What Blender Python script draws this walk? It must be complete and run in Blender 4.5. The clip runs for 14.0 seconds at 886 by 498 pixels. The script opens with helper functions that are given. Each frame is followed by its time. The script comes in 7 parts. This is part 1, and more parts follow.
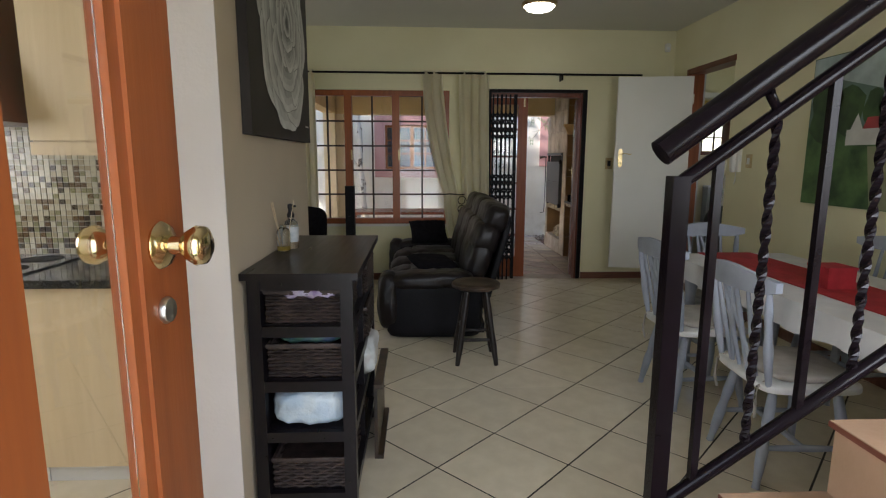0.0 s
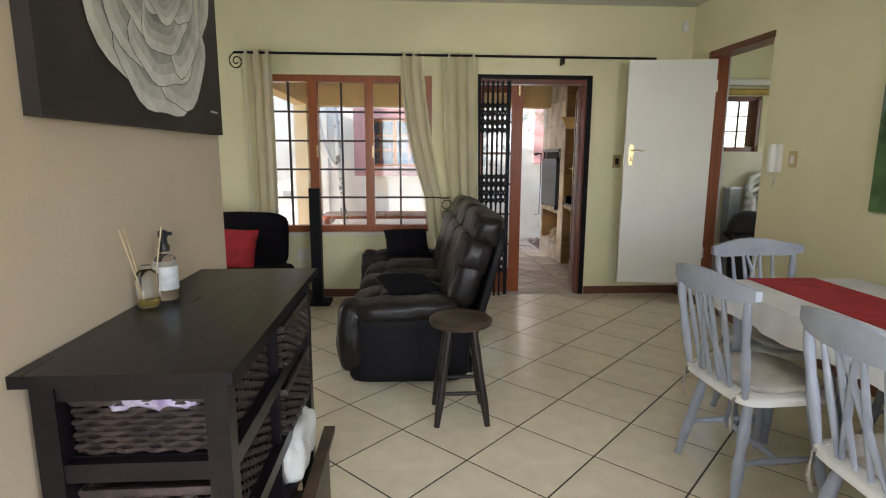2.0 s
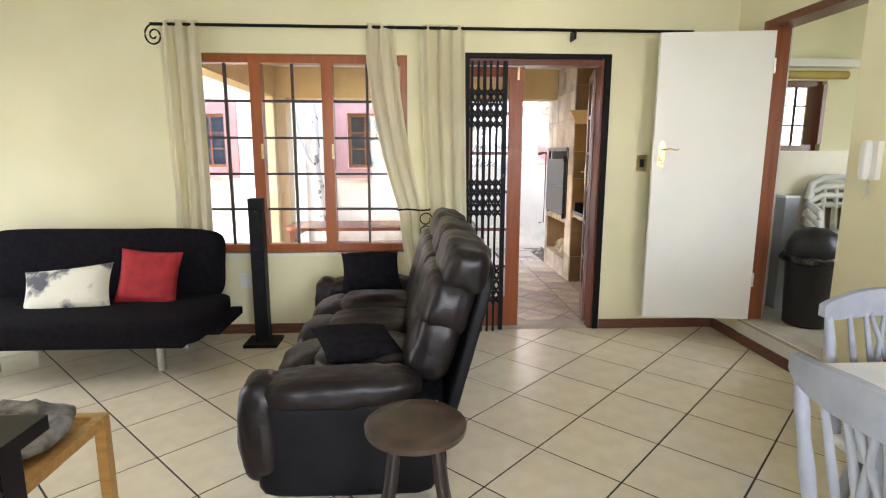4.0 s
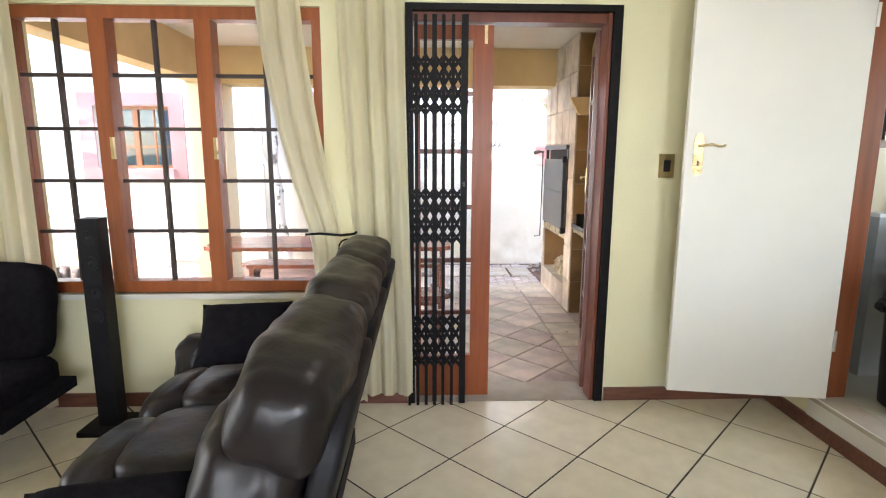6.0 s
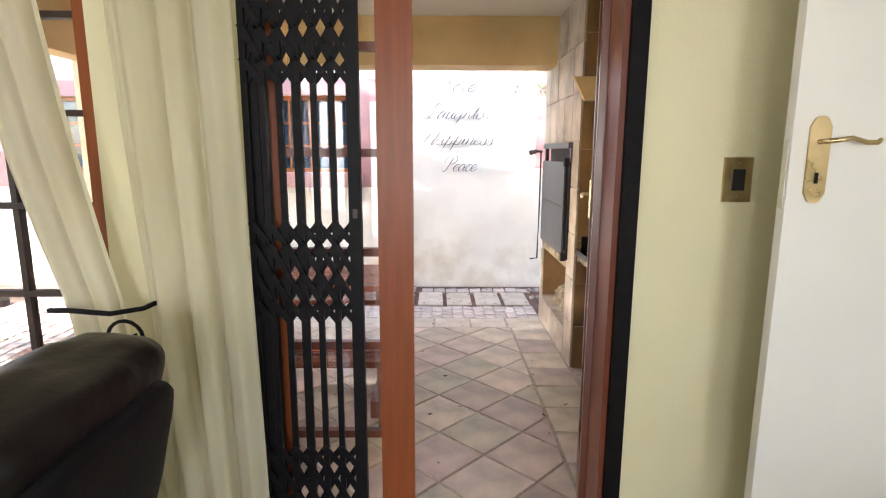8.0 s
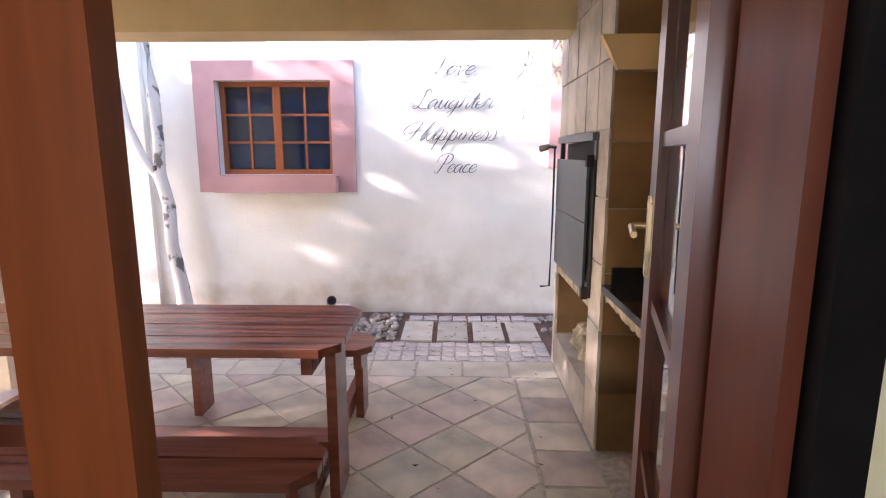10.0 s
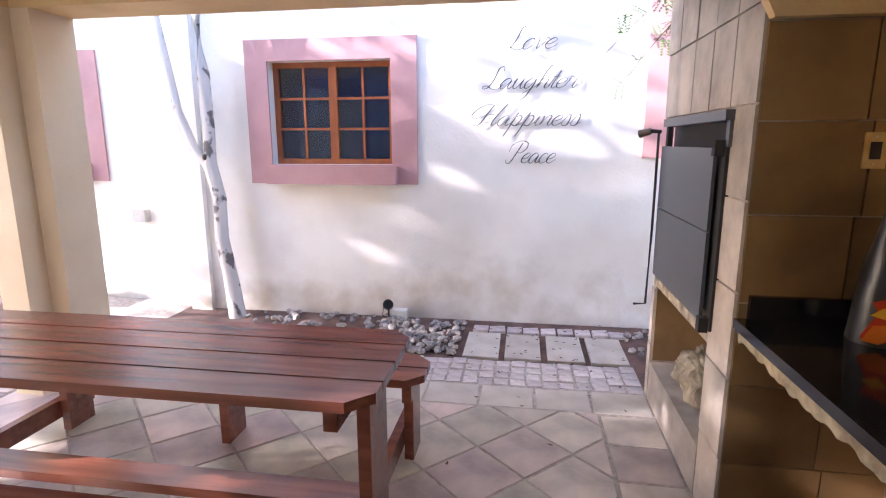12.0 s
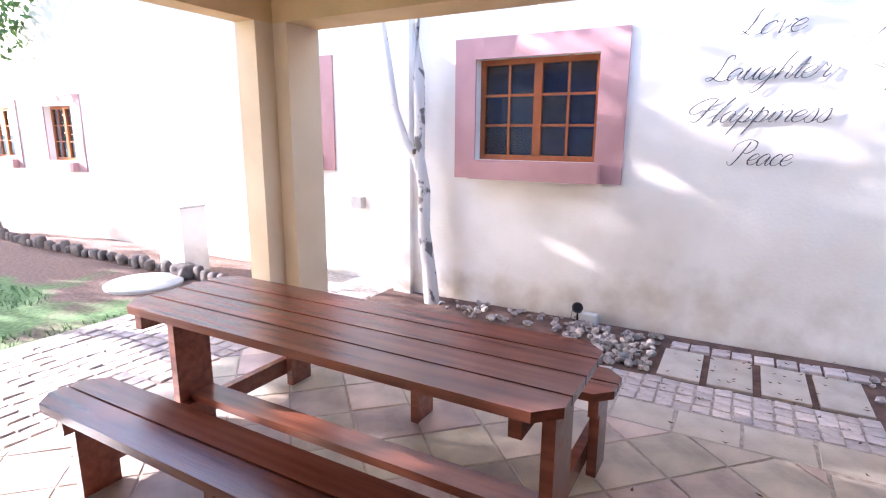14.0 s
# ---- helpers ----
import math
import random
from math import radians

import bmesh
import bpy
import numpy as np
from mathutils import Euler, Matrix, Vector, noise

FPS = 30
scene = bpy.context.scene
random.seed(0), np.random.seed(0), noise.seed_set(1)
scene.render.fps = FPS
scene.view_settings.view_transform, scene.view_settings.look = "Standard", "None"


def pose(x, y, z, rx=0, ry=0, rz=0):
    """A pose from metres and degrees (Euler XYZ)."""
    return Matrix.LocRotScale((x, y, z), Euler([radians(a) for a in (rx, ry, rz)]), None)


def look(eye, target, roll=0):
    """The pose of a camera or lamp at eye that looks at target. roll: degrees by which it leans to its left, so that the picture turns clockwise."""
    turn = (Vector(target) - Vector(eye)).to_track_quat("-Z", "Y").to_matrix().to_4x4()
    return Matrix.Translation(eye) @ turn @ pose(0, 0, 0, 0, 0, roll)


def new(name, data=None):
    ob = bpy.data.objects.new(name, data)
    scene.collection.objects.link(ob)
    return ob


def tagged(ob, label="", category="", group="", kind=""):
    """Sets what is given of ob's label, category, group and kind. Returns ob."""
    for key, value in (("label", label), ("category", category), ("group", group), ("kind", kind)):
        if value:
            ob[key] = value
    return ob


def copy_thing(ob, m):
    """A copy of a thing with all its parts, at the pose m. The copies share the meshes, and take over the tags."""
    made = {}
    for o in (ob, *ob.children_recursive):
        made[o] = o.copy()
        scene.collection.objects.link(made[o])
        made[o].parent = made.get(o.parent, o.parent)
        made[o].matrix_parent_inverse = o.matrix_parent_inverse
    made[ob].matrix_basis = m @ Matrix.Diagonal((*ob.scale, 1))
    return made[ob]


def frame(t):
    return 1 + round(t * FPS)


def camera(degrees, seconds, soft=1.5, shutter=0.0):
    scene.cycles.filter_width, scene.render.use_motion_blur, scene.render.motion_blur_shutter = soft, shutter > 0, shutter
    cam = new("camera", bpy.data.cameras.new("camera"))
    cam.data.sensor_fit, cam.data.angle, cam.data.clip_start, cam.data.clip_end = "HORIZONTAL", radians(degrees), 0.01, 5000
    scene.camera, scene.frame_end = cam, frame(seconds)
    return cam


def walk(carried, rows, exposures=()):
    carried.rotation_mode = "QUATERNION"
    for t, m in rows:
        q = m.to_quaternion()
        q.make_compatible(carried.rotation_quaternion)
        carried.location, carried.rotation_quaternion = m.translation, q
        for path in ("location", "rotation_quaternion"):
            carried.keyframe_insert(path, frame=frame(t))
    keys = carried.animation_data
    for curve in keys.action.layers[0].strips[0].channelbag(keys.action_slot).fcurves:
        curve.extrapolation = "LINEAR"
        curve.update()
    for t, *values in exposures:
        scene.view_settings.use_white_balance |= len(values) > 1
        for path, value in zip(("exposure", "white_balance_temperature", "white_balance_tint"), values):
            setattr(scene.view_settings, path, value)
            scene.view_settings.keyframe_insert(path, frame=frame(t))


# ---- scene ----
cam = camera(78.8, 14.0, soft=1.15)
METRES, EYE, TILT, LEAN, TURN = 6.6, 1.36, 0.0, 0.0, -2.6
ROWS = [
    (0.0, 0.0, 0.0, 0.0, 0.04, -9.44, -0.23),
    (0.5, 0.0041, 0.0307, 0.0012, -0.23, -9.4, -0.12),
    (1.0, 0.0023, 0.0598, 0.0011, -0.48, -9.53, -0.17),
    (1.5, 0.0034, 0.0905, -0.0, -0.78, -9.75, -0.21),
    (2.0, 0.0126, 0.1305, 0.0018, -0.96, -9.84, -0.22),
    (4.5, 0.0581, 0.3418, 0.0042, -0.27, -10.02, -0.15),
    (5.0, 0.0756, 0.3913, 0.0033, 0.04, -10.07, -0.15),
    (5.5, 0.0921, 0.4412, 0.005, 0.52, -10.11, -0.1),
    (6.0, 0.1078, 0.4919, 0.0033, 0.66, -10.01, -0.17),
    (6.5, 0.1242, 0.5457, 0.0025, 1.1, -9.99, -0.22),
    (7.0, 0.137, 0.5964, 0.0056, 1.45, -10.13, -0.25),
    (7.5, 0.1538, 0.6455, 0.0052, 1.98, -10.19, -0.39),
    (8.0, 0.1649, 0.6942, 0.0054, 2.19, -10.14, -0.18),
    (8.5, 0.176, 0.7393, 0.0042, 2.21, -10.14, -0.26),
    (11.0, 0.1933, 0.9263, -0.0001, 6.68, -10.19, 0.23),
    (11.5, 0.1888, 0.9442, -0.0013, 8.55, -10.61, 0.18),
    (12.0, 0.1846, 0.9558, -0.0008, 11.40, -11.22, 0.12),
    (12.5, 0.1819, 0.9630, -0.0001, 15.98, -11.74, 0.03),
    (13.0, 0.1812, 0.9647, 0.0013, 21.61, -11.97, -0.17),
    (13.5, 0.1790, 0.9635, 0.0023, 26.84, -11.98, -0.32),
    (14.0, 0.1771, 0.9619, 0.0028, 31.76, -11.91, -0.37),
]
EXPOSURES = [(0.0, 1.62, 6200, 14), (1.0, 2.2, 6200, 14), (2.0, 2.6, 6250, 14), (4.5, 3.63, 6180, 16), (6.5, 3.7, 6050, 15), (8.5, 3.28, 6300, 19), (11.0, 2.88, 5850, 27), (14.0, 2.95, 5750, 27)]
walk(cam, [(t, pose(0, 0, EYE, TILT, LEAN, TURN) @ pose(METRES * x, METRES * y, METRES * z, 90 + pitch, roll, yaw)) for t, x, y, z, yaw, pitch, roll in ROWS], EXPOSURES)

# ---- world, sun, lamps ----
XL = -3.25                             # just inside the west wall, at the opening added for the lounge fill lamp
SUN_AZ, SUN_EL = 254.5, 21.0          # degrees: where the sun stands, from +y clockwise
world = bpy.data.worlds.new("sky")
scene.world = world
world.use_nodes = True
_wn = world.node_tree.nodes
_sky = _wn.new("ShaderNodeTexSky")
_sky.sky_type = "NISHITA"
_sky.sun_disc = False
_sky.sun_elevation, _sky.sun_rotation = radians(SUN_EL), radians(SUN_AZ)
world.node_tree.links.new(_sky.outputs[0], _wn["Background"].inputs[0])
_wn["Background"].inputs[1].default_value = 0.15


def sun_lamp():
    data = bpy.data.lights.new("sun", "SUN")
    data.energy, data.angle, data.color = 4.5, radians(0.6), (1.0, 0.95, 0.86)
    ob = new("sun", data)
    a, e = radians(SUN_AZ), radians(SUN_EL)
    d = Vector((math.sin(a) * math.cos(e), math.cos(a) * math.cos(e), math.sin(e)))
    ob.matrix_world = look(d * 30, (0, 0, 0))


def area_lamp(name, eye, target, w, h, power, color=(1, 1, 1), spread=180):
    data = bpy.data.lights.new(name, "AREA")
    data.shape, data.size, data.size_y, data.energy, data.color = "RECTANGLE", w, h, power, color
    data.spread = radians(spread)
    new(name, data).matrix_world = look(eye, target)


sun_lamp()
# added fill lamp in an unseen west opening, to brighten the kitchen
area_lamp("kitchen_fill_lamp", (-3.25, 1.0, 1.55), (-1.2, 1.4, 1.2), 1.15, 1.05, 10, (1.0, 0.98, 0.93))
area_lamp("entrance_daylight", (0.02, -0.3, 1.15), (0.6, 3.0, 1.0), 0.9, 1.9, 6, (0.97, 0.98, 1.0))
# made-up lounge fill lamp; its opening in the west wall is unseen
area_lamp("lounge_fill_lamp", (XL, 4.5, 1.1), (1.0, 4.4, 1.0), 1.7, 2.0, 3.6, (0.97, 0.98, 1.0))
# fill added behind the stairs through an unseen south opening, aimed at the dining floor
area_lamp("dining_fill_lamp", (1.85, -0.06, 1.55), (1.6, 2.2, 0.2), 1.15, 1.05, 9, (0.96, 0.98, 1.0), 105)
# scullery fill lamp, added out of view in the east wall's opening
area_lamp("scullery_fill_lamp", (4.75, 4.6, 1.6), (3.2, 5.2, 0.9), 0.9, 1.0, 1.7, (1.0, 0.98, 0.92))


# ---- materials ----
def mat(name, color, color2=None, rough=0.6, metal=0.0, scale=6.0, detail=6.0, mix=(0.35, 0.65), bump=0.0, bump_scale=60.0, stretch=(1, 1, 1), spec=0.5, vary=0.0, rough_var=0.0, wave=None, hue=0.0):
    m = bpy.data.materials.new(name)
    m.use_nodes = True
    nt = m.node_tree
    n, l = nt.nodes, nt.links
    b = n["Principled BSDF"]
    b.inputs["Roughness"].default_value = rough
    b.inputs["Metallic"].default_value = metal
    b.inputs["Specular IOR Level"].default_value = spec
    tc = n.new("ShaderNodeTexCoord")
    mp = n.new("ShaderNodeMapping")
    mp.inputs["Scale"].default_value = stretch
    l.new(tc.outputs["Object"], mp.inputs[0])
    c2 = color2 or tuple(c * 0.82 for c in color)
    tex = n.new("ShaderNodeTexNoise")
    tex.inputs["Scale"].default_value = scale
    tex.inputs["Detail"].default_value = detail
    l.new(mp.outputs[0], tex.inputs["Vector"])
    fac = tex.outputs[0]
    if wave:
        wv = n.new("ShaderNodeTexWave")
        wv.inputs["Scale"].default_value = wave[0]
        wv.inputs["Distortion"].default_value = wave[1]
        wv.inputs["Detail"].default_value = 3
        l.new(mp.outputs[0], wv.inputs["Vector"])
        mm = n.new("ShaderNodeMath")
        mm.operation = "MULTIPLY_ADD"
        mm.inputs[1].default_value = wave[2]
        l.new(wv.outputs[1], mm.inputs[0])
        l.new(fac, mm.inputs[2])
        fac = mm.outputs[0]
    ramp = n.new("ShaderNodeValToRGB")
    ramp.color_ramp.elements[0].position, ramp.color_ramp.elements[1].position = mix
    ramp.color_ramp.elements[0].color, ramp.color_ramp.elements[1].color = (*c2, 1), (*color, 1)
    l.new(fac, ramp.inputs[0])
    out = ramp.outputs[0]
    if vary:
        oi = n.new("ShaderNodeObjectInfo")
        mr = n.new("ShaderNodeMapRange")
        mr.inputs[3].default_value, mr.inputs[4].default_value = 1 - vary, 1 + vary
        l.new(oi.outputs["Random"], mr.inputs[0])
        hsv = n.new("ShaderNodeHueSaturation")
        l.new(mr.outputs[0], hsv.inputs["Value"])
        l.new(out, hsv.inputs["Color"])
        if hue:
            wr, hr = n.new("ShaderNodeMath"), n.new("ShaderNodeMapRange")
            wr.operation = "PINGPONG"
            wr.inputs[1].default_value = 0.13
            l.new(oi.outputs["Random"], wr.inputs[0])
            hr.inputs[2].default_value, hr.inputs[3].default_value, hr.inputs[4].default_value = 0.13, 0.5 - hue, 0.5 + hue
            l.new(wr.outputs[0], hr.inputs[0])
            l.new(hr.outputs[0], hsv.inputs["Hue"])
        out = hsv.outputs[0]
    l.new(out, b.inputs["Base Color"])
    if rough_var:
        rr = n.new("ShaderNodeMapRange")
        rr.inputs[3].default_value, rr.inputs[4].default_value = max(0.02, rough - rough_var), min(1, rough + rough_var)
        l.new(tex.outputs[0], rr.inputs[0])
        l.new(rr.outputs[0], b.inputs["Roughness"])
    if bump:
        t2 = n.new("ShaderNodeTexNoise")
        t2.inputs["Scale"].default_value, t2.inputs["Detail"].default_value = bump_scale, 4
        l.new(mp.outputs[0], t2.inputs["Vector"])
        bp = n.new("ShaderNodeBump")
        bp.inputs["Strength"].default_value, bp.inputs["Distance"].default_value = bump, 0.01
        l.new(t2.outputs[0], bp.inputs["Height"])
        l.new(bp.outputs[0], b.inputs["Normal"])
    return m


def glass(name, tint=(1, 1, 1), rough=0.0):
    m = bpy.data.materials.new(name)
    m.use_nodes = True
    b = m.node_tree.nodes["Principled BSDF"]
    b.inputs["Transmission Weight"].default_value = 1
    b.inputs["Base Color"].default_value = (*tint, 1)
    b.inputs["Roughness"].default_value = rough
    b.inputs["IOR"].default_value = 1.45
    return m


def lit(name, color, strength):
    m = mat(name, color)
    b = m.node_tree.nodes["Principled BSDF"]
    b.inputs["Emission Color"].default_value = (*color, 1)
    b.inputs["Emission Strength"].default_value = strength
    return m


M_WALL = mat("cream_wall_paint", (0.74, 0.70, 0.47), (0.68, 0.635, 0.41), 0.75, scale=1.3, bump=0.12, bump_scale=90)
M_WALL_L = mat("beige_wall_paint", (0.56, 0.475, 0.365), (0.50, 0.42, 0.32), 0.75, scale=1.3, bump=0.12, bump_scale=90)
M_WHITEWALL = mat("off_white_wall_paint", (0.72, 0.70, 0.64), (0.66, 0.64, 0.58), 0.75, scale=1.6, bump=0.15, bump_scale=80)
M_CEIL = mat("ceiling_paint", (0.66, 0.65, 0.58), (0.62, 0.61, 0.54), 0.85, scale=1.0, bump=0.05)
M_TILE = mat("beige_ceramic_tile", (0.75, 0.675, 0.52), (0.68, 0.605, 0.455), 0.22, scale=9, detail=10, vary=0.035, rough_var=0.06, bump=0.015, bump_scale=30)
M_GROUT = mat("dark_grout", (0.06, 0.05, 0.04), (0.035, 0.03, 0.024), 0.9, scale=20)
M_SKIRT = mat("red_brown_skirting", (0.17, 0.065, 0.04), (0.11, 0.04, 0.025), 0.4, scale=8, stretch=(1, 8, 8))
M_WOOD = mat("orange_varnished_meranti", (0.345, 0.098, 0.028), (0.235, 0.062, 0.018), 0.32, scale=4, detail=9, stretch=(7, 7, 0.5), mix=(0.3, 0.75), bump=0.04, bump_scale=30)
M_WOODDARK = mat("dark_red_varnished_and_shaded_wood", (0.15, 0.042, 0.022), (0.10, 0.026, 0.014), 0.28, scale=4, detail=9, stretch=(7, 7, 0.5), mix=(0.3, 0.75))
M_BLACKSTEEL = mat("black_painted_steel", (0.005, 0.0045, 0.005), (0.008, 0.007, 0.0075), 0.5, scale=30, spec=0.12)
M_BRONZE = mat("dark_brown_bar", (0.05, 0.03, 0.022), (0.03, 0.018, 0.014), 0.5, scale=20)
M_GLASS = glass("clear_pane")
M_WHITEDOOR = mat("white_door_paint", (0.72, 0.71, 0.66), (0.68, 0.67, 0.62), 0.42, scale=2.0, bump=0.03, bump_scale=40)
M_BRASS = mat("brass", (0.62, 0.49, 0.27), (0.45, 0.34, 0.17), 0.3, 1.0, scale=14, rough_var=0.12)
M_BRASSPOLISHED = mat("polished_brass", (0.76, 0.62, 0.38), (0.68, 0.54, 0.31), 0.13, 1.0, scale=14, rough_var=0.05)
M_OCHRE = mat("ochre_plaster", (0.72, 0.52, 0.26), (0.62, 0.43, 0.20), 0.8, scale=2.2, bump=0.25, bump_scale=60)
M_COLUMN = mat("cream_column_plaster", (0.72, 0.60, 0.42), (0.66, 0.53, 0.35), 0.8, scale=2.2, bump=0.2, bump_scale=60)
M_GARDENWALL = mat("weathered_white_plaster", (0.80, 0.765, 0.70), (0.68, 0.63, 0.555), 0.85, scale=1.6, detail=12, mix=(0.3, 0.6), bump=0.3, bump_scale=45)


def splashed(m, colour, top, depth):
    """Uneven splash marks and damp along the foot of a wall."""
    n, l = m.node_tree.nodes, m.node_tree.links
    b = n["Principled BSDF"]
    clean = b.inputs["Base Color"].links[0].from_socket
    tc, sep, tex = n.new("ShaderNodeTexCoord"), n.new("ShaderNodeSeparateXYZ"), n.new("ShaderNodeTexNoise")
    tex.inputs["Scale"].default_value, tex.inputs["Detail"].default_value = 3.5, 12
    l.new(tc.outputs["Object"], sep.inputs[0])
    l.new(tc.outputs["Object"], tex.inputs["Vector"])
    add = n.new("ShaderNodeMath")
    add.operation = "MULTIPLY_ADD"
    add.inputs[1].default_value = -1.5
    l.new(tex.outputs[0], add.inputs[0])
    l.new(sep.outputs[2], add.inputs[2])
    mr = n.new("ShaderNodeMapRange")
    mr.inputs[1].default_value, mr.inputs[2].default_value, mr.inputs[3].default_value, mr.inputs[4].default_value = top - 0.75, top - 0.75 - depth, 0.0, 0.75
    l.new(add.outputs[0], mr.inputs[0])
    mx = n.new("ShaderNodeMix")
    mx.data_type = "RGBA"
    mx.inputs[7].default_value = (*colour, 1)
    l.new(mr.outputs[0], mx.inputs[0])
    l.new(clean, mx.inputs[6])
    l.new(mx.outputs[2], b.inputs["Base Color"])


splashed(M_GARDENWALL, (0.42, 0.335, 0.23), 0.26, 0.6)
M_PINK = mat("dusty_pink_plaster", (0.50, 0.285, 0.275), (0.43, 0.235, 0.23), 0.8, scale=3, bump=0.2, bump_scale=60)
M_SLATE = mat("grey_brown_slate", (0.57, 0.465, 0.375), (0.33, 0.265, 0.215), 0.42, scale=4, detail=9, vary=0.17, rough_var=0.18, bump=0.35, bump_scale=18, hue=0.035)
M_JOINT = mat("sandy_joint", (0.44, 0.375, 0.31), (0.29, 0.24, 0.195), 0.95, scale=30)
M_COBBLE = mat("pinkish_grey_cobble", (0.50, 0.43, 0.39), (0.38, 0.32, 0.29), 0.85, scale=14, vary=0.15, bump=0.4, bump_scale=50)
M_PAVER = mat("pale_sandstone_paver", (0.50, 0.44, 0.36), (0.40, 0.34, 0.27), 0.8, scale=5, vary=0.1, bump=0.3, bump_scale=40)
M_EARTH = mat("red_brown_soil", (0.16, 0.085, 0.06), (0.09, 0.05, 0.035), 0.95, scale=9, bump=0.8, bump_scale=25)
M_PATIOCEIL = mat("patio_ceiling_paint", (0.74, 0.70, 0.62), (0.68, 0.63, 0.54), 0.8, scale=1.5, bump=0.1)


# ---- building helpers ----
def box(bm, lo, hi, m=None):
    """An axis-aligned block in bm."""
    x0, y0, z0 = lo
    x1, y1, z1 = hi
    v = [bm.verts.new(p) for p in ((x0, y0, z0), (x1, y0, z0), (x1, y1, z0), (x0, y1, z0), (x0, y0, z1), (x1, y0, z1), (x1, y1, z1), (x0, y1, z1))]
    if m is not None:
        for a in v:
            a.co = m @ a.co
    for f in ((0, 3, 2, 1), (4, 5, 6, 7), (0, 1, 5, 4), (1, 2, 6, 5), (2, 3, 7, 6), (3, 0, 4, 7)):
        bm.faces.new([v[i] for i in f])
    return v


def cyl(bm, p, q, r0, r1=None, seg=14, caps=True):
    """A round bar from p to q."""
    p, q = Vector(p), Vector(q)
    d = q - p
    m = Matrix.Translation((p + q) / 2) @ d.to_track_quat("Z", "Y").to_matrix().to_4x4()
    return bmesh.ops.create_cone(bm, cap_ends=caps, segments=seg, radius1=r0, radius2=r0 if r1 is None else r1, depth=d.length, matrix=m)["verts"]


def ball(bm, c, r, scale=(1, 1, 1), u=16, v=10):
    m = Matrix.Translation(c) @ Matrix.Diagonal((*[r * s for s in scale], 1))
    return bmesh.ops.create_uvsphere(bm, u_segments=u, v_segments=v, radius=1, matrix=m)["verts"]


def bevel(bm, w=0.004, seg=2, angle=0.5):
    e = [x for x in bm.edges if len(x.link_faces) == 2 and x.calc_face_angle(0) > angle]
    if e:
        bmesh.ops.bevel(bm, geom=e, offset=w, segments=seg, profile=0.5, affect="EDGES", clamp_overlap=True)


def lathe(bm, profile, seg=20, m=None):
    """Turns a profile of (radius, height) about z."""
    rings = []
    for r, z in profile:
        ring = []
        for i in range(seg):
            a = 2 * math.pi * i / seg
            co = Vector((r * math.cos(a), r * math.sin(a), z))
            ring.append(bm.verts.new(m @ co if m is not None else co))
        rings.append(ring)
    for a, b in zip(rings, rings[1:]):
        for i in range(seg):
            bm.faces.new((a[i], a[(i + 1) % seg], b[(i + 1) % seg], b[i]))
    bm.faces.new(list(reversed(rings[0])))
    bm.faces.new(rings[-1])


def tube(bm, pts, r, seg=8, caps=True):
    """A bent round bar through pts."""
    pts = [Vector(p) for p in pts]
    rings = []
    up = Vector((0, 0, 1))
    for i, p in enumerate(pts):
        d = (pts[min(i + 1, len(pts) - 1)] - pts[max(i - 1, 0)]).normalized()
        s = d.cross(up)
        if s.length < 0.05:
            s = d.cross(Vector((1, 0, 0)))
        s.normalize()
        t = s.cross(d).normalized()
        rr = r[i] if isinstance(r, (list, tuple)) else r
        rings.append([bm.verts.new(p + (s * math.cos(2 * math.pi * k / seg) + t * math.sin(2 * math.pi * k / seg)) * rr) for k in range(seg)])
    for a, b in zip(rings, rings[1:]):
        for k in range(seg):
            bm.faces.new((a[k], a[(k + 1) % seg], b[(k + 1) % seg], b[k]))
    if caps:
        bm.faces.new(list(reversed(rings[0])))
        bm.faces.new(rings[-1])


def finish(bm, name, material, smooth=None):
    bmesh.ops.recalc_face_normals(bm, faces=bm.faces)
    me = bpy.data.meshes.new(name)
    bm.to_mesh(me)
    bm.free()
    me.materials.append(material)
    if smooth is not None:
        me.set_sharp_from_angle(angle=radians(smooth))
        for p in me.polygons:
            p.use_smooth = True
    return me


def part(name, bm, material, parent=None, label="", smooth=None):
    ob = new(name, finish(bm, name, material, smooth))
    if parent is not None:
        ob.parent = parent
    if label:
        ob["label"] = label
    return ob


def thing(name, label, category, group="", m=None):
    """The empty at a thing's base, which holds its parts; parts are built about it."""
    ob = new(name)
    ob.empty_display_size = 0.1
    if m is not None:
        ob.matrix_basis = m
    return tagged(ob, label, category, group)


def setting(name, bm, material, label="", category="", smooth=None):
    ob = new(name, finish(bm, name, material, smooth))
    return tagged(ob, label, category, kind="structure")


def slab(name, lo, hi, material, label="", category="wall", parent=None, bev=0.0):
    bm = bmesh.new()
    box(bm, lo, hi)
    if bev:
        bevel(bm, bev)
    if parent is not None:
        return part(name, bm, material, parent, label)
    return setting(name, bm, material, label, category)


def wall_x(name, x0, x1, y0, y1, z0, z1, holes, material, label):
    """A wall along x with rectangular openings (xa, xb, za, zb) right through it."""
    bm = bmesh.new()
    xs = sorted({x0, x1, *[h[0] for h in holes], *[h[1] for h in holes]})
    for a, b in zip(xs, xs[1:]):
        cuts = sorted([(h[2], h[3]) for h in holes if h[0] <= a + 1e-6 and h[1] >= b - 1e-6])
        z = z0
        for c, d in cuts:
            if c > z + 1e-6:
                box(bm, (a, y0, z), (b, y1, c))
            z = d
        if z < z1 - 1e-6:
            box(bm, (a, y0, z), (b, y1, z1))
    bmesh.ops.remove_doubles(bm, verts=bm.verts, dist=1e-5)
    return setting(name, bm, material, label, "wall")


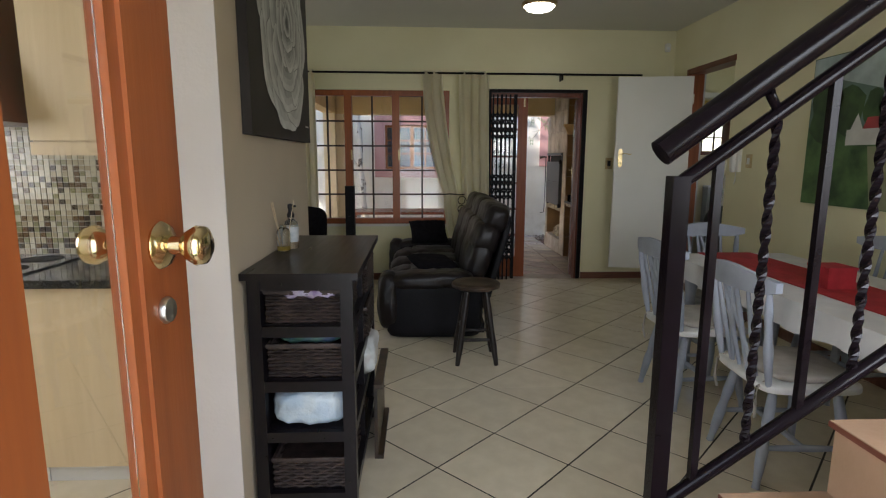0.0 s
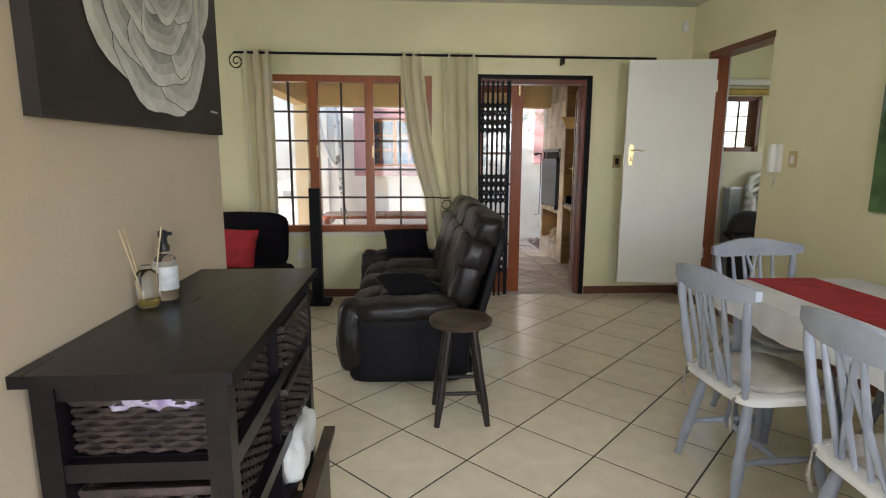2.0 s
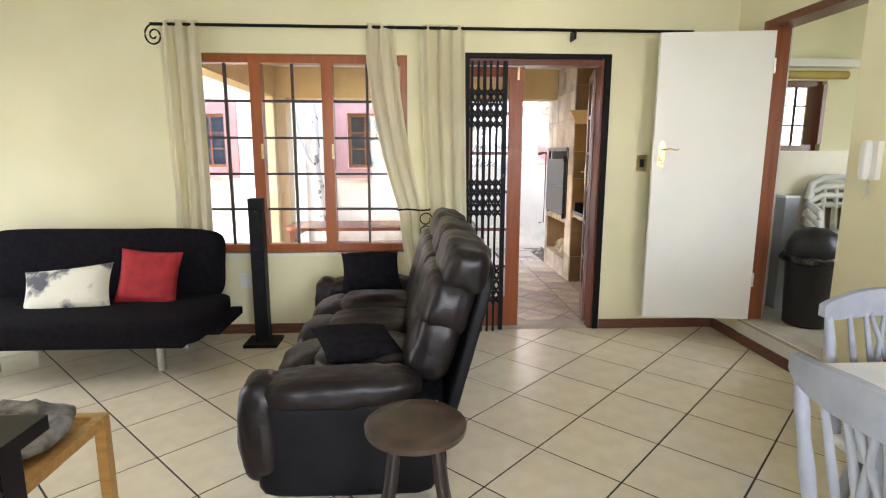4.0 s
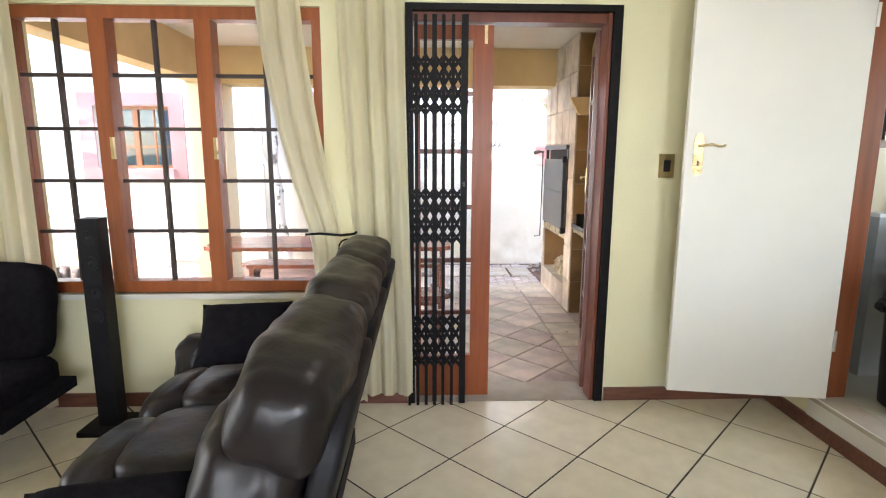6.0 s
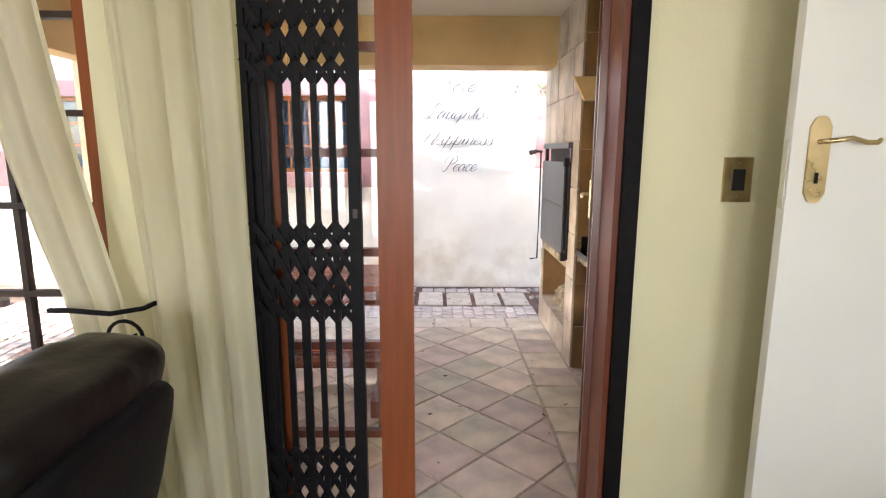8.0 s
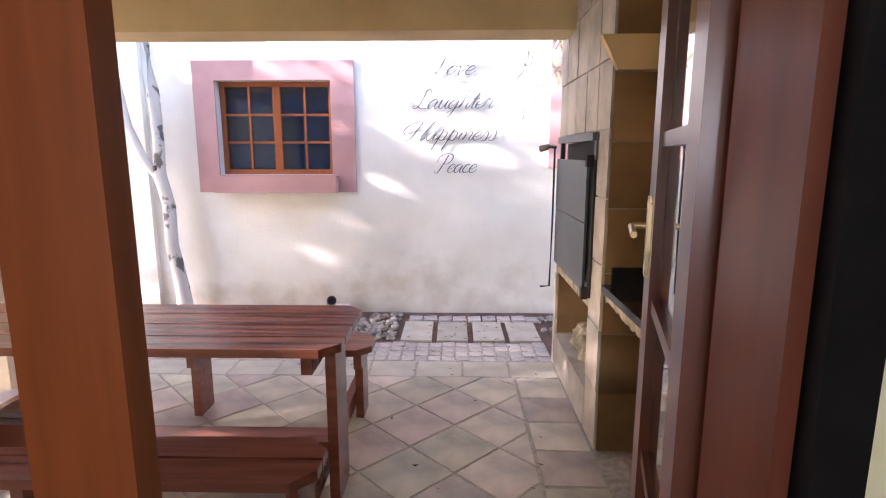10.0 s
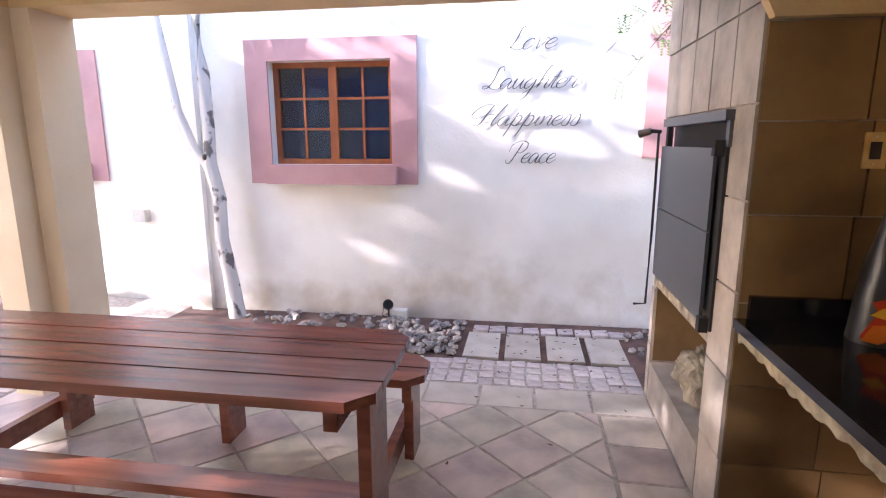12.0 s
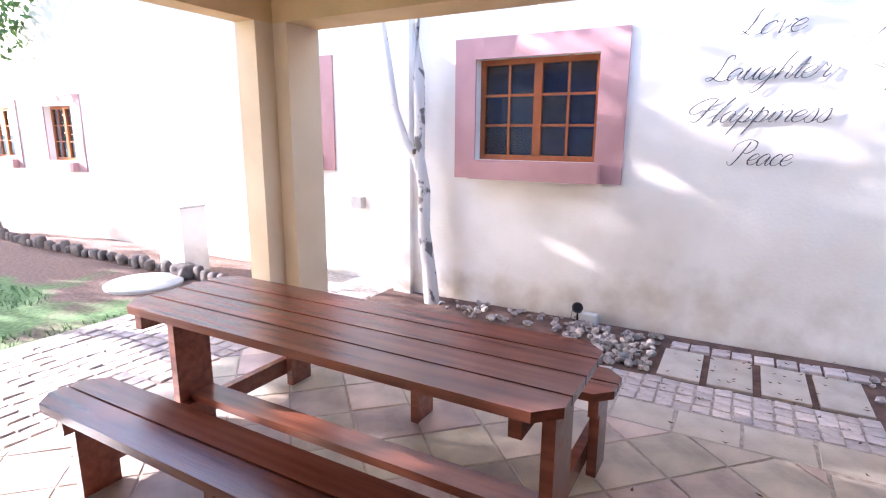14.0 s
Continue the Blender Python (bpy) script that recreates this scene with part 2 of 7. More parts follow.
def wall_y(name, x0, x1, y0, y1, z0, z1, holes, material, label):
    """A wall along y with openings (ya, yb, za, zb)."""
    bm = bmesh.new()
    ys = sorted({y0, y1, *[h[0] for h in holes], *[h[1] for h in holes]})
    for a, b in zip(ys, ys[1:]):
        cuts = sorted([(h[2], h[3]) for h in holes if h[0] <= a + 1e-6 and h[1] >= b - 1e-6])
        z = z0
        for c, d in cuts:
            if c > z + 1e-6:
                box(bm, (x0, a, z), (x1, b, c))
            z = d
        if z < z1 - 1e-6:
            box(bm, (x0, a, z), (x1, b, z1))
    bmesh.ops.remove_doubles(bm, verts=bm.verts, dist=1e-5)
    return setting(name, bm, material, label, "wall")


# ---- plan, in metres ----
YD, YO = 6.07, 6.29          # garden-side wall, inner and outer face
XR = 2.82                    # dining-side wall
XK, YK = -3.3, 2.66          # outer wall of kitchen and lounge; kitchen's tiled wall
CEIL = 2.75
STEP = 0.18                  # floor of the scullery
PZ = -0.13                   # patio
YW = 10.65                   # garden wall

# ---- large structure ----
wall_x("wall_north", XK, 5.0, YD, YO, -0.2, 3.0, [(-1.24, 0.34, 0.64, 2.10), (0.763, 1.862, -0.2, 2.12), (3.08, 3.56, 1.42, 1.95)], M_WALL, "cream painted wall with window and patio door")
wall_y("wall_east", XR, XR + 0.14, -0.03, YD, 0.0, CEIL, [(4.88, 5.73, STEP - 0.02, 2.27)], M_WALL, "cream painted wall with a scullery doorway")
wall_y("wall_west", XK - 0.2, XK, -0.25, YO, -0.2, 3.0, [(0.4, 1.6, 1.0, 2.1), (3.6, 5.4, 0.0, 2.1)], M_WALL, "cream painted lounge and kitchen wall")
wall_x("wall_south", XK, XR + 0.14, -0.25, -0.03, -0.2, 3.0, [(-0.46, 0.5, -0.2, 2.1), (1.25, 2.45, 1.0, 2.1)], M_WALL, "cream painted wall round the entrance door")
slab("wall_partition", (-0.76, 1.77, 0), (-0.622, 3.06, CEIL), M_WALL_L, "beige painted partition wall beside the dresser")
slab("wall_partition_end", (-0.764, 1.762, 0), (-0.619, 1.7695, CEIL), mat("lavender_white_paint", (0.66, 0.63, 0.64), (0.60, 0.57, 0.58), 0.7, scale=2, bump=0.15, bump_scale=70), "pale painted end of the partition wall")
slab("wall_kitchen", (XK, YK, 0), (-0.76, YK + 0.12, CEIL), M_WALL, "cream painted kitchen wall")
slab("ceiling", (XK - 0.2, -0.25, CEIL), (5.0, YO, CEIL + 0.15), M_CEIL, "plain painted ceiling", "ceiling")
wall_y("wall_scullery_east", 4.8, 5.0, 3.2, YD, 0, CEIL, [(4.1, 5.1, 1.1, 2.1)], M_WALL, "cream painted scullery wall with an opening added for a fill lamp")
slab("wall_scullery_south", (XR + 0.14, 3.2, 0), (4.8, 3.35, CEIL), M_WALL, "cream painted scullery wall")
slab("threshold_scullery", (XR - 0.012, 4.885, STEP - 0.019), (XR + 0.139, 5.725, STEP), M_PAVER, "pale threshold of the scullery doorway", "threshold")
slab("floor_scullery", (XR + 0.14, 3.35, -0.1), (4.8, YD, STEP), mat("grey_green_floor_tile", (0.50, 0.48, 0.38), (0.42, 0.40, 0.31), 0.35, scale=3), "pale tiled scullery floor one step up", "floor")
slab("floor", (XK, -0.25, -0.2), (XR, YD, -0.0016), M_GROUT, "beige ceramic floor tiles laid diagonally with dark joints", "floor")
slab("doorstep", (0.80, YD - 0.01, -0.2), (1.795, YO + 0.06, -0.012), M_PAVER, "pale worn doorstep below the patio door", "doorstep")
# ---- garden side: ground, walls, roof ----
slab("patio", (-1.56, YO, -0.4), (3.3, 9.40, PZ - 0.004), M_JOINT, "diagonal slate patio with sandy joints", "patio")
slab("cobbled_path", (-3.05, YO, -0.4), (-1.56, 10.84, PZ - 0.014), M_JOINT, "pale cobbled garden path", "path")
slab("cobbled_strip", (-1.56, 9.40, -0.4), (3.3, YW, PZ - 0.016), M_EARTH, "strip of pavers, cobbles and gravel below the wall", "path")
wall_x("wall_garden", -1.5, 4.5, YW, YW + 0.25, -0.4, 4.2, [(-0.65, 0.40, 1.17, 2.01), (2.6, 3.6, 1.4, 2.2)], M_GARDENWALL, "weathered white plastered house wall with pink window surrounds")
wall_x("wall_garden_left", -14, -1.5, YW + 0.2, YW + 0.45, -0.4, 4.2, [(-3.6, -2.6, 1.17, 2.01), (-8.25, -7.45, 0.95, 1.78), (-10.3, -9.3, 0.95, 1.78)], M_GARDENWALL, "weathered white plastered house wall with pink window surrounds")
# solid dark slabs: the gloom of the rooms is put into their colour
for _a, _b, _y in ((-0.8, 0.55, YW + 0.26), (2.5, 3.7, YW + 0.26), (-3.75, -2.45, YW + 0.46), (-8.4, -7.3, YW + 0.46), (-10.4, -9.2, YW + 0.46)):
    slab("wall_dark_backing", (_a, _y, 0.8), (_b, _y + 0.5, 2.3), mat("painted_room_dark", (0.03, 0.035, 0.045), None, 0.9), "dark slab standing in for the unlit room behind the window")
slab("patio_ceiling", (-1.5, YO, 2.45), (3.3, 9.3, 2.55), M_PATIOCEIL, "white painted patio ceiling", "ceiling")
slab("patio_beam", (-1.33, 9.0, 2.08), (3.3, 9.3, 2.45), M_OCHRE, "ochre plastered patio beam", "beam", bev=0.012)
slab("patio_side_beam", (-1.51, YO, 2.08), (-1.332, 9.3, 2.45), M_OCHRE, "ochre plastered patio beam", "beam", bev=0.012)
slab("house_roof", (XK - 0.4, -1.0, 3.0), (5.4, YO + 0.3, 3.2), mat("terracotta_roof", (0.35, 0.15, 0.09), None, 0.8), "flat roof over the house", "roof")
slab("wall_patio_east", (2.92, YO, -0.4), (3.3, 9.45, 2.45), M_OCHRE, "ochre plastered patio side wall")

# unseen wall, added to keep direct sun out of the west openings
slab("wall_sun_block", (-5.4, -2.0, -0.4), (-5.18, 5.35, 3.1), M_GARDENWALL, "white plastered wall added unseen to block the low sun")


slab("cobble_bedding", (-1.26, 9.392, -0.35), (2.244, 9.792, PZ - 0.009), M_JOINT, "sandy bedding between the small cobbles", "path")


def column():
    bm = bmesh.new()
    pts = [(-1.51, 8.85), (-1.33, 8.85), (-1.33, 9.0), (-1.21, 9.0), (-1.21, 9.3), (-1.51, 9.3)]
    lo = [bm.verts.new((x, y, PZ - 0.02)) for x, y in pts]
    hi = [bm.verts.new((x, y, 2.079)) for x, y in pts]
    bm.faces.new(lo)
    bm.faces.new(hi)
    for k in range(6):
        bm.faces.new((lo[k], lo[(k + 1) % 6], hi[(k + 1) % 6], hi[k]))
    bevel(bm, 0.012, 2)
    tagged(part("patio_column", bm, M_COLUMN, smooth=40), "cream plastered L-shaped patio column", "column", kind="structure")


column()


def ground():
    m = bpy.data.materials.new("lawn_and_soil")
    m.use_nodes = True
    n, l = m.node_tree.nodes, m.node_tree.links
    b = n["Principled BSDF"]
    b.inputs["Roughness"].default_value = 0.95
    tc = n.new("ShaderNodeTexCoord")
    a, c = n.new("ShaderNodeTexNoise"), n.new("ShaderNodeTexNoise")
    a.inputs["Scale"].default_value, c.inputs["Scale"].default_value = 1.1, 26
    a.inputs["Detail"].default_value = c.inputs["Detail"].default_value = 8
    r1, r2, r3 = n.new("ShaderNodeValToRGB"), n.new("ShaderNodeValToRGB"), n.new("ShaderNodeValToRGB")
    for r, p0, p1, c0, c1 in ((r1, 0.42, 0.56, (0, 0, 0), (1, 1, 1)), (r2, 0.3, 0.7, (0.05, 0.10, 0.025), (0.14, 0.24, 0.07)), (r3, 0.3, 0.7, (0.10, 0.055, 0.04), (0.22, 0.13, 0.09))):
        r.color_ramp.elements[0].position, r.color_ramp.elements[1].position = p0, p1
        r.color_ramp.elements[0].color, r.color_ramp.elements[1].color = (*c0, 1), (*c1, 1)
    mx = n.new("ShaderNodeMix")
    mx.data_type = "RGBA"
    for t in (a, c):
        l.new(tc.outputs["Object"], t.inputs["Vector"])
    # bare soil takes over towards the flowerbed
    sp, mr, ad = n.new("ShaderNodeSeparateXYZ"), n.new("ShaderNodeMapRange"), n.new("ShaderNodeMath")
    mr.inputs[1].default_value, mr.inputs[2].default_value, mr.inputs[3].default_value, mr.inputs[4].default_value = 8.7, 9.5, 0.10, -0.22
    l.new(tc.outputs["Object"], sp.inputs[0])
    l.new(sp.outputs[1], mr.inputs[0])
    l.new(mr.outputs[0], ad.inputs[0])
    l.new(a.outputs[0], ad.inputs[1])
    l.new(ad.outputs[0], r1.inputs[0])
    l.new(c.outputs[0], r2.inputs[0])
    l.new(c.outputs[0], r3.inputs[0])
    l.new(r1.outputs[0], mx.inputs[0])
    l.new(r3.outputs[0], mx.inputs[6])
    l.new(r2.outputs[0], mx.inputs[7])
    l.new(mx.outputs[2], b.inputs["Base Color"])
    bp = n.new("ShaderNodeBump")
    bp.inputs["Strength"].default_value = 0.8
    l.new(c.outputs[0], bp.inputs["Height"])
    l.new(bp.outputs[0], b.inputs["Normal"])
    bm = bmesh.new()
    v = [bm.verts.new(p) for p in ((-400, -400, -0.19), (400, -400, -0.19), (400, 400, -0.19), (-400, 400, -0.19))]
    bm.faces.new(v)
    setting("ground", bm, m, "patchy lawn and red-brown soil", "ground")


ground()
# ---- more materials ----
M_LEATHER = mat("dark_brown_leather", (0.014, 0.010, 0.0098), (0.008, 0.006, 0.006), 0.38, scale=7, rough_var=0.1, bump=0.18, bump_scale=34, spec=0.3)
M_BLACKFABRIC = mat("black_woven_fabric", (0.010, 0.009, 0.011), (0.006, 0.005, 0.007), 0.95, scale=30, bump=0.3, bump_scale=220, spec=0.1)
M_BLACKVINYL = mat("black_vinyl", (0.009, 0.008, 0.010), (0.006, 0.006, 0.007), 0.5, scale=8, bump=0.1, bump_scale=60, spec=0.14)
M_DRESSER = mat("blackish_stained_wood", (0.012, 0.009, 0.012), (0.007, 0.006, 0.008), 0.3, scale=4, stretch=(14, 1, 14), mix=(0.3, 0.8), rough_var=0.06, spec=0.3)
M_BASKET = mat("brown_rattan", (0.055, 0.036, 0.032), (0.018, 0.012, 0.011), 0.6, scale=22, bump=0.4, bump_scale=90, vary=0.2)
M_STOOL = mat("dark_worn_wood", (0.07, 0.04, 0.022), (0.018, 0.012, 0.009), 0.4, scale=9, detail=9, bump=0.1, bump_scale=40)
M_STOOLLEG = mat("blackened_turned_wood", (0.022, 0.015, 0.012), (0.012, 0.009, 0.008), 0.4, scale=9, detail=9, spec=0.3)
M_CHAIRGREY = mat("blue_grey_chalk_paint", (0.33, 0.36, 0.42), (0.27, 0.295, 0.35), 0.6, scale=9, bump=0.08, bump_scale=60)
M_CHAIRWHITE = mat("white_chalk_paint", (0.72, 0.72, 0.70), (0.62, 0.62, 0.60), 0.55, scale=8)
M_CUSHION = mat("oatmeal_cushion_fabric", (0.46, 0.43, 0.38), (0.30, 0.275, 0.24), 0.9, scale=7, bump=0.3, bump_scale=150)
M_CLOTH = mat("white_table_linen", (0.70, 0.70, 0.70), (0.60, 0.60, 0.61), 0.85, scale=6, bump=0.15, bump_scale=160)
M_RED = mat("red_cloth", (0.42, 0.02, 0.03), (0.30, 0.013, 0.02), 0.8, scale=14, bump=0.2, bump_scale=160)
M_CURTAIN = mat("cream_curtain_cloth", (0.89, 0.86, 0.72), (0.83, 0.79, 0.64), 0.85, scale=6, stretch=(1, 1, 0.4), bump=0.15, bump_scale=180)


def thin_cloth(m, share):
    """Lets part of the light that falls on the back of a cloth through."""
    n, l = m.node_tree.nodes, m.node_tree.links
    b = n["Principled BSDF"]
    tr, mx = n.new("ShaderNodeBsdfTranslucent"), n.new("ShaderNodeMixShader")
    l.new(b.inputs["Base Color"].links[0].from_socket, tr.inputs["Color"])
    mx.inputs[0].default_value = share
    l.new(b.outputs[0], mx.inputs[1])
    l.new(tr.outputs[0], mx.inputs[2])
    l.new(mx.outputs[0], n["Material Output"].inputs["Surface"])


thin_cloth(M_CURTAIN, 0.5)
M_WHITEPLASTIC = mat("white_plastic", (0.72, 0.72, 0.68), (0.66, 0.66, 0.62), 0.4, scale=4)
M_BLACKPLASTIC = mat("black_plastic", (0.02, 0.02, 0.022), (0.013, 0.013, 0.015), 0.35, scale=10, bump=0.08, bump_scale=120, spec=0.35)
M_BAG = mat("black_bin_liner", (0.014, 0.014, 0.015), (0.009, 0.009, 0.01), 0.22, scale=10, bump=0.9, bump_scale=30)
M_GLOSSBLACK = mat("gloss_black", (0.012, 0.012, 0.014), (0.009, 0.009, 0.01), 0.12, scale=5)
M_STEELWHITE = mat("white_enamel", (0.72, 0.74, 0.77), (0.68, 0.70, 0.73), 0.28, scale=3)
M_CAB = mat("pale_maple_laminate", (0.66, 0.54, 0.36), (0.58, 0.46, 0.29), 0.38, scale=4, stretch=(8, 8, 0.6), mix=(0.3, 0.8))
M_GRANITE = mat("black_granite", (0.022, 0.022, 0.024), (0.010, 0.010, 0.011), 0.1, scale=160, mix=(0.45, 0.75))
M_CHROME = mat("brushed_steel", (0.62, 0.60, 0.56), (0.55, 0.53, 0.5), 0.3, 1.0, scale=20)
M_PURPLE = mat("purple_black_rail_paint", (0.007, 0.0045, 0.0065), (0.005, 0.0035, 0.0045), 0.22, scale=14, spec=0.14)
M_STAIR = mat("tan_stair_tile", (0.40, 0.26, 0.17), (0.33, 0.21, 0.13), 0.45, scale=5, bump=0.1)
M_LEAF = mat("red_orange_varnished_wood", (0.27, 0.07, 0.018), (0.19, 0.046, 0.012), 0.36, scale=5, stretch=(9, 9, 0.6), mix=(0.3, 0.8), spec=0.3)
M_STAIREDGE = mat("red_brown_stair_nosing", (0.16, 0.05, 0.03), None, 0.5, scale=8)


def soft(bm, c, half, k=4.0, rot=None, n=8, wrinkle=0.0, seed=0.0, freq=9.0):
    """A padded, rounded block: a cube's grid pulled out to a superellipsoid."""
    M = Matrix.Translation(c) @ (rot if rot is not None else Matrix.Identity(4))
    cache = {}

    def vert(i, j, l):
        key = (i, j, l)
        if key not in cache:
            p = Vector((2 * i / n - 1, 2 * j / n - 1, 2 * l / n - 1))
            p = Vector([math.copysign(abs(a) ** 0.8, a) for a in p])
            q = p / (sum(abs(a) ** k for a in p) ** (1 / k))
            co = Vector((q.x * half[0], q.y * half[1], q.z * half[2]))
            if wrinkle:
                s = noise.noise(Vector((co.x * freq + seed, co.y * freq, co.z * freq)))
                s2 = noise.noise(Vector((co.x * freq * 2.7 + seed, co.y * freq * 2.7, co.z * freq * 0.9)))
                co += q.normalized() * (s * wrinkle + s2 * wrinkle * 0.5)
            cache[key] = bm.verts.new(M @ co)
        return cache[key]
    for a in range(n):
        for b in range(n):
            for f in (((0, a, b), (0, a, b + 1), (0, a + 1, b + 1), (0, a + 1, b)), ((n, a, b), (n, a + 1, b), (n, a + 1, b + 1), (n, a, b + 1)),
                      ((a, 0, b), (a + 1, 0, b), (a + 1, 0, b + 1), (a, 0, b + 1)), ((a, n, b), (a, n, b + 1), (a + 1, n, b + 1), (a + 1, n, b)),
                      ((a, b, 0), (a, b + 1, 0), (a + 1, b + 1, 0), (a + 1, b, 0)), ((a, b, n), (a + 1, b, n), (a + 1, b + 1, n), (a, b + 1, n))):
                bm.faces.new([vert(*p) for p in f])


def bm_box(lo, hi, bev=0.004, m=None, seg=2):
    bm = bmesh.new()
    box(bm, lo, hi, m)
    if bev:
        bevel(bm, bev, seg)
    return bm


def bm_cyl(p, q, r0, r1=None, seg=16, bev=0.0):
    bm = bmesh.new()
    cyl(bm, p, q, r0, r1, seg)
    if bev:
        bevel(bm, bev, 2, 0.9)
    return bm


def bm_soft(*a, **k):
    bm = bmesh.new()
    soft(bm, *a, **k)
    return bm


def bm_tube(pts, r, seg=8):
    bm = bmesh.new()
    tube(bm, pts, r, seg)
    return bm


def bm_lathe(profile, seg=20, m=None):
    bm = bmesh.new()
    lathe(bm, profile, seg, m)
    return bm


# ---- skirtings, step ----
slab("baseboard_north_left", (XK, YD - 0.014, 0), (0.76, YD, 0.075), M_SKIRT, "red-brown skirting", "skirting")
slab("baseboard_north_right", (1.872, YD - 0.014, 0), (XR - 0.016, YD, 0.075), M_SKIRT, "red-brown skirting", "skirting")
slab("baseboard_east", (XR - 0.016, 1.3, 0), (XR, YD, 0.075), M_SKIRT, "red-brown skirting", "skirting")
slab("step_riser", (XR - 0.008, 4.88, 0.075), (XR - 0.001, 5.73, STEP + 0.002), M_WHITEWALL, "white painted step riser below the scullery doorway", "step")


# ---- lounge window ----
def lounge_window():
    w = tagged(new("window_1", finish(bm_box((-1.24, YD + 0.03, 0.64), (0.34, YD + 0.12, 0.70)), "window_1", M_WOOD)), "wooden small-paned lounge window", "window", kind="structure")
    x0, x1, z0, z1, ya, yb = -1.24, 0.34, 0.70, 2.10, YD + 0.03, YD + 0.12
    part("window_frame", bm_box((x0, ya, z1 - 0.06), (x1, yb, z1)), M_WOOD, w)
    part("window_frame", bm_box((x0, ya, z0), (x0 + 0.05, yb, z1 - 0.06)), M_WOOD, w)
    part("window_frame", bm_box((x1 - 0.05, ya, z0), (x1, yb, z1 - 0.06)), M_WOOD, w)
    part("mullion", bm_box((-0.81, ya - 0.01, z0), (-0.73, yb, z1 - 0.06)), M_WOOD, w)
    part("mullion", bm_box((-0.29, ya - 0.01, z0), (-0.21, yb, z1 - 0.06)), M_WOOD, w)
    bays = ((x0 + 0.05, -0.81), (-0.73, -0.29), (-0.21, x1 - 0.05))
    zs = [z0 + i * (z1 - 0.06 - z0) / 5 for i in range(6)]
    for a, b in bays:
        mid = (a + b) / 2
        part("glazing_bar", bm_box((mid - 0.009, ya + 0.03, z0), (mid + 0.009, ya + 0.06, z1 - 0.06), 0.002), M_BRONZE, w)
        for z in zs[1:-1]:
            part("glazing_bar", bm_box((a, ya + 0.028, z - 0.009), (b, ya + 0.058, z + 0.009), 0.002), M_BRONZE, w)
        for i in range(5):
            for c, d in ((a, mid - 0.009), (mid + 0.009, b)):
                p = part("pane", bm_box((c, ya + 0.043, zs[i] + 0.009), (d, ya + 0.047, zs[i + 1] - 0.009), 0), M_GLASS, w)
                p.visible_shadow = False
    part("window_handle", bm_box((-0.745, ya - 0.03, 1.35), (-0.73, ya - 0.01, 1.46), 0.003), M_BRASS, w)
    part("window_handle", bm_box((-0.225, ya - 0.03, 1.35), (-0.21, ya - 0.01, 1.46), 0.003), M_BRASS, w)
    part("window_sill", bm_box((x0 - 0.02, YD - 0.03, 0.615), (x1 + 0.02, YD + 0.028, 0.64), 0.006), M_WHITEWALL, w, "white painted inner sill")


lounge_window()


# ---- patio door: black frame, closed leaf, open leaf ----
def door_leaf(name, width, label, handle, wood, hinge_stile=0.085):
    """A glazed leaf, hinge edge at the origin, along +x, in its own plane."""
    M_WOOD = wood
    d = tagged(new(name, finish(bm_box((0, -0.02, 0.0), (width, 0.02, 0.24), 0.004), name, M_WOOD)), label, "door", kind="structure")
    part("stile", bm_box((0, -0.02, 0.24), (hinge_stile, 0.02, 2.02)), M_WOOD, d)
    part("stile", bm_box((width - 0.105, -0.02, 0.24), (width, 0.02, 2.02)), M_WOOD, d)
    part("top_rail", bm_box((hinge_stile, -0.02, 1.95), (width - 0.105, 0.02, 2.02)), M_WOOD, d)
    zs = [0.24, 0.492, 0.79, 1.085, 1.382, 1.68, 1.95]
    for z in zs[1:-1]:
        part("glazing_bar", bm_box((hinge_stile, -0.014, z - 0.012), (width - 0.105, 0.014, z + 0.012), 0.004), M_WOODDARK, d)
    for a, b in zip(zs, zs[1:]):
        p = part("pane", bm_box((hinge_stile, -0.003, a + 0.012), (width - 0.105, 0.003, b - 0.012), 0), M_GLASS, d)
        p.visible_shadow = False
    if handle:
        pl = part("handle_plate", bm_box((width - 0.068, -0.026, 1.13), (width - 0.034, 0.026, 1.28), 0.003), M_BRASS, d, "worn brass handle plate")
        part("lever", bm_tube([(width - 0.05, -0.028, 1.225), (width - 0.05, -0.05, 1.225), (width - 0.06, -0.054, 1.225), (width - 0.14, -0.054, 1.22)], 0.006), M_BRASS, pl, smooth=60)
        part("lever", bm_tube([(width - 0.05, 0.028, 1.225), (width - 0.05, 0.05, 1.225), (width - 0.06, 0.054, 1.225), (width - 0.14, 0.054, 1.22)], 0.006), M_BRASS, pl, smooth=60)
    return d


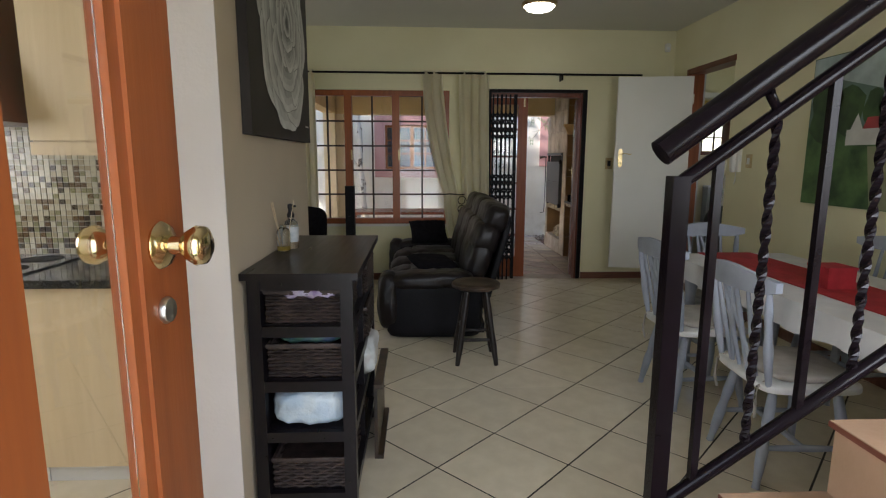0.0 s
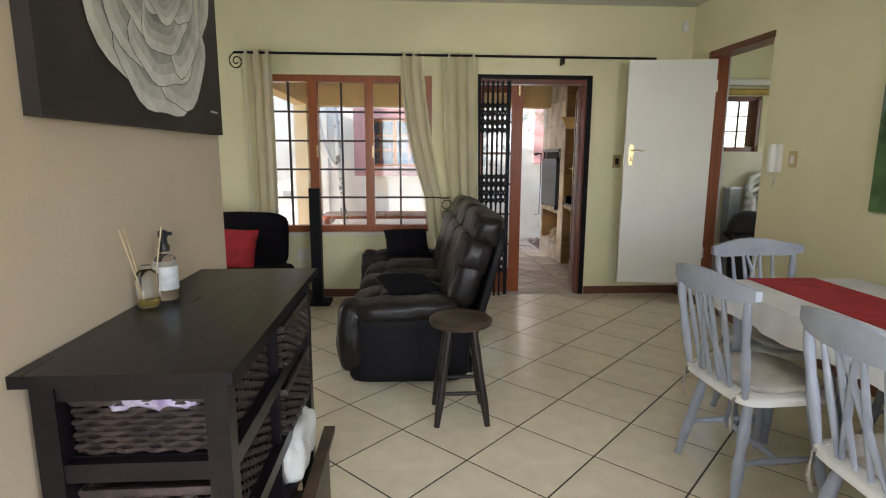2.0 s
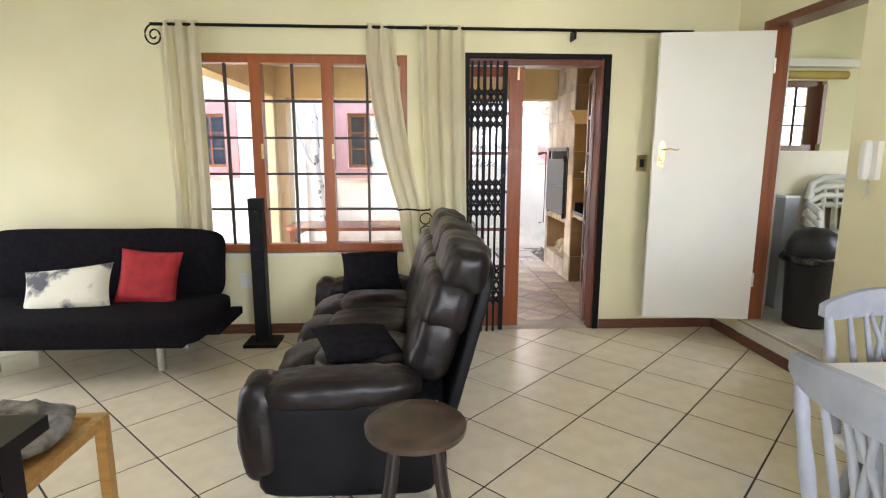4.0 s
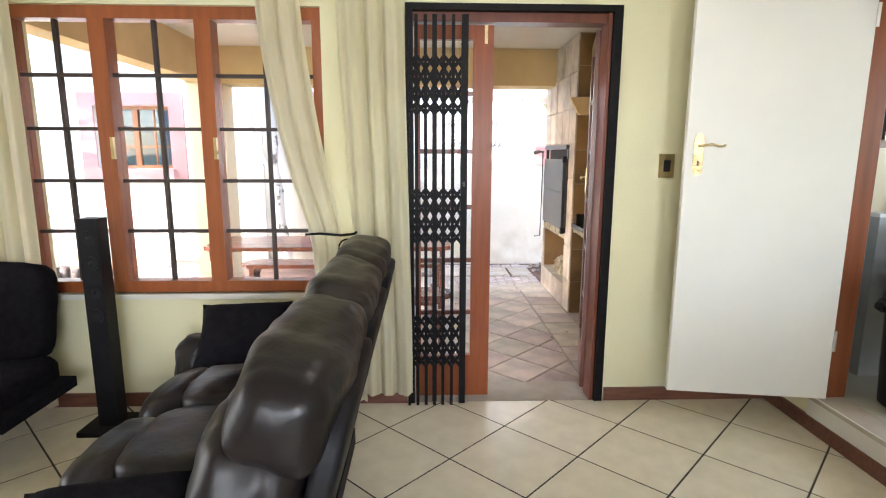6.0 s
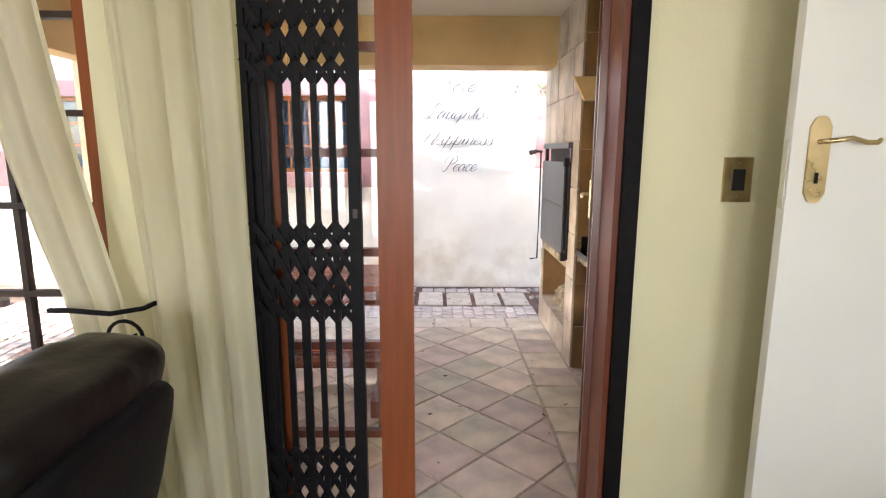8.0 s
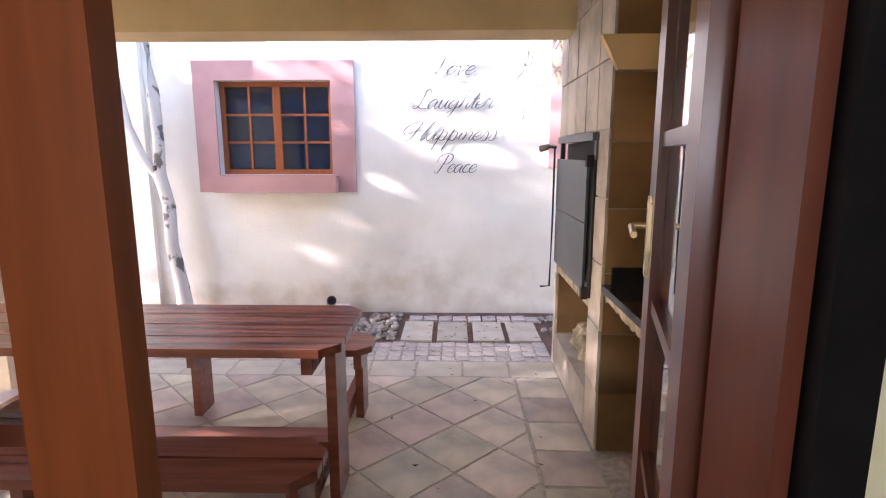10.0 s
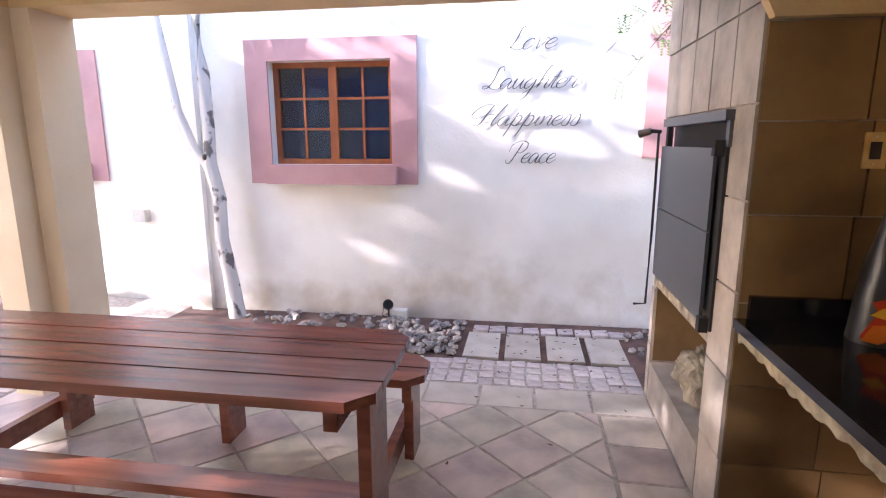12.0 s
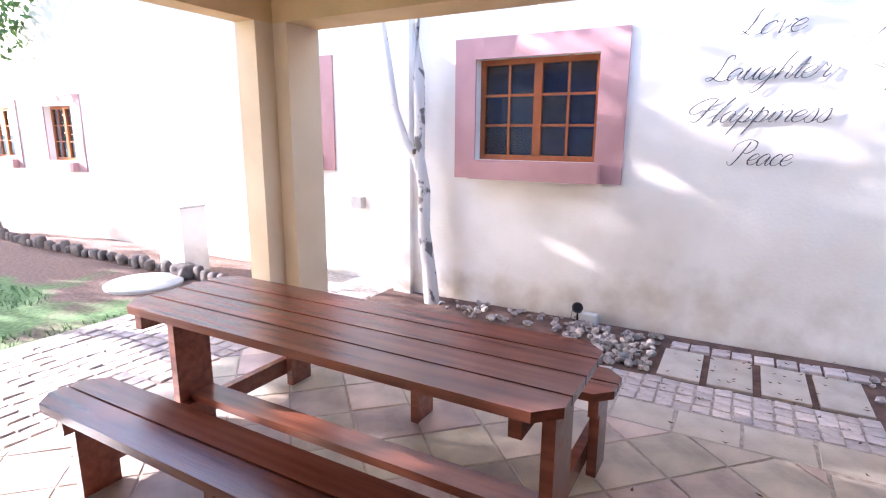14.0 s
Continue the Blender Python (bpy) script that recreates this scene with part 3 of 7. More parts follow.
def patio_door():
    f = tagged(new("door_frame_1", finish(bm_box((1.815, YD - 0.02, -0.01), (1.861, YD + 0.13, 2.119), 0.003), "door_frame_1", M_BLACKSTEEL)), "black steel patio door frame", "door frame", kind="structure")
    part("frame_post", bm_box((0.764, YD - 0.02, -0.01), (0.80, YD + 0.13, 2.119), 0.003), M_BLACKSTEEL, f)
    part("frame_head", bm_box((0.80, YD - 0.02, 2.088), (1.815, YD + 0.13, 2.119), 0.003), M_BLACKSTEEL, f)
    part("wood_jamb", bm_box((1.796, YD + 0.0, -0.01), (1.813, YD + 0.12, 2.086), 0.003), M_WOODDARK, f, "dark red wooden jamb")
    part("wood_head", bm_box((0.80, YD + 0.02, 2.04), (1.796, YD + 0.12, 2.086), 0.003), M_WOODDARK, f)
    a = door_leaf("door_1", 0.412, "closed wooden patio door leaf with small panes", False, M_LEAF, 0.03)
    a.matrix_basis = pose(0.806, YD + 0.075, 0.012)
    # open leaf gets the darker wood: its shadow is put into the colour
    b = door_leaf("door_2", 0.50, "wooden patio door leaf standing open outwards", True, M_WOODDARK)
    b.matrix_basis = pose(1.800, YD + 0.145, 0.012, 0, 0, 75.5)
    part("bolt", bm_box((1.17, YD + 0.04, 1.94), (1.185, YD + 0.052, 2.03), 0.002), M_BRASS, f)


patio_door()


def security_gate():
    g = thing("security_gate", "black steel folding security gate pushed open beside the door", "gate", m=pose(0, YD - 0.036, 0.0))
    xs = [0.772, 0.818, 0.864, 0.910, 0.956, 1.004]
    for i, x in enumerate(xs):
        w = 0.012 if i == 3 else 0.0085
        part("upright", bm_box((x - w, -0.006, 0.02), (x + w, 0.006, 2.06), 0.0015), M_BLACKSTEEL, g)
        part("runner", bm_box((x - 0.008, -0.01, 0.0), (x + 0.008, 0.01, 0.02), 0.002), M_BLACKSTEEL, g)
    ends = xs + [1.052]
    # bands of crossing links: two short rows outside two tall ones, riveted where they meet
    for c in (1.722, 1.058, 0.372):
        for lo, hi in ((c + 0.084, c + 0.142), (c, c + 0.084), (c - 0.084, c), (c - 0.142, c - 0.084)):
            bm = bmesh.new()
            for a, b in zip(ends, ends[1:]):
                mid = (a + b) / 2
                run = math.hypot(b - a, hi - lo) + 0.012
                lean = math.atan2(b - a, hi - lo)
                for s in (1, -1):
                    box(bm, (-0.0088, -0.002, -run / 2), (0.0088, 0.002, run / 2), Matrix.Translation((mid, 0.0085 * s, (lo + hi) / 2)) @ Matrix.Rotation(lean * s, 4, "Y"))
                cyl(bm, (mid, -0.013, (lo + hi) / 2), (mid, 0.013, (lo + hi) / 2), 0.006, seg=8)
                cyl(bm, (a, -0.013, lo), (a, 0.013, lo), 0.005, seg=8)
            part("lattice", bm, M_BLACKSTEEL, g)
    part("lock_post", bm_box((1.045, -0.014, 0.012), (1.079, 0.014, 2.06), 0.003), M_BLACKSTEEL, g)
    part("lock", bm_box((1.056, -0.018, 1.215), (1.068, -0.0142, 1.24), 0.001), M_BRONZE, g, "dull bronze lock cylinder plate")


security_gate()


# ---- curtains ----
def drape(name, label, path, z0, z1, folds, depth, seed, n=90, m=26):
    """A hanging cloth: path(u, v) gives x for u across and v down (0 top, 1 hem), folds in y."""
    bm = bmesh.new()
    grid = []
    for j in range(m + 1):
        v = j / m
        row = []
        for i in range(n + 1):
            u = i / n
            x, dz = path(u, v)
            ph = 2 * math.pi * folds * u + seed + 0.5 * noise.noise(Vector((u * 3, v * 2, seed)))
            amp = depth * (0.65 + 0.35 * noise.noise(Vector((u * 4 + seed, v * 1.5, 0))))
            y = amp * math.sin(ph) + 0.3 * amp * math.sin(2.3 * ph + 1)
            row.append(bm.verts.new((x + 0.25 * amp * math.cos(ph), y, z1 + (z0 - z1) * v + dz)))
        grid.append(row)
    for a, b in zip(grid, grid[1:]):
        for i in range(n):
            bm.faces.new((a[i], a[i + 1], b[i + 1], b[i]))
    bmesh.ops.solidify(bm, geom=bm.faces[:], thickness=0.004)
    c = part(name, bm, M_CURTAIN, smooth=80)
    return c


def smooth_step(t):
    t = max(0.0, min(1.0, t))
    return t * t * (3 - 2 * t)


def curtains():
    y = YD - 0.11
    # side that hangs straight
    a = drape("curtain", "", lambda u, v: (-1.37 + 0.27 * u + 0.03 * v * (1 - u), 0), 0.05, 2.29, 3.0, 0.028, 1.0)
    tagged(a, "cream curtain hanging straight beside the lounge window", "curtain", "lounge curtains")
    a.location = (0, y, 0)

    def swag(u, v):
        """Hangs from the rod, drawn in to the tieback and loose again below it."""
        if v < 0.6:
            t = v / 0.6
            left = 0.045 + 0.235 * t ** 1.9
            right = 0.262 + 0.188 * t ** 1.6
        else:
            t = smooth_step((v - 0.6) / 0.4)
            left, right = 0.28 + 0.11 * t, 0.45 + 0.10 * t
        return left + (right - left) * u, 0
    b = drape("curtain", "", swag, 0.06, 2.29, 2.3, 0.024, 2.0)
    tagged(b, "cream curtain pulled aside by an iron tieback", "curtain", "lounge curtains")
    b.location = (0, y, 0)
    c = drape("curtain", "", lambda u, v: (0.425 + 0.335 * u + (0.06 * (1 - u) + 0.03) * smooth_step(v), 0), 0.09, 2.29, 3.2, 0.032, 0.3)
    tagged(c, "cream curtain hanging in folds to the floor beside the gate", "curtain", "lounge curtains")
    c.location = (0, y + 0.012, 0)
    r = thing("curtain_rod", "thin black iron curtain rod with scroll end", "curtain rod", m=pose(0, y, 2.265))
    part("rod", bm_cyl((-1.42, 0, 0), (2.42, 0, 0), 0.011, seg=10), M_BLACKSTEEL, r, smooth=60)
    sc = []
    for i in range(34):
        th = -math.pi / 2 + i * 0.32
        rad = 0.075 * (1 - i / 40)
        sc.append((-1.42 + 0.02 + rad * math.cos(th + math.pi) * 0.9, 0, -0.075 + -rad * math.sin(th)))
    part("scroll", bm_tube(sc, 0.006, 6), M_BLACKSTEEL, r, smooth=60)
    for x in (-1.32, 1.55):
        part("bracket", bm_box((x - 0.006, -0.012, -0.06), (x + 0.006, 0.11, 0.0), 0.002), M_BLACKSTEEL, r)
    t = thing("curtain_tieback", "black iron scroll tieback holding the curtain", "tieback", m=pose(0.36, y - 0.045, 0.98))
    part("arm", bm_tube([(-0.1, 0.0, 0.0), (-0.02, -0.035, 0.01), (0.08, -0.03, 0.0), (0.14, 0.02, 0.0), (0.15, 0.15, 0.0)], 0.007, 6), M_BLACKSTEEL, t, smooth=60)
    for dz in (-0.065, -0.16):
        pts = [(0.11 + (0.05 - 0.001 * i) * math.cos(i * 0.35), -0.03, dz + (0.05 - 0.001 * i) * math.sin(i * 0.35)) for i in range(20)]
        part("scroll", bm_tube(pts, 0.005, 6), M_BLACKSTEEL, t, smooth=60)


curtains()


# ---- scullery doorway, white door ----
def plate_shape(x0, x1, y0, y1, z0, z1):
    """A flat upright plate with stepped, rounded ends."""
    bm = bmesh.new()
    cx, r = (x0 + x1) / 2, (x1 - x0) / 2
    pts = []
    for zc, s in ((z1, 1), (z0, -1)):
        for k in range(9):
            a = radians(20 * k + 10) if s > 0 else radians(190 + 20 * k)
            pts.append((cx + 0.72 * r * math.cos(a), zc - s * 0.6 * r + 0.6 * r * math.sin(a)))
        if s > 0:
            pts += [(cx - r, z1 - 1.1 * r), (cx - r, z0 + 1.1 * r)]
        else:
            pts += [(cx + r, z0 + 1.1 * r), (cx + r, z1 - 1.1 * r)]
    n = len(pts)
    a = [bm.verts.new((x, y0, z)) for x, z in pts]
    b = [bm.verts.new((x, y1, z)) for x, z in pts]
    bm.faces.new(a)
    bm.faces.new(b)
    for k in range(n):
        bm.faces.new((a[k], a[(k + 1) % n], b[(k + 1) % n], b[k]))
    return bm


def scullery_door():
    f = tagged(new("door_frame_2", finish(bm_box((XR - 0.012, 5.73 - 0.04, STEP), (XR + 0.152, 5.73 + 0.012, 2.29), 0.004), "door_frame_2", mat("red_brown_varnished_frame", (0.24, 0.07, 0.025), (0.15, 0.04, 0.016), 0.32, scale=4, detail=9, stretch=(7, 7, 0.5), mix=(0.3, 0.75)))), "varnished wooden scullery door frame", "door frame", kind="structure")
    part("frame_post", bm_box((XR + 0.03, 4.87, STEP), (XR + 0.152, 4.90, 2.24), 0.004), M_WOODDARK, f)
    part("frame_head", bm_box((XR - 0.012, 4.87, 2.24), (XR + 0.152, 5.68, 2.29), 0.004), M_WOODDARK, f)
    d = tagged(new("door_3", finish(bm_box((-0.755, -0.02, 0), (0, 0.02, 2.03), 0.003), "door_3", M_WHITEDOOR)), "plain white flush door standing open against the wall", "door", kind="structure")
    d.matrix_basis = pose(XR + 0.03, 5.675, STEP + 0.008, 0, 0, -9.5)
    pl = part("handle_plate", plate_shape(-0.721, -0.677, -0.028, -0.02, 1.095, 1.292), M_BRASS, d, "brass handle plate")
    part("lever", bm_tube([(-0.70, -0.028, 1.235), (-0.70, -0.055, 1.235), (-0.685, -0.06, 1.236), (-0.65, -0.06, 1.242), (-0.62, -0.06, 1.232), (-0.60, -0.06, 1.232), (-0.592, -0.056, 1.238)], 0.0055), M_BRASS, pl, smooth=60)
    part("keyhole", bm_box((-0.703, -0.0295, 1.14), (-0.695, -0.0275, 1.165), 0), M_BLACKSTEEL, pl)
    for z in (0.25, 1.75):
        part("hinge", bm_cyl((0.004, -0.024, z), (0.004, -0.024, z + 0.1), 0.008, seg=8), M_CHROME, d)
    part("latch", bm_box((-0.758, -0.012, 1.08), (-0.755, 0.012, 1.24), 0), M_CHROME, d)


scullery_door()


# ---- recliner sofa ----
def recliner():
    s = thing("recliner_sofa", "dark brown leather recliner sofa with padded arms", "sofa", m=pose(0.02, 0.035, 0))
    part("base", bm_soft((0.155, 4.84, 0.235), (0.345, 0.84, 0.175), 9, wrinkle=0.004), M_BLACKVINYL, s, smooth=60)
    part("foot_rail", bm_box((-0.14, 4.08, 0.0), (0.50, 5.6, 0.08), 0.01), M_BLACKSTEEL, s)
    for i, y in enumerate((3.965, 5.66)):
        a = part("arm_panel", bm_soft((0.095, y, 0.245), (0.36, 0.10, 0.215), 9, wrinkle=0.003, seed=i), M_BLACKVINYL, s, smooth=60)
        part("arm_pad", bm_soft((0.045, y, 0.465), (0.345, 0.122, 0.068), 3.0, rot=Matrix.Rotation(radians(-2), 4, "Y"), n=22, wrinkle=0.009, seed=3 + i, freq=12), M_LEATHER, s, smooth=70)
        part("arm_front_roll", bm_soft((-0.25, y, 0.31), (0.085, 0.12, 0.22), 3, n=16, wrinkle=0.01, seed=5 + i, freq=14), M_LEATHER, s, smooth=70)
    part("recline_handle", bm_soft((-0.05, 3.885, 0.335), (0.085, 0.012, 0.04), 4), M_BLACKPLASTIC, s, smooth=60)
    for i in range(3):
        y = 4.40 + 0.44 * i
        part("seat_cushion", bm_soft((0.13, y, 0.425), (0.24, 0.217, 0.075), 4, n=16, wrinkle=0.01, seed=10 + i), M_LEATHER, s, smooth=70)
        part("footrest_pad", bm_soft((-0.145, y, 0.325), (0.12, 0.217, 0.15), 3.2, rot=Matrix.Rotation(radians(-14), 4, "Y"), n=16, wrinkle=0.01, seed=20 + i), M_LEATHER, s, smooth=70)
    lean = Matrix.Rotation(radians(15), 4, "Y")
    org = Vector((0.40, 0, 0.42))
    up, fw = lean @ Vector((0, 0, 1)), lean @ Vector((1, 0, 0))
    for i in range(3):
        y, hy = 4.31 + 0.53 * i, 0.30
        b = part("back_cushion", bm_soft(org + up * 0.17 + Vector((0, y, 0)), (0.11, hy, 0.19), 3.4, rot=lean, n=14, wrinkle=0.014, seed=30 + i), M_LEATHER, s, smooth=70)
        part("mid_roll", bm_soft(org + up * 0.355 + fw * 0.01 + Vector((0, y, 0)), (0.115, hy, 0.13), 3.8, rot=lean, n=22, wrinkle=0.011, seed=40 + i, freq=11), M_LEATHER, b, smooth=70)
        part("head_roll", bm_soft(org + up * 0.525 + fw * 0.045 + Vector((0, y, 0)), (0.105, hy, 0.115), 3.6, rot=lean, n=22, wrinkle=0.011, seed=50 + i, freq=10), M_LEATHER, b, smooth=70)
        part("back_panel", bm_soft(org + up * 0.18 + fw * 0.145 + Vector((0, y, 0)), (0.03, 0.262, 0.385), 7, rot=lean, n=8, wrinkle=0.006, seed=60 + i), M_BLACKVINYL, s, smooth=60)
    return s


recliner()


def scatter_cushion(name, c, half, rot, material, label, group="scatter cushions", seed=0.0):
    """A square cushion with pinched corners; half: half its width, height and thickness."""
    bm = bmesh.new()
    n = 14
    front, back = [], []
    for side, rows in ((1, front), (-1, back)):
        for i in range(n + 1):
            row = []
            for j in range(n + 1):
                u, v = 2 * i / n - 1, 2 * j / n - 1
                puff = (1 - u ** 4) * (1 - v ** 4)
                x = u * half[0] * (1 - 0.07 * (1 - v * v) * u * u)
                z = v * half[1] * (1 - 0.07 * (1 - u * u) * v * v)
                y = side * half[2] * max(0.0, puff) ** 0.55
                y += 0.006 * puff * noise.noise(Vector((u * 3 + seed, v * 3, side)))
                row.append(bm.verts.new((x, y, z)))
            rows.append(row)
    for rows in (front, back):
        for i in range(n):
            for j in range(n):
                bm.faces.new((rows[i][j], rows[i + 1][j], rows[i + 1][j + 1], rows[i][j + 1]))
    bmesh.ops.remove_doubles(bm, verts=bm.verts, dist=0.0005)
    ob = part(name, bm, material, smooth=70)
    ob.matrix_basis = Matrix.Translation(c) @ rot
    return tagged(ob, label, "cushion", group)


R4 = lambda x, y, z: Euler((radians(x), radians(y), radians(z))).to_matrix().to_4x4()
scatter_cushion("scatter_cushion", (0.10, 5.42, 0.635), (0.19, 0.15, 0.06), R4(-48, 0, 8), M_BLACKFABRIC, "black fabric cushion against the sofa's arm")
scatter_cushion("scatter_cushion", (0.12, 4.36, 0.52), (0.19, 0.16, 0.05), R4(-80, 6, 24), M_BLACKFABRIC, "black fabric cushion lying on the leather sofa")


# ---- stool ----
def stool():
    s = thing("wooden_stool", "dark worn round wooden stool", "stool", m=pose(0.385, 3.55, 0))
    part("seat", bm_lathe([(0.0, 0.505), (0.14, 0.505), (0.162, 0.515), (0.165, 0.535), (0.152, 0.546), (0.10, 0.541), (0.0, 0.538)], 28), M_STOOL, s, smooth=50)
    for a in range(4):
        t = radians(45 + 90 * a)
        p0, p1 = Vector((0.085 * math.cos(t), 0.085 * math.sin(t), 0.51)), Vector((0.185 * math.cos(t), 0.185 * math.sin(t), 0.0))
        part("leg", bm_tube([p0.lerp(p1, k) for k in (0, 0.25, 0.5, 0.75, 1)], [0.017, 0.021, 0.019, 0.022, 0.015], 10), M_STOOLLEG, s, smooth=60)
    for a in range(4):
        t0, t1 = radians(45 + 90 * a), radians(135 + 90 * a)
        z = 0.17 + 0.07 * (a % 2)
        rad = 0.185 - (z / 0.51) * 0.10
        part("stretcher", bm_cyl((rad * math.cos(t0), rad * math.sin(t0), z), (rad * math.cos(t1), rad * math.sin(t1), z), 0.011, seg=8), M_STOOLLEG, s, smooth=60)


stool()


# ---- dresser with baskets ----
def woven_basket(parent_m, lo, hi, label):
    """An open wicker basket as rows of woven strands round a box."""
    b = thing("wicker_basket", label, "basket", "dresser baskets", m=parent_m)
    x0, y0, z0 = lo
    x1, y1, z1 = hi
    part("liner", bm_box((x0 + 0.008, y0 + 0.008, z0), (x1 - 0.008, y1 - 0.008, z1 - 0.03), 0.004), M_BASKET, b)
    bm = bmesh.new()
    rows = int((z1 - z0) / 0.0125)
    for r in range(rows):
        z = z0 + 0.006 + r * (z1 - z0) / rows
        pts = []
        per = [(x0, y0, x1, y0), (x1, y0, x1, y1), (x1, y1, x0, y1), (x0, y1, x0, y0)]
        for a0, b0, a1, b1 in per:
            steps = max(4, int(max(abs(a1 - a0), abs(b1 - b0)) / 0.014))
            for k in range(steps):
                f = k / steps
                px, py = a0 + (a1 - a0) * f, b0 + (b1 - b0) * f
                o = 0.0045 * (1 if (k // 2 + r) % 2 else -1)
                nx, ny = (0, -1) if b0 == b1 == y0 else (1, 0) if a0 == a1 == x1 else (0, 1) if b0 == b1 else (-1, 0)
                pts.append((px + nx * o, py + ny * o, z + random.uniform(-0.0015, 0.0015)))
        pts.append(pts[0])
        tube(bm, pts, 0.0055, 4, caps=False)
    part("weave", bm, M_BASKET, b, smooth=60)
    part("rim", bm_tube([(x0, y0, z1), (x1, y0, z1), (x1, y1, z1), (x0, y1, z1), (x0, y0, z1)], 0.011, 6), M_BASKET, b, smooth=60)
    return b


def dresser():
    d = thing("dresser", "black-stained wooden dresser with wicker basket drawers", "dresser")
    x0, x1, y0, y1 = -0.605, -0.235, 1.87, 2.75
    part("top", bm_box((-0.617, 1.835, 0.945), (-0.212, 2.785, 0.97), 0.007), M_DRESSER, d)
    for x in (x0, x1 - 0.045):
        for y in (y0, y1 - 0.045):
            part("post", bm_box((x, y, 0), (x + 0.045, y + 0.045, 0.945), 0.003), M_DRESSER, d)
    for z in (0.752, 0.545, 0.347, 0.10):
        part("shelf", bm_box((x0 + 0.047, y0 + 0.032, z), (x1 - 0.032, y1 - 0.004, z + 0.018), 0.002), M_DRESSER, d)
        part("rail", bm_box((x0 + 0.045, y0 + 0.004, z - 0.024), (x1 - 0.045, y0 + 0.03, z + 0.016), 0.002), M_DRESSER, d)
        part("rail", bm_box((x1 - 0.03, y0 + 0.045, z - 0.024), (x1 - 0.004, y1 - 0.045, z + 0.016), 0.002), M_DRESSER, d)
    part("rail", bm_box((x0 + 0.045, y0 + 0.006, 0.90), (x1 - 0.045, y0 + 0.03, 0.945), 0.002), M_DRESSER, d)
    part("rail", bm_box((x1 - 0.03, y0 + 0.045, 0.90), (x1 - 0.006, y1 - 0.045, 0.945), 0.002), M_DRESSER, d)
    part("back", bm_box((x0, y0 + 0.045, 0.03), (x0 + 0.012, y1 - 0.045, 0.94), 0.002), M_DRESSER, d)
    part("divider", bm_box((x0 + 0.012, 2.30, 0.03), (x1 - 0.012, 2.318, 0.94), 0.002), M_DRESSER, d)
    ident = Matrix.Identity(4)
    woven_basket(ident, (-0.55, 1.905, 0.772), (-0.272, 2.285, 0.888), "brown wicker basket with purple packets in the dresser")
    woven_basket(ident, (-0.55, 1.905, 0.566), (-0.272, 2.285, 0.685), "brown wicker basket on the dresser's middle shelf")
    woven_basket(ident, (-0.55, 1.905, 0.121), (-0.272, 2.285, 0.235), "brown wicker basket on the dresser's lowest shelf")
    woven_basket(ident, (-0.54, 2.335, 0.772), (-0.236, 2.69, 0.888), "brown wicker basket in the dresser's side")
    woven_basket(ident, (-0.54, 2.335, 0.566), (-0.236, 2.69, 0.70), "brown wicker basket in the dresser's side")
    # things stuffed in
    scatter = mat("crinkled_purple_foil", (0.20, 0.14, 0.30), (0.45, 0.42, 0.52), 0.3, scale=25, bump=0.8, bump_scale=40)
    p = part("packet", bm_soft((-0.40, 1.935, 0.885), (0.10, 0.04, 0.02), 3, n=12, wrinkle=0.014, freq=30), scatter, smooth=60)
    tagged(p, "crinkled purple packet lying in a wicker basket", "packet")
    pp = part("packet", bm_soft((-0.41, 1.99, 0.70), (0.11, 0.05, 0.02), 3, n=10, wrinkle=0.01, freq=30), mat("green_wrapper", (0.08, 0.2, 0.07), (0.05, 0.08, 0.2), 0.4, scale=14), smooth=60)
    tagged(pp, "green and blue packet on top of a basket", "packet")
    pl = mat("pale_blue_plastic_bag", (0.42, 0.56, 0.72), (0.62, 0.70, 0.78), 0.25, scale=9, bump=0.9, bump_scale=24)
    q = part("plastic_bag", bm_soft((-0.41, 2.06, 0.44), (0.145, 0.17, 0.075), 4, n=14, wrinkle=0.012, freq=22), pl, smooth=60)
    tagged(q, "pale blue plastic bag on the dresser's shelf", "bag")
    wb = mat("white_carrier_bag", (0.72, 0.74, 0.74), (0.60, 0.62, 0.62), 0.35, scale=7, bump=0.8, bump_scale=22)
    q2 = part("plastic_bag", bm_soft((-0.275, 2.50, 0.45), (0.075, 0.16, 0.085), 3, n=14, wrinkle=0.02, freq=18), wb, smooth=60)
    tagged(q2, "white carrier bag bulging from the dresser's side", "bag")
    k = thing("leaning_panel", "dark brown wooden tray leaning on the dresser", "tray")
    part("panel", bm_box((-0.205, 2.30, 0.0), (-0.19, 2.78, 0.36), 0.004, Matrix.Translation((0, 0, 0))), M_STOOL, k)
    part("rim", bm_box((-0.19, 2.30, 0.34), (-0.165, 2.78, 0.36), 0.004), M_STOOL, k)
    part("rim", bm_box((-0.19, 2.30, 0.0), (-0.165, 2.78, 0.02), 0.004), M_STOOL, k)


dresser()


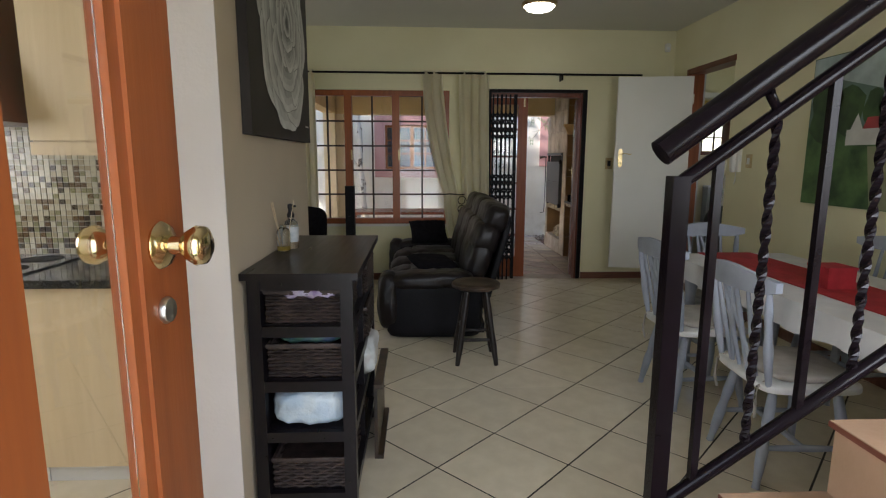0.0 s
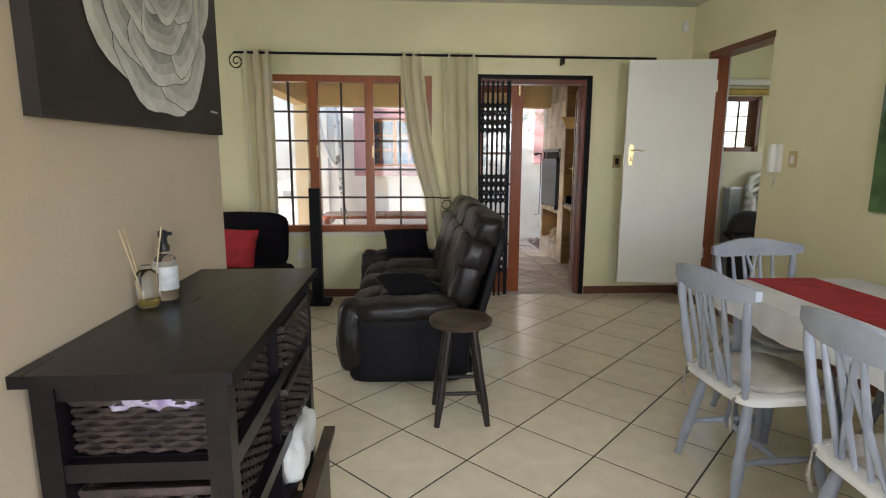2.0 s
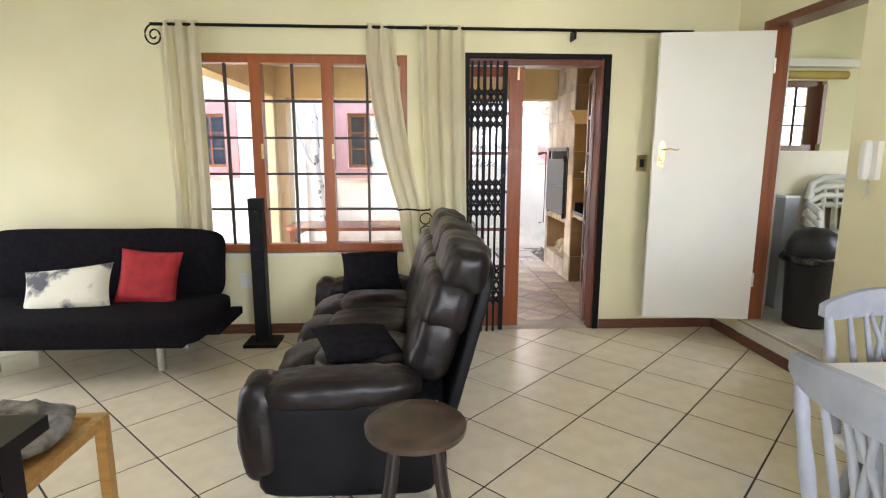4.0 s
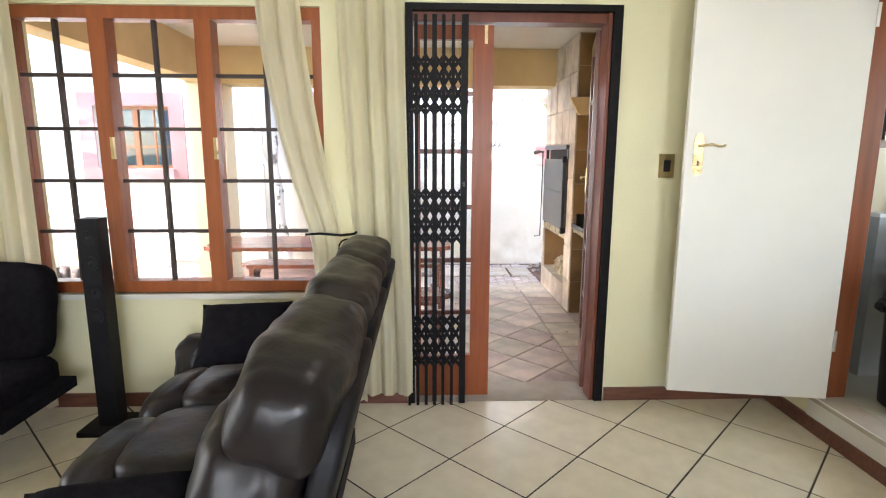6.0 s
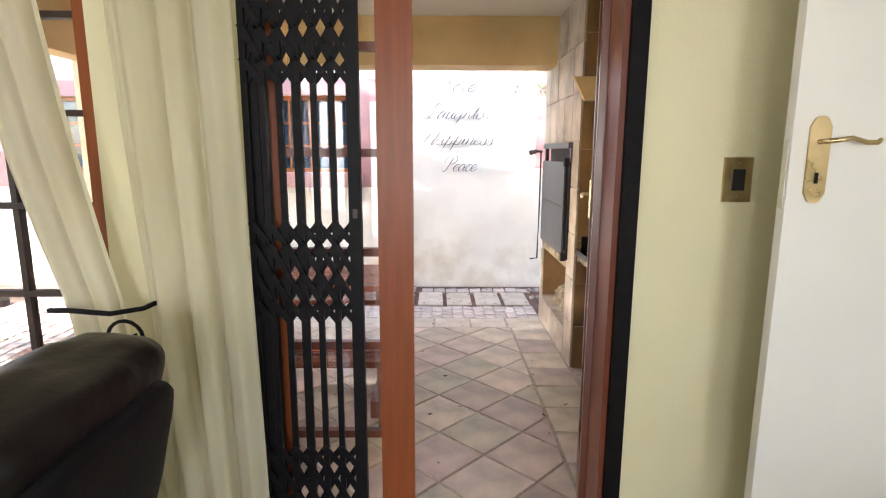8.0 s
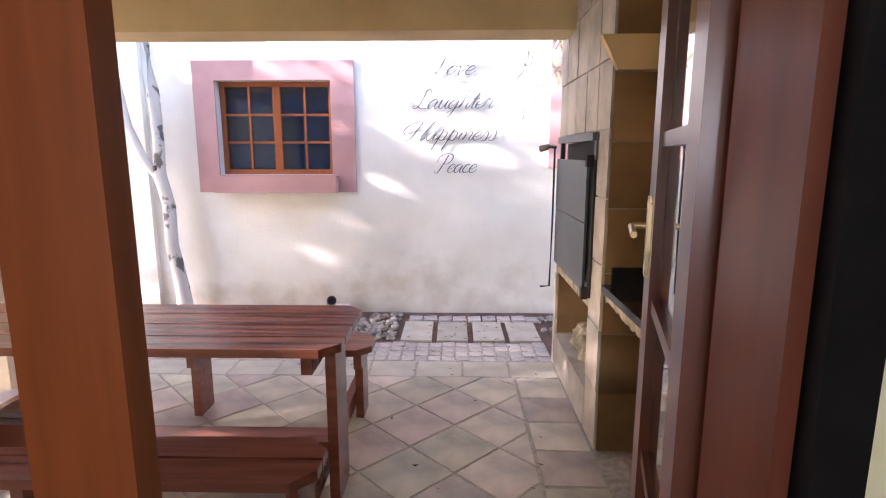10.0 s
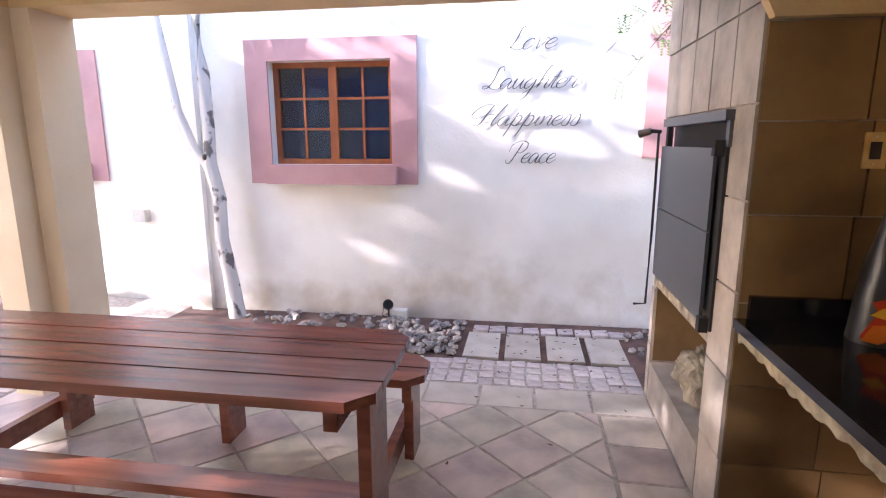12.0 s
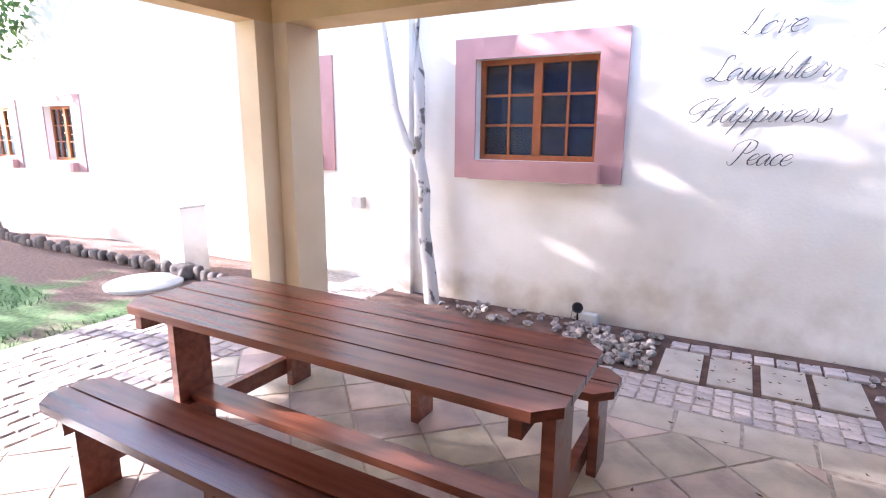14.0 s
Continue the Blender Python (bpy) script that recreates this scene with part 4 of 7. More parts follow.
def bottles():
    g = glass("diffuser_glass", (0.95, 0.95, 0.9))
    b = thing("spray_bottle", "clear spray bottle with a dark nozzle on the dresser", "bottle", m=pose(-0.56, 2.38, 0.971))
    part("body", bm_lathe([(0.028, 0.0), (0.031, 0.006), (0.031, 0.10), (0.026, 0.118), (0.012, 0.128), (0.012, 0.136)], 20), g, b, smooth=50)
    part("label", bm_lathe([(0.0316, 0.03), (0.0318, 0.031), (0.0318, 0.094), (0.0316, 0.095)], 20), mat("pale_paper_label", (0.62, 0.64, 0.66), (0.45, 0.5, 0.55), 0.6, scale=40), b, smooth=50)
    part("nozzle", bm_lathe([(0.015, 0.136), (0.016, 0.15), (0.011, 0.158), (0.010, 0.172), (0.013, 0.176), (0.012, 0.192), (0.004, 0.196)], 16), M_BLACKPLASTIC, b, smooth=50)
    part("spout", bm_box((0.008, -0.004, 0.18), (0.024, 0.004, 0.19), 0.002), M_BLACKPLASTIC, b)
    d = thing("reed_diffuser", "glass reed diffuser with golden oil and reeds", "diffuser", m=pose(-0.575, 2.30, 0.971))
    part("jar", bm_lathe([(0.024, 0.0), (0.028, 0.005), (0.028, 0.085), (0.022, 0.096), (0.014, 0.10), (0.014, 0.112)], 20), g, d, smooth=50)
    part("oil", bm_lathe([(0.023, 0.006), (0.025, 0.008), (0.025, 0.022), (0.023, 0.023)], 20), mat("golden_oil", (0.5, 0.38, 0.1), None, 0.1), d, smooth=50)
    for i in range(3):
        t = 1.9 * i + 0.6
        part("reed", bm_cyl((0.01 * math.cos(t), 0.01 * math.sin(t), 0.01), (0.06 * math.cos(t), 0.05 * math.sin(t) - 0.03, 0.215), 0.0018, seg=5), M_CAB, d)


bottles()


# ---- pictures ----
def rose_canvas():
    p = thing("rose_canvas", "large dark canvas of a pale grey rose on the partition wall", "picture", m=pose(-0.6205, 2.49, 1.92, 0, 0, 0))
    dark = mat("dark_painted_canvas", (0.030, 0.024, 0.022), (0.018, 0.014, 0.013), 0.6, scale=6, bump=0.1, bump_scale=200)
    part("canvas", bm_box((0.0, -0.515, -0.475), (0.035, 0.515, 0.475), 0.003), dark, p)
    shades = [mat("rose_grey_tone", (c, c, c * 0.95), (c * 0.75, c * 0.75, c * 0.71), 0.65, scale=14, detail=5) for c in (0.05, 0.64, 0.52, 0.39, 0.27, 0.17, 0.09)]
    rnd = random.Random(7)
    layer = 0
    # petals as thin overlapping painted shapes, large outer ones first, each shaded from a pale lip to a dark base
    for ring, (rad, num, size) in enumerate(((0.30, 8, 0.20), (0.24, 7, 0.175), (0.17, 6, 0.145), (0.11, 5, 0.11), (0.06, 4, 0.08), (0.02, 3, 0.05))):
        for k in range(num):
            a = 2 * math.pi * k / num + 0.45 * ring + rnd.uniform(-0.2, 0.2)
            cy, cz = rad * math.cos(a) * 0.9 + 0.02, rad * math.sin(a) * 1.08 + 0.02
            wob = rnd.uniform(0, 6.28)
            for step, tone in enumerate(shades):
                bm = bmesh.new()
                layer += 1
                sc = size * (1.015 - 0.015 * step if step < 2 else 1.0 - 0.115 * (step - 1))
                off = 0.0 if step < 2 else size * 0.10 * (step - 1)
                vs = []
                for i in range(28):
                    t = 2 * math.pi * i / 28
                    r = sc * (1 + 0.09 * math.sin(2 * t + wob) + 0.06 * math.sin(5 * t + 2 * wob))
                    u, v = r * 0.72 * math.cos(t) - off, r * 1.08 * math.sin(t)
                    y, z = cy + u * math.cos(a) - v * math.sin(a), cz + u * math.sin(a) + v * math.cos(a)
                    vs.append(bm.verts.new((0.0353 + 0.00006 * layer, max(-0.50, min(0.50, y)), max(-0.46, min(0.46, z)))))
                bm.faces.new(vs)
                part("petal" if step == 1 else "petal_shade", bm, tone, p)
    part("signature", bm_box((0.0355, 0.40, -0.40), (0.0365, 0.47, -0.393), 0), shades[1], p)


rose_canvas()


def landscape():
    p = thing("landscape_painting", "unframed landscape painting of a white cottage on the dining wall", "picture", m=pose(XR - 0.001, 3.18, 1.56))
    X = -0.022
    part("canvas", bm_box((X, -0.66, -0.50), (0, 0.66, 0.50), 0.003), mat("painted_green_field", (0.10, 0.19, 0.06), (0.03, 0.07, 0.025), 0.6, scale=7, detail=8, bump=0.1), p)

    def patch(name, pts, color, k, c2=None):
        bm = bmesh.new()
        bm.faces.new([bm.verts.new((X - 0.0008 * k, y, z)) for y, z in pts])
        part(name, bm, mat("painted_" + name, color, c2, 0.6, scale=8, detail=8), p)
    patch("sky", [(-0.655, 0.495), (0.655, 0.495), (0.655, 0.14), (-0.655, 0.10)], (0.42, 0.52, 0.50), 1, (0.30, 0.36, 0.36))
    patch("hill", [(-0.655, 0.12), (-0.3, 0.30), (0.0, 0.22), (0.4, 0.33), (0.655, 0.2), (0.655, 0.02), (-0.655, 0.02)], (0.13, 0.2, 0.16), 2)
    for i in range(6):
        cy = -0.5 + 0.2 * i
        r = 0.09 + 0.03 * (i % 3)
        patch("tree", [(cy + r * math.cos(t * 0.5236) * (1 + 0.2 * math.sin(t * 2.0 + i)), 0.12 + 1.4 * r * math.sin(t * 0.5236)) for t in range(12)], (0.05, 0.10, 0.03), 3, (0.025, 0.05, 0.02))
    patch("cottage", [(0.30, -0.10), (0.30, 0.0), (0.27, 0.0), (0.22, 0.10), (0.17, 0.0), (-0.12, 0.0), (-0.12, -0.10)], (0.62, 0.62, 0.58), 5)
    patch("cottage_roof", [(0.17, 0.0), (0.14, 0.07), (-0.10, 0.07), (-0.13, 0.0)], (0.36, 0.05, 0.05), 6)
    patch("path", [(-0.3, -0.495), (0.05, -0.495), (0.12, -0.11), (0.05, -0.11)], (0.26, 0.27, 0.16), 4)


landscape()


# ---- futon, coffee table, tower speaker ----
def futon():
    f = thing("futon", "black fabric futon sofa with steel legs", "futon", m=pose(0, 0, 0))
    part("seat", bm_soft((-1.78, 5.46, 0.32), (0.86, 0.40, 0.085), 8, n=10, wrinkle=0.004), M_BLACKFABRIC, f, smooth=60)
    part("backrest", bm_soft((-1.82, 5.865, 0.60), (0.82, 0.075, 0.255), 8, rot=R4(-14, 0, 0), n=10, wrinkle=0.004, seed=2), M_BLACKFABRIC, f, smooth=60)
    part("fold_flap", bm_box((-0.935, 5.3, 0.25), (-0.86, 5.78, 0.30), 0.01), M_BLACKFABRIC, f)
    for x in (-1.26, -2.3):
        for y in (5.36, 5.75):
            part("leg", bm_cyl((x, y, 0), (x, y, 0.25), 0.026, 0.03, 16), M_CHROME, f, "brushed steel leg", smooth=50)
    part("underframe", bm_box((-2.5, 5.2, 0.20), (-1.05, 5.78, 0.245), 0.01), M_BLACKFABRIC, f)


futon()
scatter_cushion("scatter_cushion", (-1.42, 5.62, 0.555), (0.20, 0.19, 0.055), R4(-20, 5, 3), M_RED, "bright red cushion propped on the futon")
scatter_cushion("scatter_cushion", (-1.90, 5.52, 0.50), (0.28, 0.16, 0.06), R4(-32, -6, 4), mat("cream_and_grey_printed_cushion", (0.72, 0.70, 0.58), (0.10, 0.10, 0.11), 0.85, scale=5, detail=5, mix=(0.42, 0.5)), "cream cushion with a dark print on the futon")


def speaker():
    s = thing("tower_speaker", "slim glossy black tower loudspeaker on a flat base", "loudspeaker", m=pose(-0.735, 5.83, 0))
    part("column", bm_box((-0.048, -0.04, 0.025), (0.048, 0.045, 1.075), 0.005), M_BLACKVINYL, s)
    part("base", bm_box((-0.12, -0.11, 0.0), (0.12, 0.11, 0.025), 0.006), M_BLACKVINYL, s)
    for z in (0.98, 0.86, 0.72, 0.60):
        part("driver", bm_lathe([(0.036, 0.0), (0.036, 0.004), (0.03, 0.004), (0.012, -0.0), (0.008, 0.003), (0.0, 0.003)], 18, pose(0, -0.041, z, 90)), M_BLACKVINYL, s, smooth=40)


speaker()


def coffee_table():
    t = thing("coffee_table", "low wooden coffee table with a grey throw on it", "table", m=pose(-1.02, 3.86, 0))
    w = mat("honey_pine", (0.52, 0.30, 0.09), (0.40, 0.21, 0.06), 0.4, scale=5, stretch=(1, 8, 8))
    for lo, hi in (((-0.3, 0.05, 0.36), (0.22, 0.09, 0.40)), ((-0.3, -0.42, 0.36), (0.22, -0.38, 0.40)), ((0.18, -0.38, 0.36), (0.22, 0.05, 0.40)), ((-0.3, -0.38, 0.36), (-0.26, 0.05, 0.40))):
        part("frame", bm_box(lo, hi, 0.006), w, t)
    part("panel", bm_box((-0.26, -0.38, 0.375), (0.18, 0.05, 0.385), 0.0), w, t)
    for x in (-0.28, 0.20):
        for y in (-0.40, 0.07):
            part("leg", bm_box((x - 0.02, y - 0.02, 0), (x + 0.02, y + 0.02, 0.36), 0.005), w, t)
    th = part("throw", bm_soft((0, 0, 0.02), (0.2, 0.2, 0.05), 2.5, n=16, wrinkle=0.035, freq=11), mat("grey_speckled_throw", (0.30, 0.29, 0.27), (0.09, 0.09, 0.09), 0.9, scale=16, bump=0.6, bump_scale=80), smooth=70)
    th.location = (-1.03, 3.72, 0.425)
    tagged(th, "crumpled grey speckled throw on the coffee table", "blanket")


coffee_table()


# ---- dining table and chairs ----
def dining_table():
    t = thing("dining_table", "white wooden dining table with turned legs", "table")
    part("tabletop", bm_box((1.67, 1.56, 0.715), (2.43, 3.45, 0.742), 0.006), M_CHAIRWHITE, t)
    for x in (1.76, 2.34):
        for y in (1.68, 3.33):
            part("leg", bm_lathe([(0.022, 0.0), (0.03, 0.05), (0.024, 0.12), (0.038, 0.35), (0.03, 0.5), (0.04, 0.58), (0.04, 0.715)], 14, pose(x, y, 0)), M_CHAIRGREY, t, smooth=50)
    c = bmesh.new()
    n = 60
    x0, x1, y0, y1 = 1.655, 2.445, 1.545, 3.465
    top = [c.verts.new(p) for p in ((x0, y0, 0.747), (x1, y0, 0.747), (x1, y1, 0.747), (x0, y1, 0.747))]
    box(c, (x0, y0, 0.7425), (x1, y1, 0.748))
    for v in top:
        c.verts.remove(v)
    per = []
    for a, b in (((x0, y0), (x1, y0)), ((x1, y0), (x1, y1)), ((x1, y1), (x0, y1)), ((x0, y1), (x0, y0))):
        for i in range(n):
            per.append((a[0] + (b[0] - a[0]) * i / n, a[1] + (b[1] - a[1]) * i / n))
    cx, cy = (x0 + x1) / 2, (y0 + y1) / 2
    up, lo = [], []
    for i, (x, y) in enumerate(per):
        w = 0.008 * math.sin(i * 0.55) + 0.006 * math.sin(i * 1.3)
        dx, dy = (x - cx) / (x1 - x0) * 2, (y - cy) / (y1 - y0) * 2
        up.append(c.verts.new((x, y, 0.748)))
        lo.append(c.verts.new((x + (0.012 + w) * (dx if abs(dx) > 0.98 else 0), y + (0.012 + w) * (dy if abs(dy) > 0.98 else 0), 0.625 + 0.008 * math.sin(i * 0.31))))
    for i in range(len(per)):
        j = (i + 1) % len(per)
        c.faces.new((up[i], up[j], lo[j], lo[i]))
    ob = part("tablecloth", c, M_CLOTH, smooth=40)
    tagged(ob, "white linen tablecloth hanging over the dining table", "tablecloth")
    r = bm_box((1.86, 1.50, 0.7495), (2.22, 3.475, 0.7525), 0.001)
    box(r, (1.86, 3.469, 0.66), (2.22, 3.475, 0.751))
    ob = part("table_runner", r, M_RED)
    tagged(ob, "red table runner along the dining table", "table runner")
    b = thing("red_container", "red square container standing on the table runner", "container", m=pose(2.02, 2.50, 0.753))
    part("body", bm_box((-0.07, -0.07, 0), (0.07, 0.07, 0.10), 0.012), M_RED, b)
    part("rim", bm_box((-0.074, -0.074, 0.092), (0.074, 0.074, 0.104), 0.004), M_RED, b)


dining_table()


def dining_chair():
    """A painted spindle-back chair, facing +x, feet on z = 0."""
    c = thing("dining_chair", "blue-grey painted spindle-back chair with a white seat", "chair", "chairs round the table")
    part("seat", bm_soft((0.0, 0, 0.44), (0.215, 0.225, 0.022), 6, n=10), M_CHAIRWHITE, c, smooth=50)
    for sx in (-1, 1):
        for sy in (-1, 1):
            p0, p1 = Vector((0.13 * sx, 0.14 * sy, 0.43)), Vector((0.20 * sx, 0.20 * sy, 0.0))
            part("leg", bm_tube([p0.lerp(p1, k) for k in (0, 0.15, 0.35, 0.5, 0.62, 0.8, 0.92, 1)], [0.014, 0.02, 0.023, 0.018, 0.024, 0.02, 0.015, 0.017], 10), M_CHAIRGREY, c, smooth=60)
    for sy in (-1, 1):
        part("stretcher", bm_tube([(-0.175, 0.178 * sy, 0.17), (0, 0.176 * sy, 0.17), (0.175, 0.178 * sy, 0.17)], [0.01, 0.016, 0.01], 8), M_CHAIRGREY, c, smooth=60)
    part("stretcher", bm_tube([(0, -0.175, 0.17), (0, 0, 0.17), (0, 0.175, 0.17)], [0.01, 0.016, 0.01], 8), M_CHAIRGREY, c, smooth=60)
    def back_x(y, z):
        return -0.185 - 0.13 * (z - 0.45) - 0.05 * (1 - (y / 0.24) ** 2) * (z - 0.45) / 0.45 + 0.0
    for y0, y1 in ((-0.19, -0.225), (0.19, 0.225)):
        pts = [(back_x(y0 + (y1 - y0) * k, 0.45 + 0.40 * k), y0 + (y1 - y0) * k, 0.45 + 0.40 * k) for k in (0, 0.2, 0.4, 0.6, 0.8, 1)]
        part("back_post", bm_tube(pts, [0.012, 0.017, 0.02, 0.015, 0.018, 0.012], 8), M_CHAIRGREY, c, smooth=60)
    for y0, y1 in ((-0.10, -0.12), (0.10, 0.12), (-0.09, 0.03), (0.09, -0.03), (-0.03, -0.05), (0.03, 0.05)):
        pts = [(back_x(y0 + (y1 - y0) * k, 0.45 + 0.40 * k), y0 + (y1 - y0) * k, 0.45 + 0.40 * k) for k in (0, 0.5, 1)]
        part("spindle", bm_tube(pts, [0.008, 0.012, 0.008], 8), M_CHAIRGREY, c, smooth=60)
    bm = bmesh.new()
    n = 20
    rows = []
    for i in range(n + 1):
        y = -0.265 + 0.53 * i / n
        e = 1 - (abs(y) / 0.265) ** 6 * 0.5
        x = back_x(y, 0.88)
        dip = 0.012 * math.cos(y * 12)
        rows.append([bm.verts.new((x + dx, y, z)) for dx, z in ((-0.013, 0.88 - 0.045 * e), (0.013, 0.88 - 0.045 * e), (0.013, 0.885 + (0.035 + dip) * e), (-0.013, 0.885 + (0.035 + dip) * e))])
    for a, b in zip(rows, rows[1:]):
        for k in range(4):
            bm.faces.new((a[k], a[(k + 1) % 4], b[(k + 1) % 4], b[k]))
    bm.faces.new(rows[0])
    bm.faces.new(list(reversed(rows[-1])))
    bevel(bm, 0.006, 2, 0.8)
    part("crest_rail", bm, M_CHAIRGREY, c, smooth=50)
    cu = part("seat_pad", bm_soft((0.02, 0, 0.477), (0.185, 0.195, 0.022), 3.5, n=12, wrinkle=0.006, freq=14), M_CUSHION, c, "oatmeal cushion tied to the seat", smooth=70)
    for sy in (-1, 1):
        part("tie", bm_tube([(-0.17, 0.16 * sy, 0.47), (-0.215, 0.165 * sy, 0.44), (-0.222, 0.17 * sy, 0.36), (-0.21, 0.16 * sy, 0.30)], [0.004, 0.007, 0.008, 0.006], 5), M_CUSHION, cu, smooth=60)
    return c


chair = dining_chair()
chair.matrix_basis = pose(1.585, 2.93, 0, 0, 0, 3)
copy_thing(chair, pose(1.62, 2.20, 0, 0, 0, -3))
copy_thing(chair, pose(2.02, 3.39, 0, 0, 0, -86))
copy_thing(chair, pose(2.50, 2.95, 0, 0, 0, 178))


# ---- stairs ----
def stairs():
    st = thing("staircase", "tan tiled staircase with red-brown nosings", "stairs")
    for k in range(1, 10):
        x = 0.74 + 0.255 * (k - 3)
        part("step", bm_box((x, 0.16, 0), (x + 0.255, 1.16, 0.187 * k - 0.012), 0), M_STAIR, st)
        part("tread", bm_box((x - 0.012, 0.16, 0.187 * k - 0.012), (x + 0.255, 1.165, 0.187 * k), 0.004), M_STAIR, st)
        part("nosing", bm_box((x - 0.014, 0.16, 0.187 * k - 0.016), (x - 0.0125, 1.166, 0.187 * k - 0.002), 0), M_STAIREDGE, st)
    r = thing("stair_railing", "dark steel stair railing with twisted balusters", "railing", m=pose(0, 1.2, 0))
    sl = 0.735
    part("post", bm_box((0.565, -0.02, 0), (0.605, 0.02, 1.325), 0.003), M_PURPLE, r)
    e = 2.45
    part("handrail", bm_tube([(0.54, 0, 1.375), (1.2, 0, 1.375 + 0.66 * sl), (e, 0, 1.375 + (e - 0.54) * sl)], 0.031, 18), M_PURPLE, r, smooth=50)
    part("upper_rail", bm_tube([(0.585, 0, 1.305), (1.2, 0, 1.305 + 0.615 * sl), (e, 0, 1.305 + (e - 0.585) * sl)], 0.017, 10), M_PURPLE, r, smooth=50)
    part("lower_rail", bm_tube([(0.585, 0, 0.50), (1.2, 0, 0.50 + 0.615 * sl), (e, 0, 0.50 + (e - 0.585) * sl)], 0.017, 10), M_PURPLE, r, smooth=50)
    part("rail_support", bm_tube([(0.785, 0, 1.45), (0.80, 0.005, 1.475), (0.775, -0.005, 1.505), (0.785, 0, 1.535)], [0.006, 0.011, 0.011, 0.006], 8), M_PURPLE, r, smooth=60)
    for i in range(9):
        x = 0.675 + 0.125 * i
        z0, z1 = 0.50 + (x - 0.585) * sl, 1.305 + (x - 0.585) * sl
        if i % 2 == 0:
            part("baluster", bm_box((x - 0.009, -0.009, z0), (x + 0.009, 0.009, z1), 0.001), M_PURPLE, r)
        else:
            bm = bmesh.new()
            rings = []
            n = 72
            for k in range(n + 1):
                a = k * 0.42
                z = z0 + (z1 - z0) * k / n
                q = 0.0078 * (1 + 0.25 * abs(math.sin(k * 0.42)))
                rings.append([bm.verts.new((x + q * 1.25 * math.cos(a + s * math.pi / 2), q * 1.25 * math.sin(a + s * math.pi / 2), z)) for s in range(4)])
            for a, b in zip(rings, rings[1:]):
                for s in range(4):
                    bm.faces.new((a[s], a[(s + 1) % 4], b[(s + 1) % 4], b[s]))
            part("twisted_baluster", bm, M_PURPLE, r)


stairs()


# ---- entrance door, open beside the camera's start ----
def entrance_door():
    d = tagged(new("door_4", finish(bm_box((0.0, -0.021, 0.0), (0.90, 0.021, 0.28), 0.004), "door_4", M_WOOD)), "glazed wooden entrance door standing open", "door", kind="structure")
    d.matrix_basis = pose(-0.45, -0.01, 0.012, 0, 0, 87.0)
    part("stile", bm_box((0.775, -0.021, 0.28), (0.90, 0.021, 2.03), 0.004), M_WOOD, d)
    part("stile", bm_box((0.0, -0.021, 0.28), (0.11, 0.021, 2.03), 0.004), M_WOOD, d)
    part("moulding", bm_box((0.75, -0.014, 0.28), (0.775, 0.014, 1.92), 0.006), M_WOOD, d)
    part("top_rail", bm_box((0.11, -0.021, 1.92), (0.775, 0.021, 2.03), 0.004), M_WOOD, d)
    part("glazing_bar", bm_box((0.50, -0.019, 0.28), (0.565, 0.019, 1.92), 0.006), M_WOOD, d)
    part("pane", bm_box((0.565, -0.003, 0.28), (0.75, 0.003, 1.92), 0), M_GLASS, d).visible_shadow = False
    part("pane", bm_box((0.11, -0.003, 0.28), (0.50, 0.003, 1.92), 0), M_GLASS, d).visible_shadow = False
    for s in (-1, 1):
        k = part("knob", bm_lathe([(0.034, 0.0), (0.036, 0.004), (0.03, 0.012), (0.014, 0.018), (0.013, 0.034), (0.022, 0.042), (0.03, 0.056), (0.028, 0.068), (0.018, 0.074), (0.0, 0.075)], 24, pose(0.825, 0.021 * s, 1.22, -90 * s)), M_BRASSPOLISHED, d, "polished brass knob", smooth=50)
        part("lock", bm_lathe([(0.02, 0.0), (0.021, 0.003), (0.018, 0.009), (0.006, 0.011), (0.0, 0.012)], 18, pose(0.825, 0.021 * s, 1.12, -90 * s)), M_CHROME, d, smooth=50)
    for z in (0.2, 1.75):
        part("hinge", bm_cyl((0.0, -0.026, z), (0.0, -0.026, z + 0.1), 0.008, seg=8), M_BRASS, d)


entrance_door()


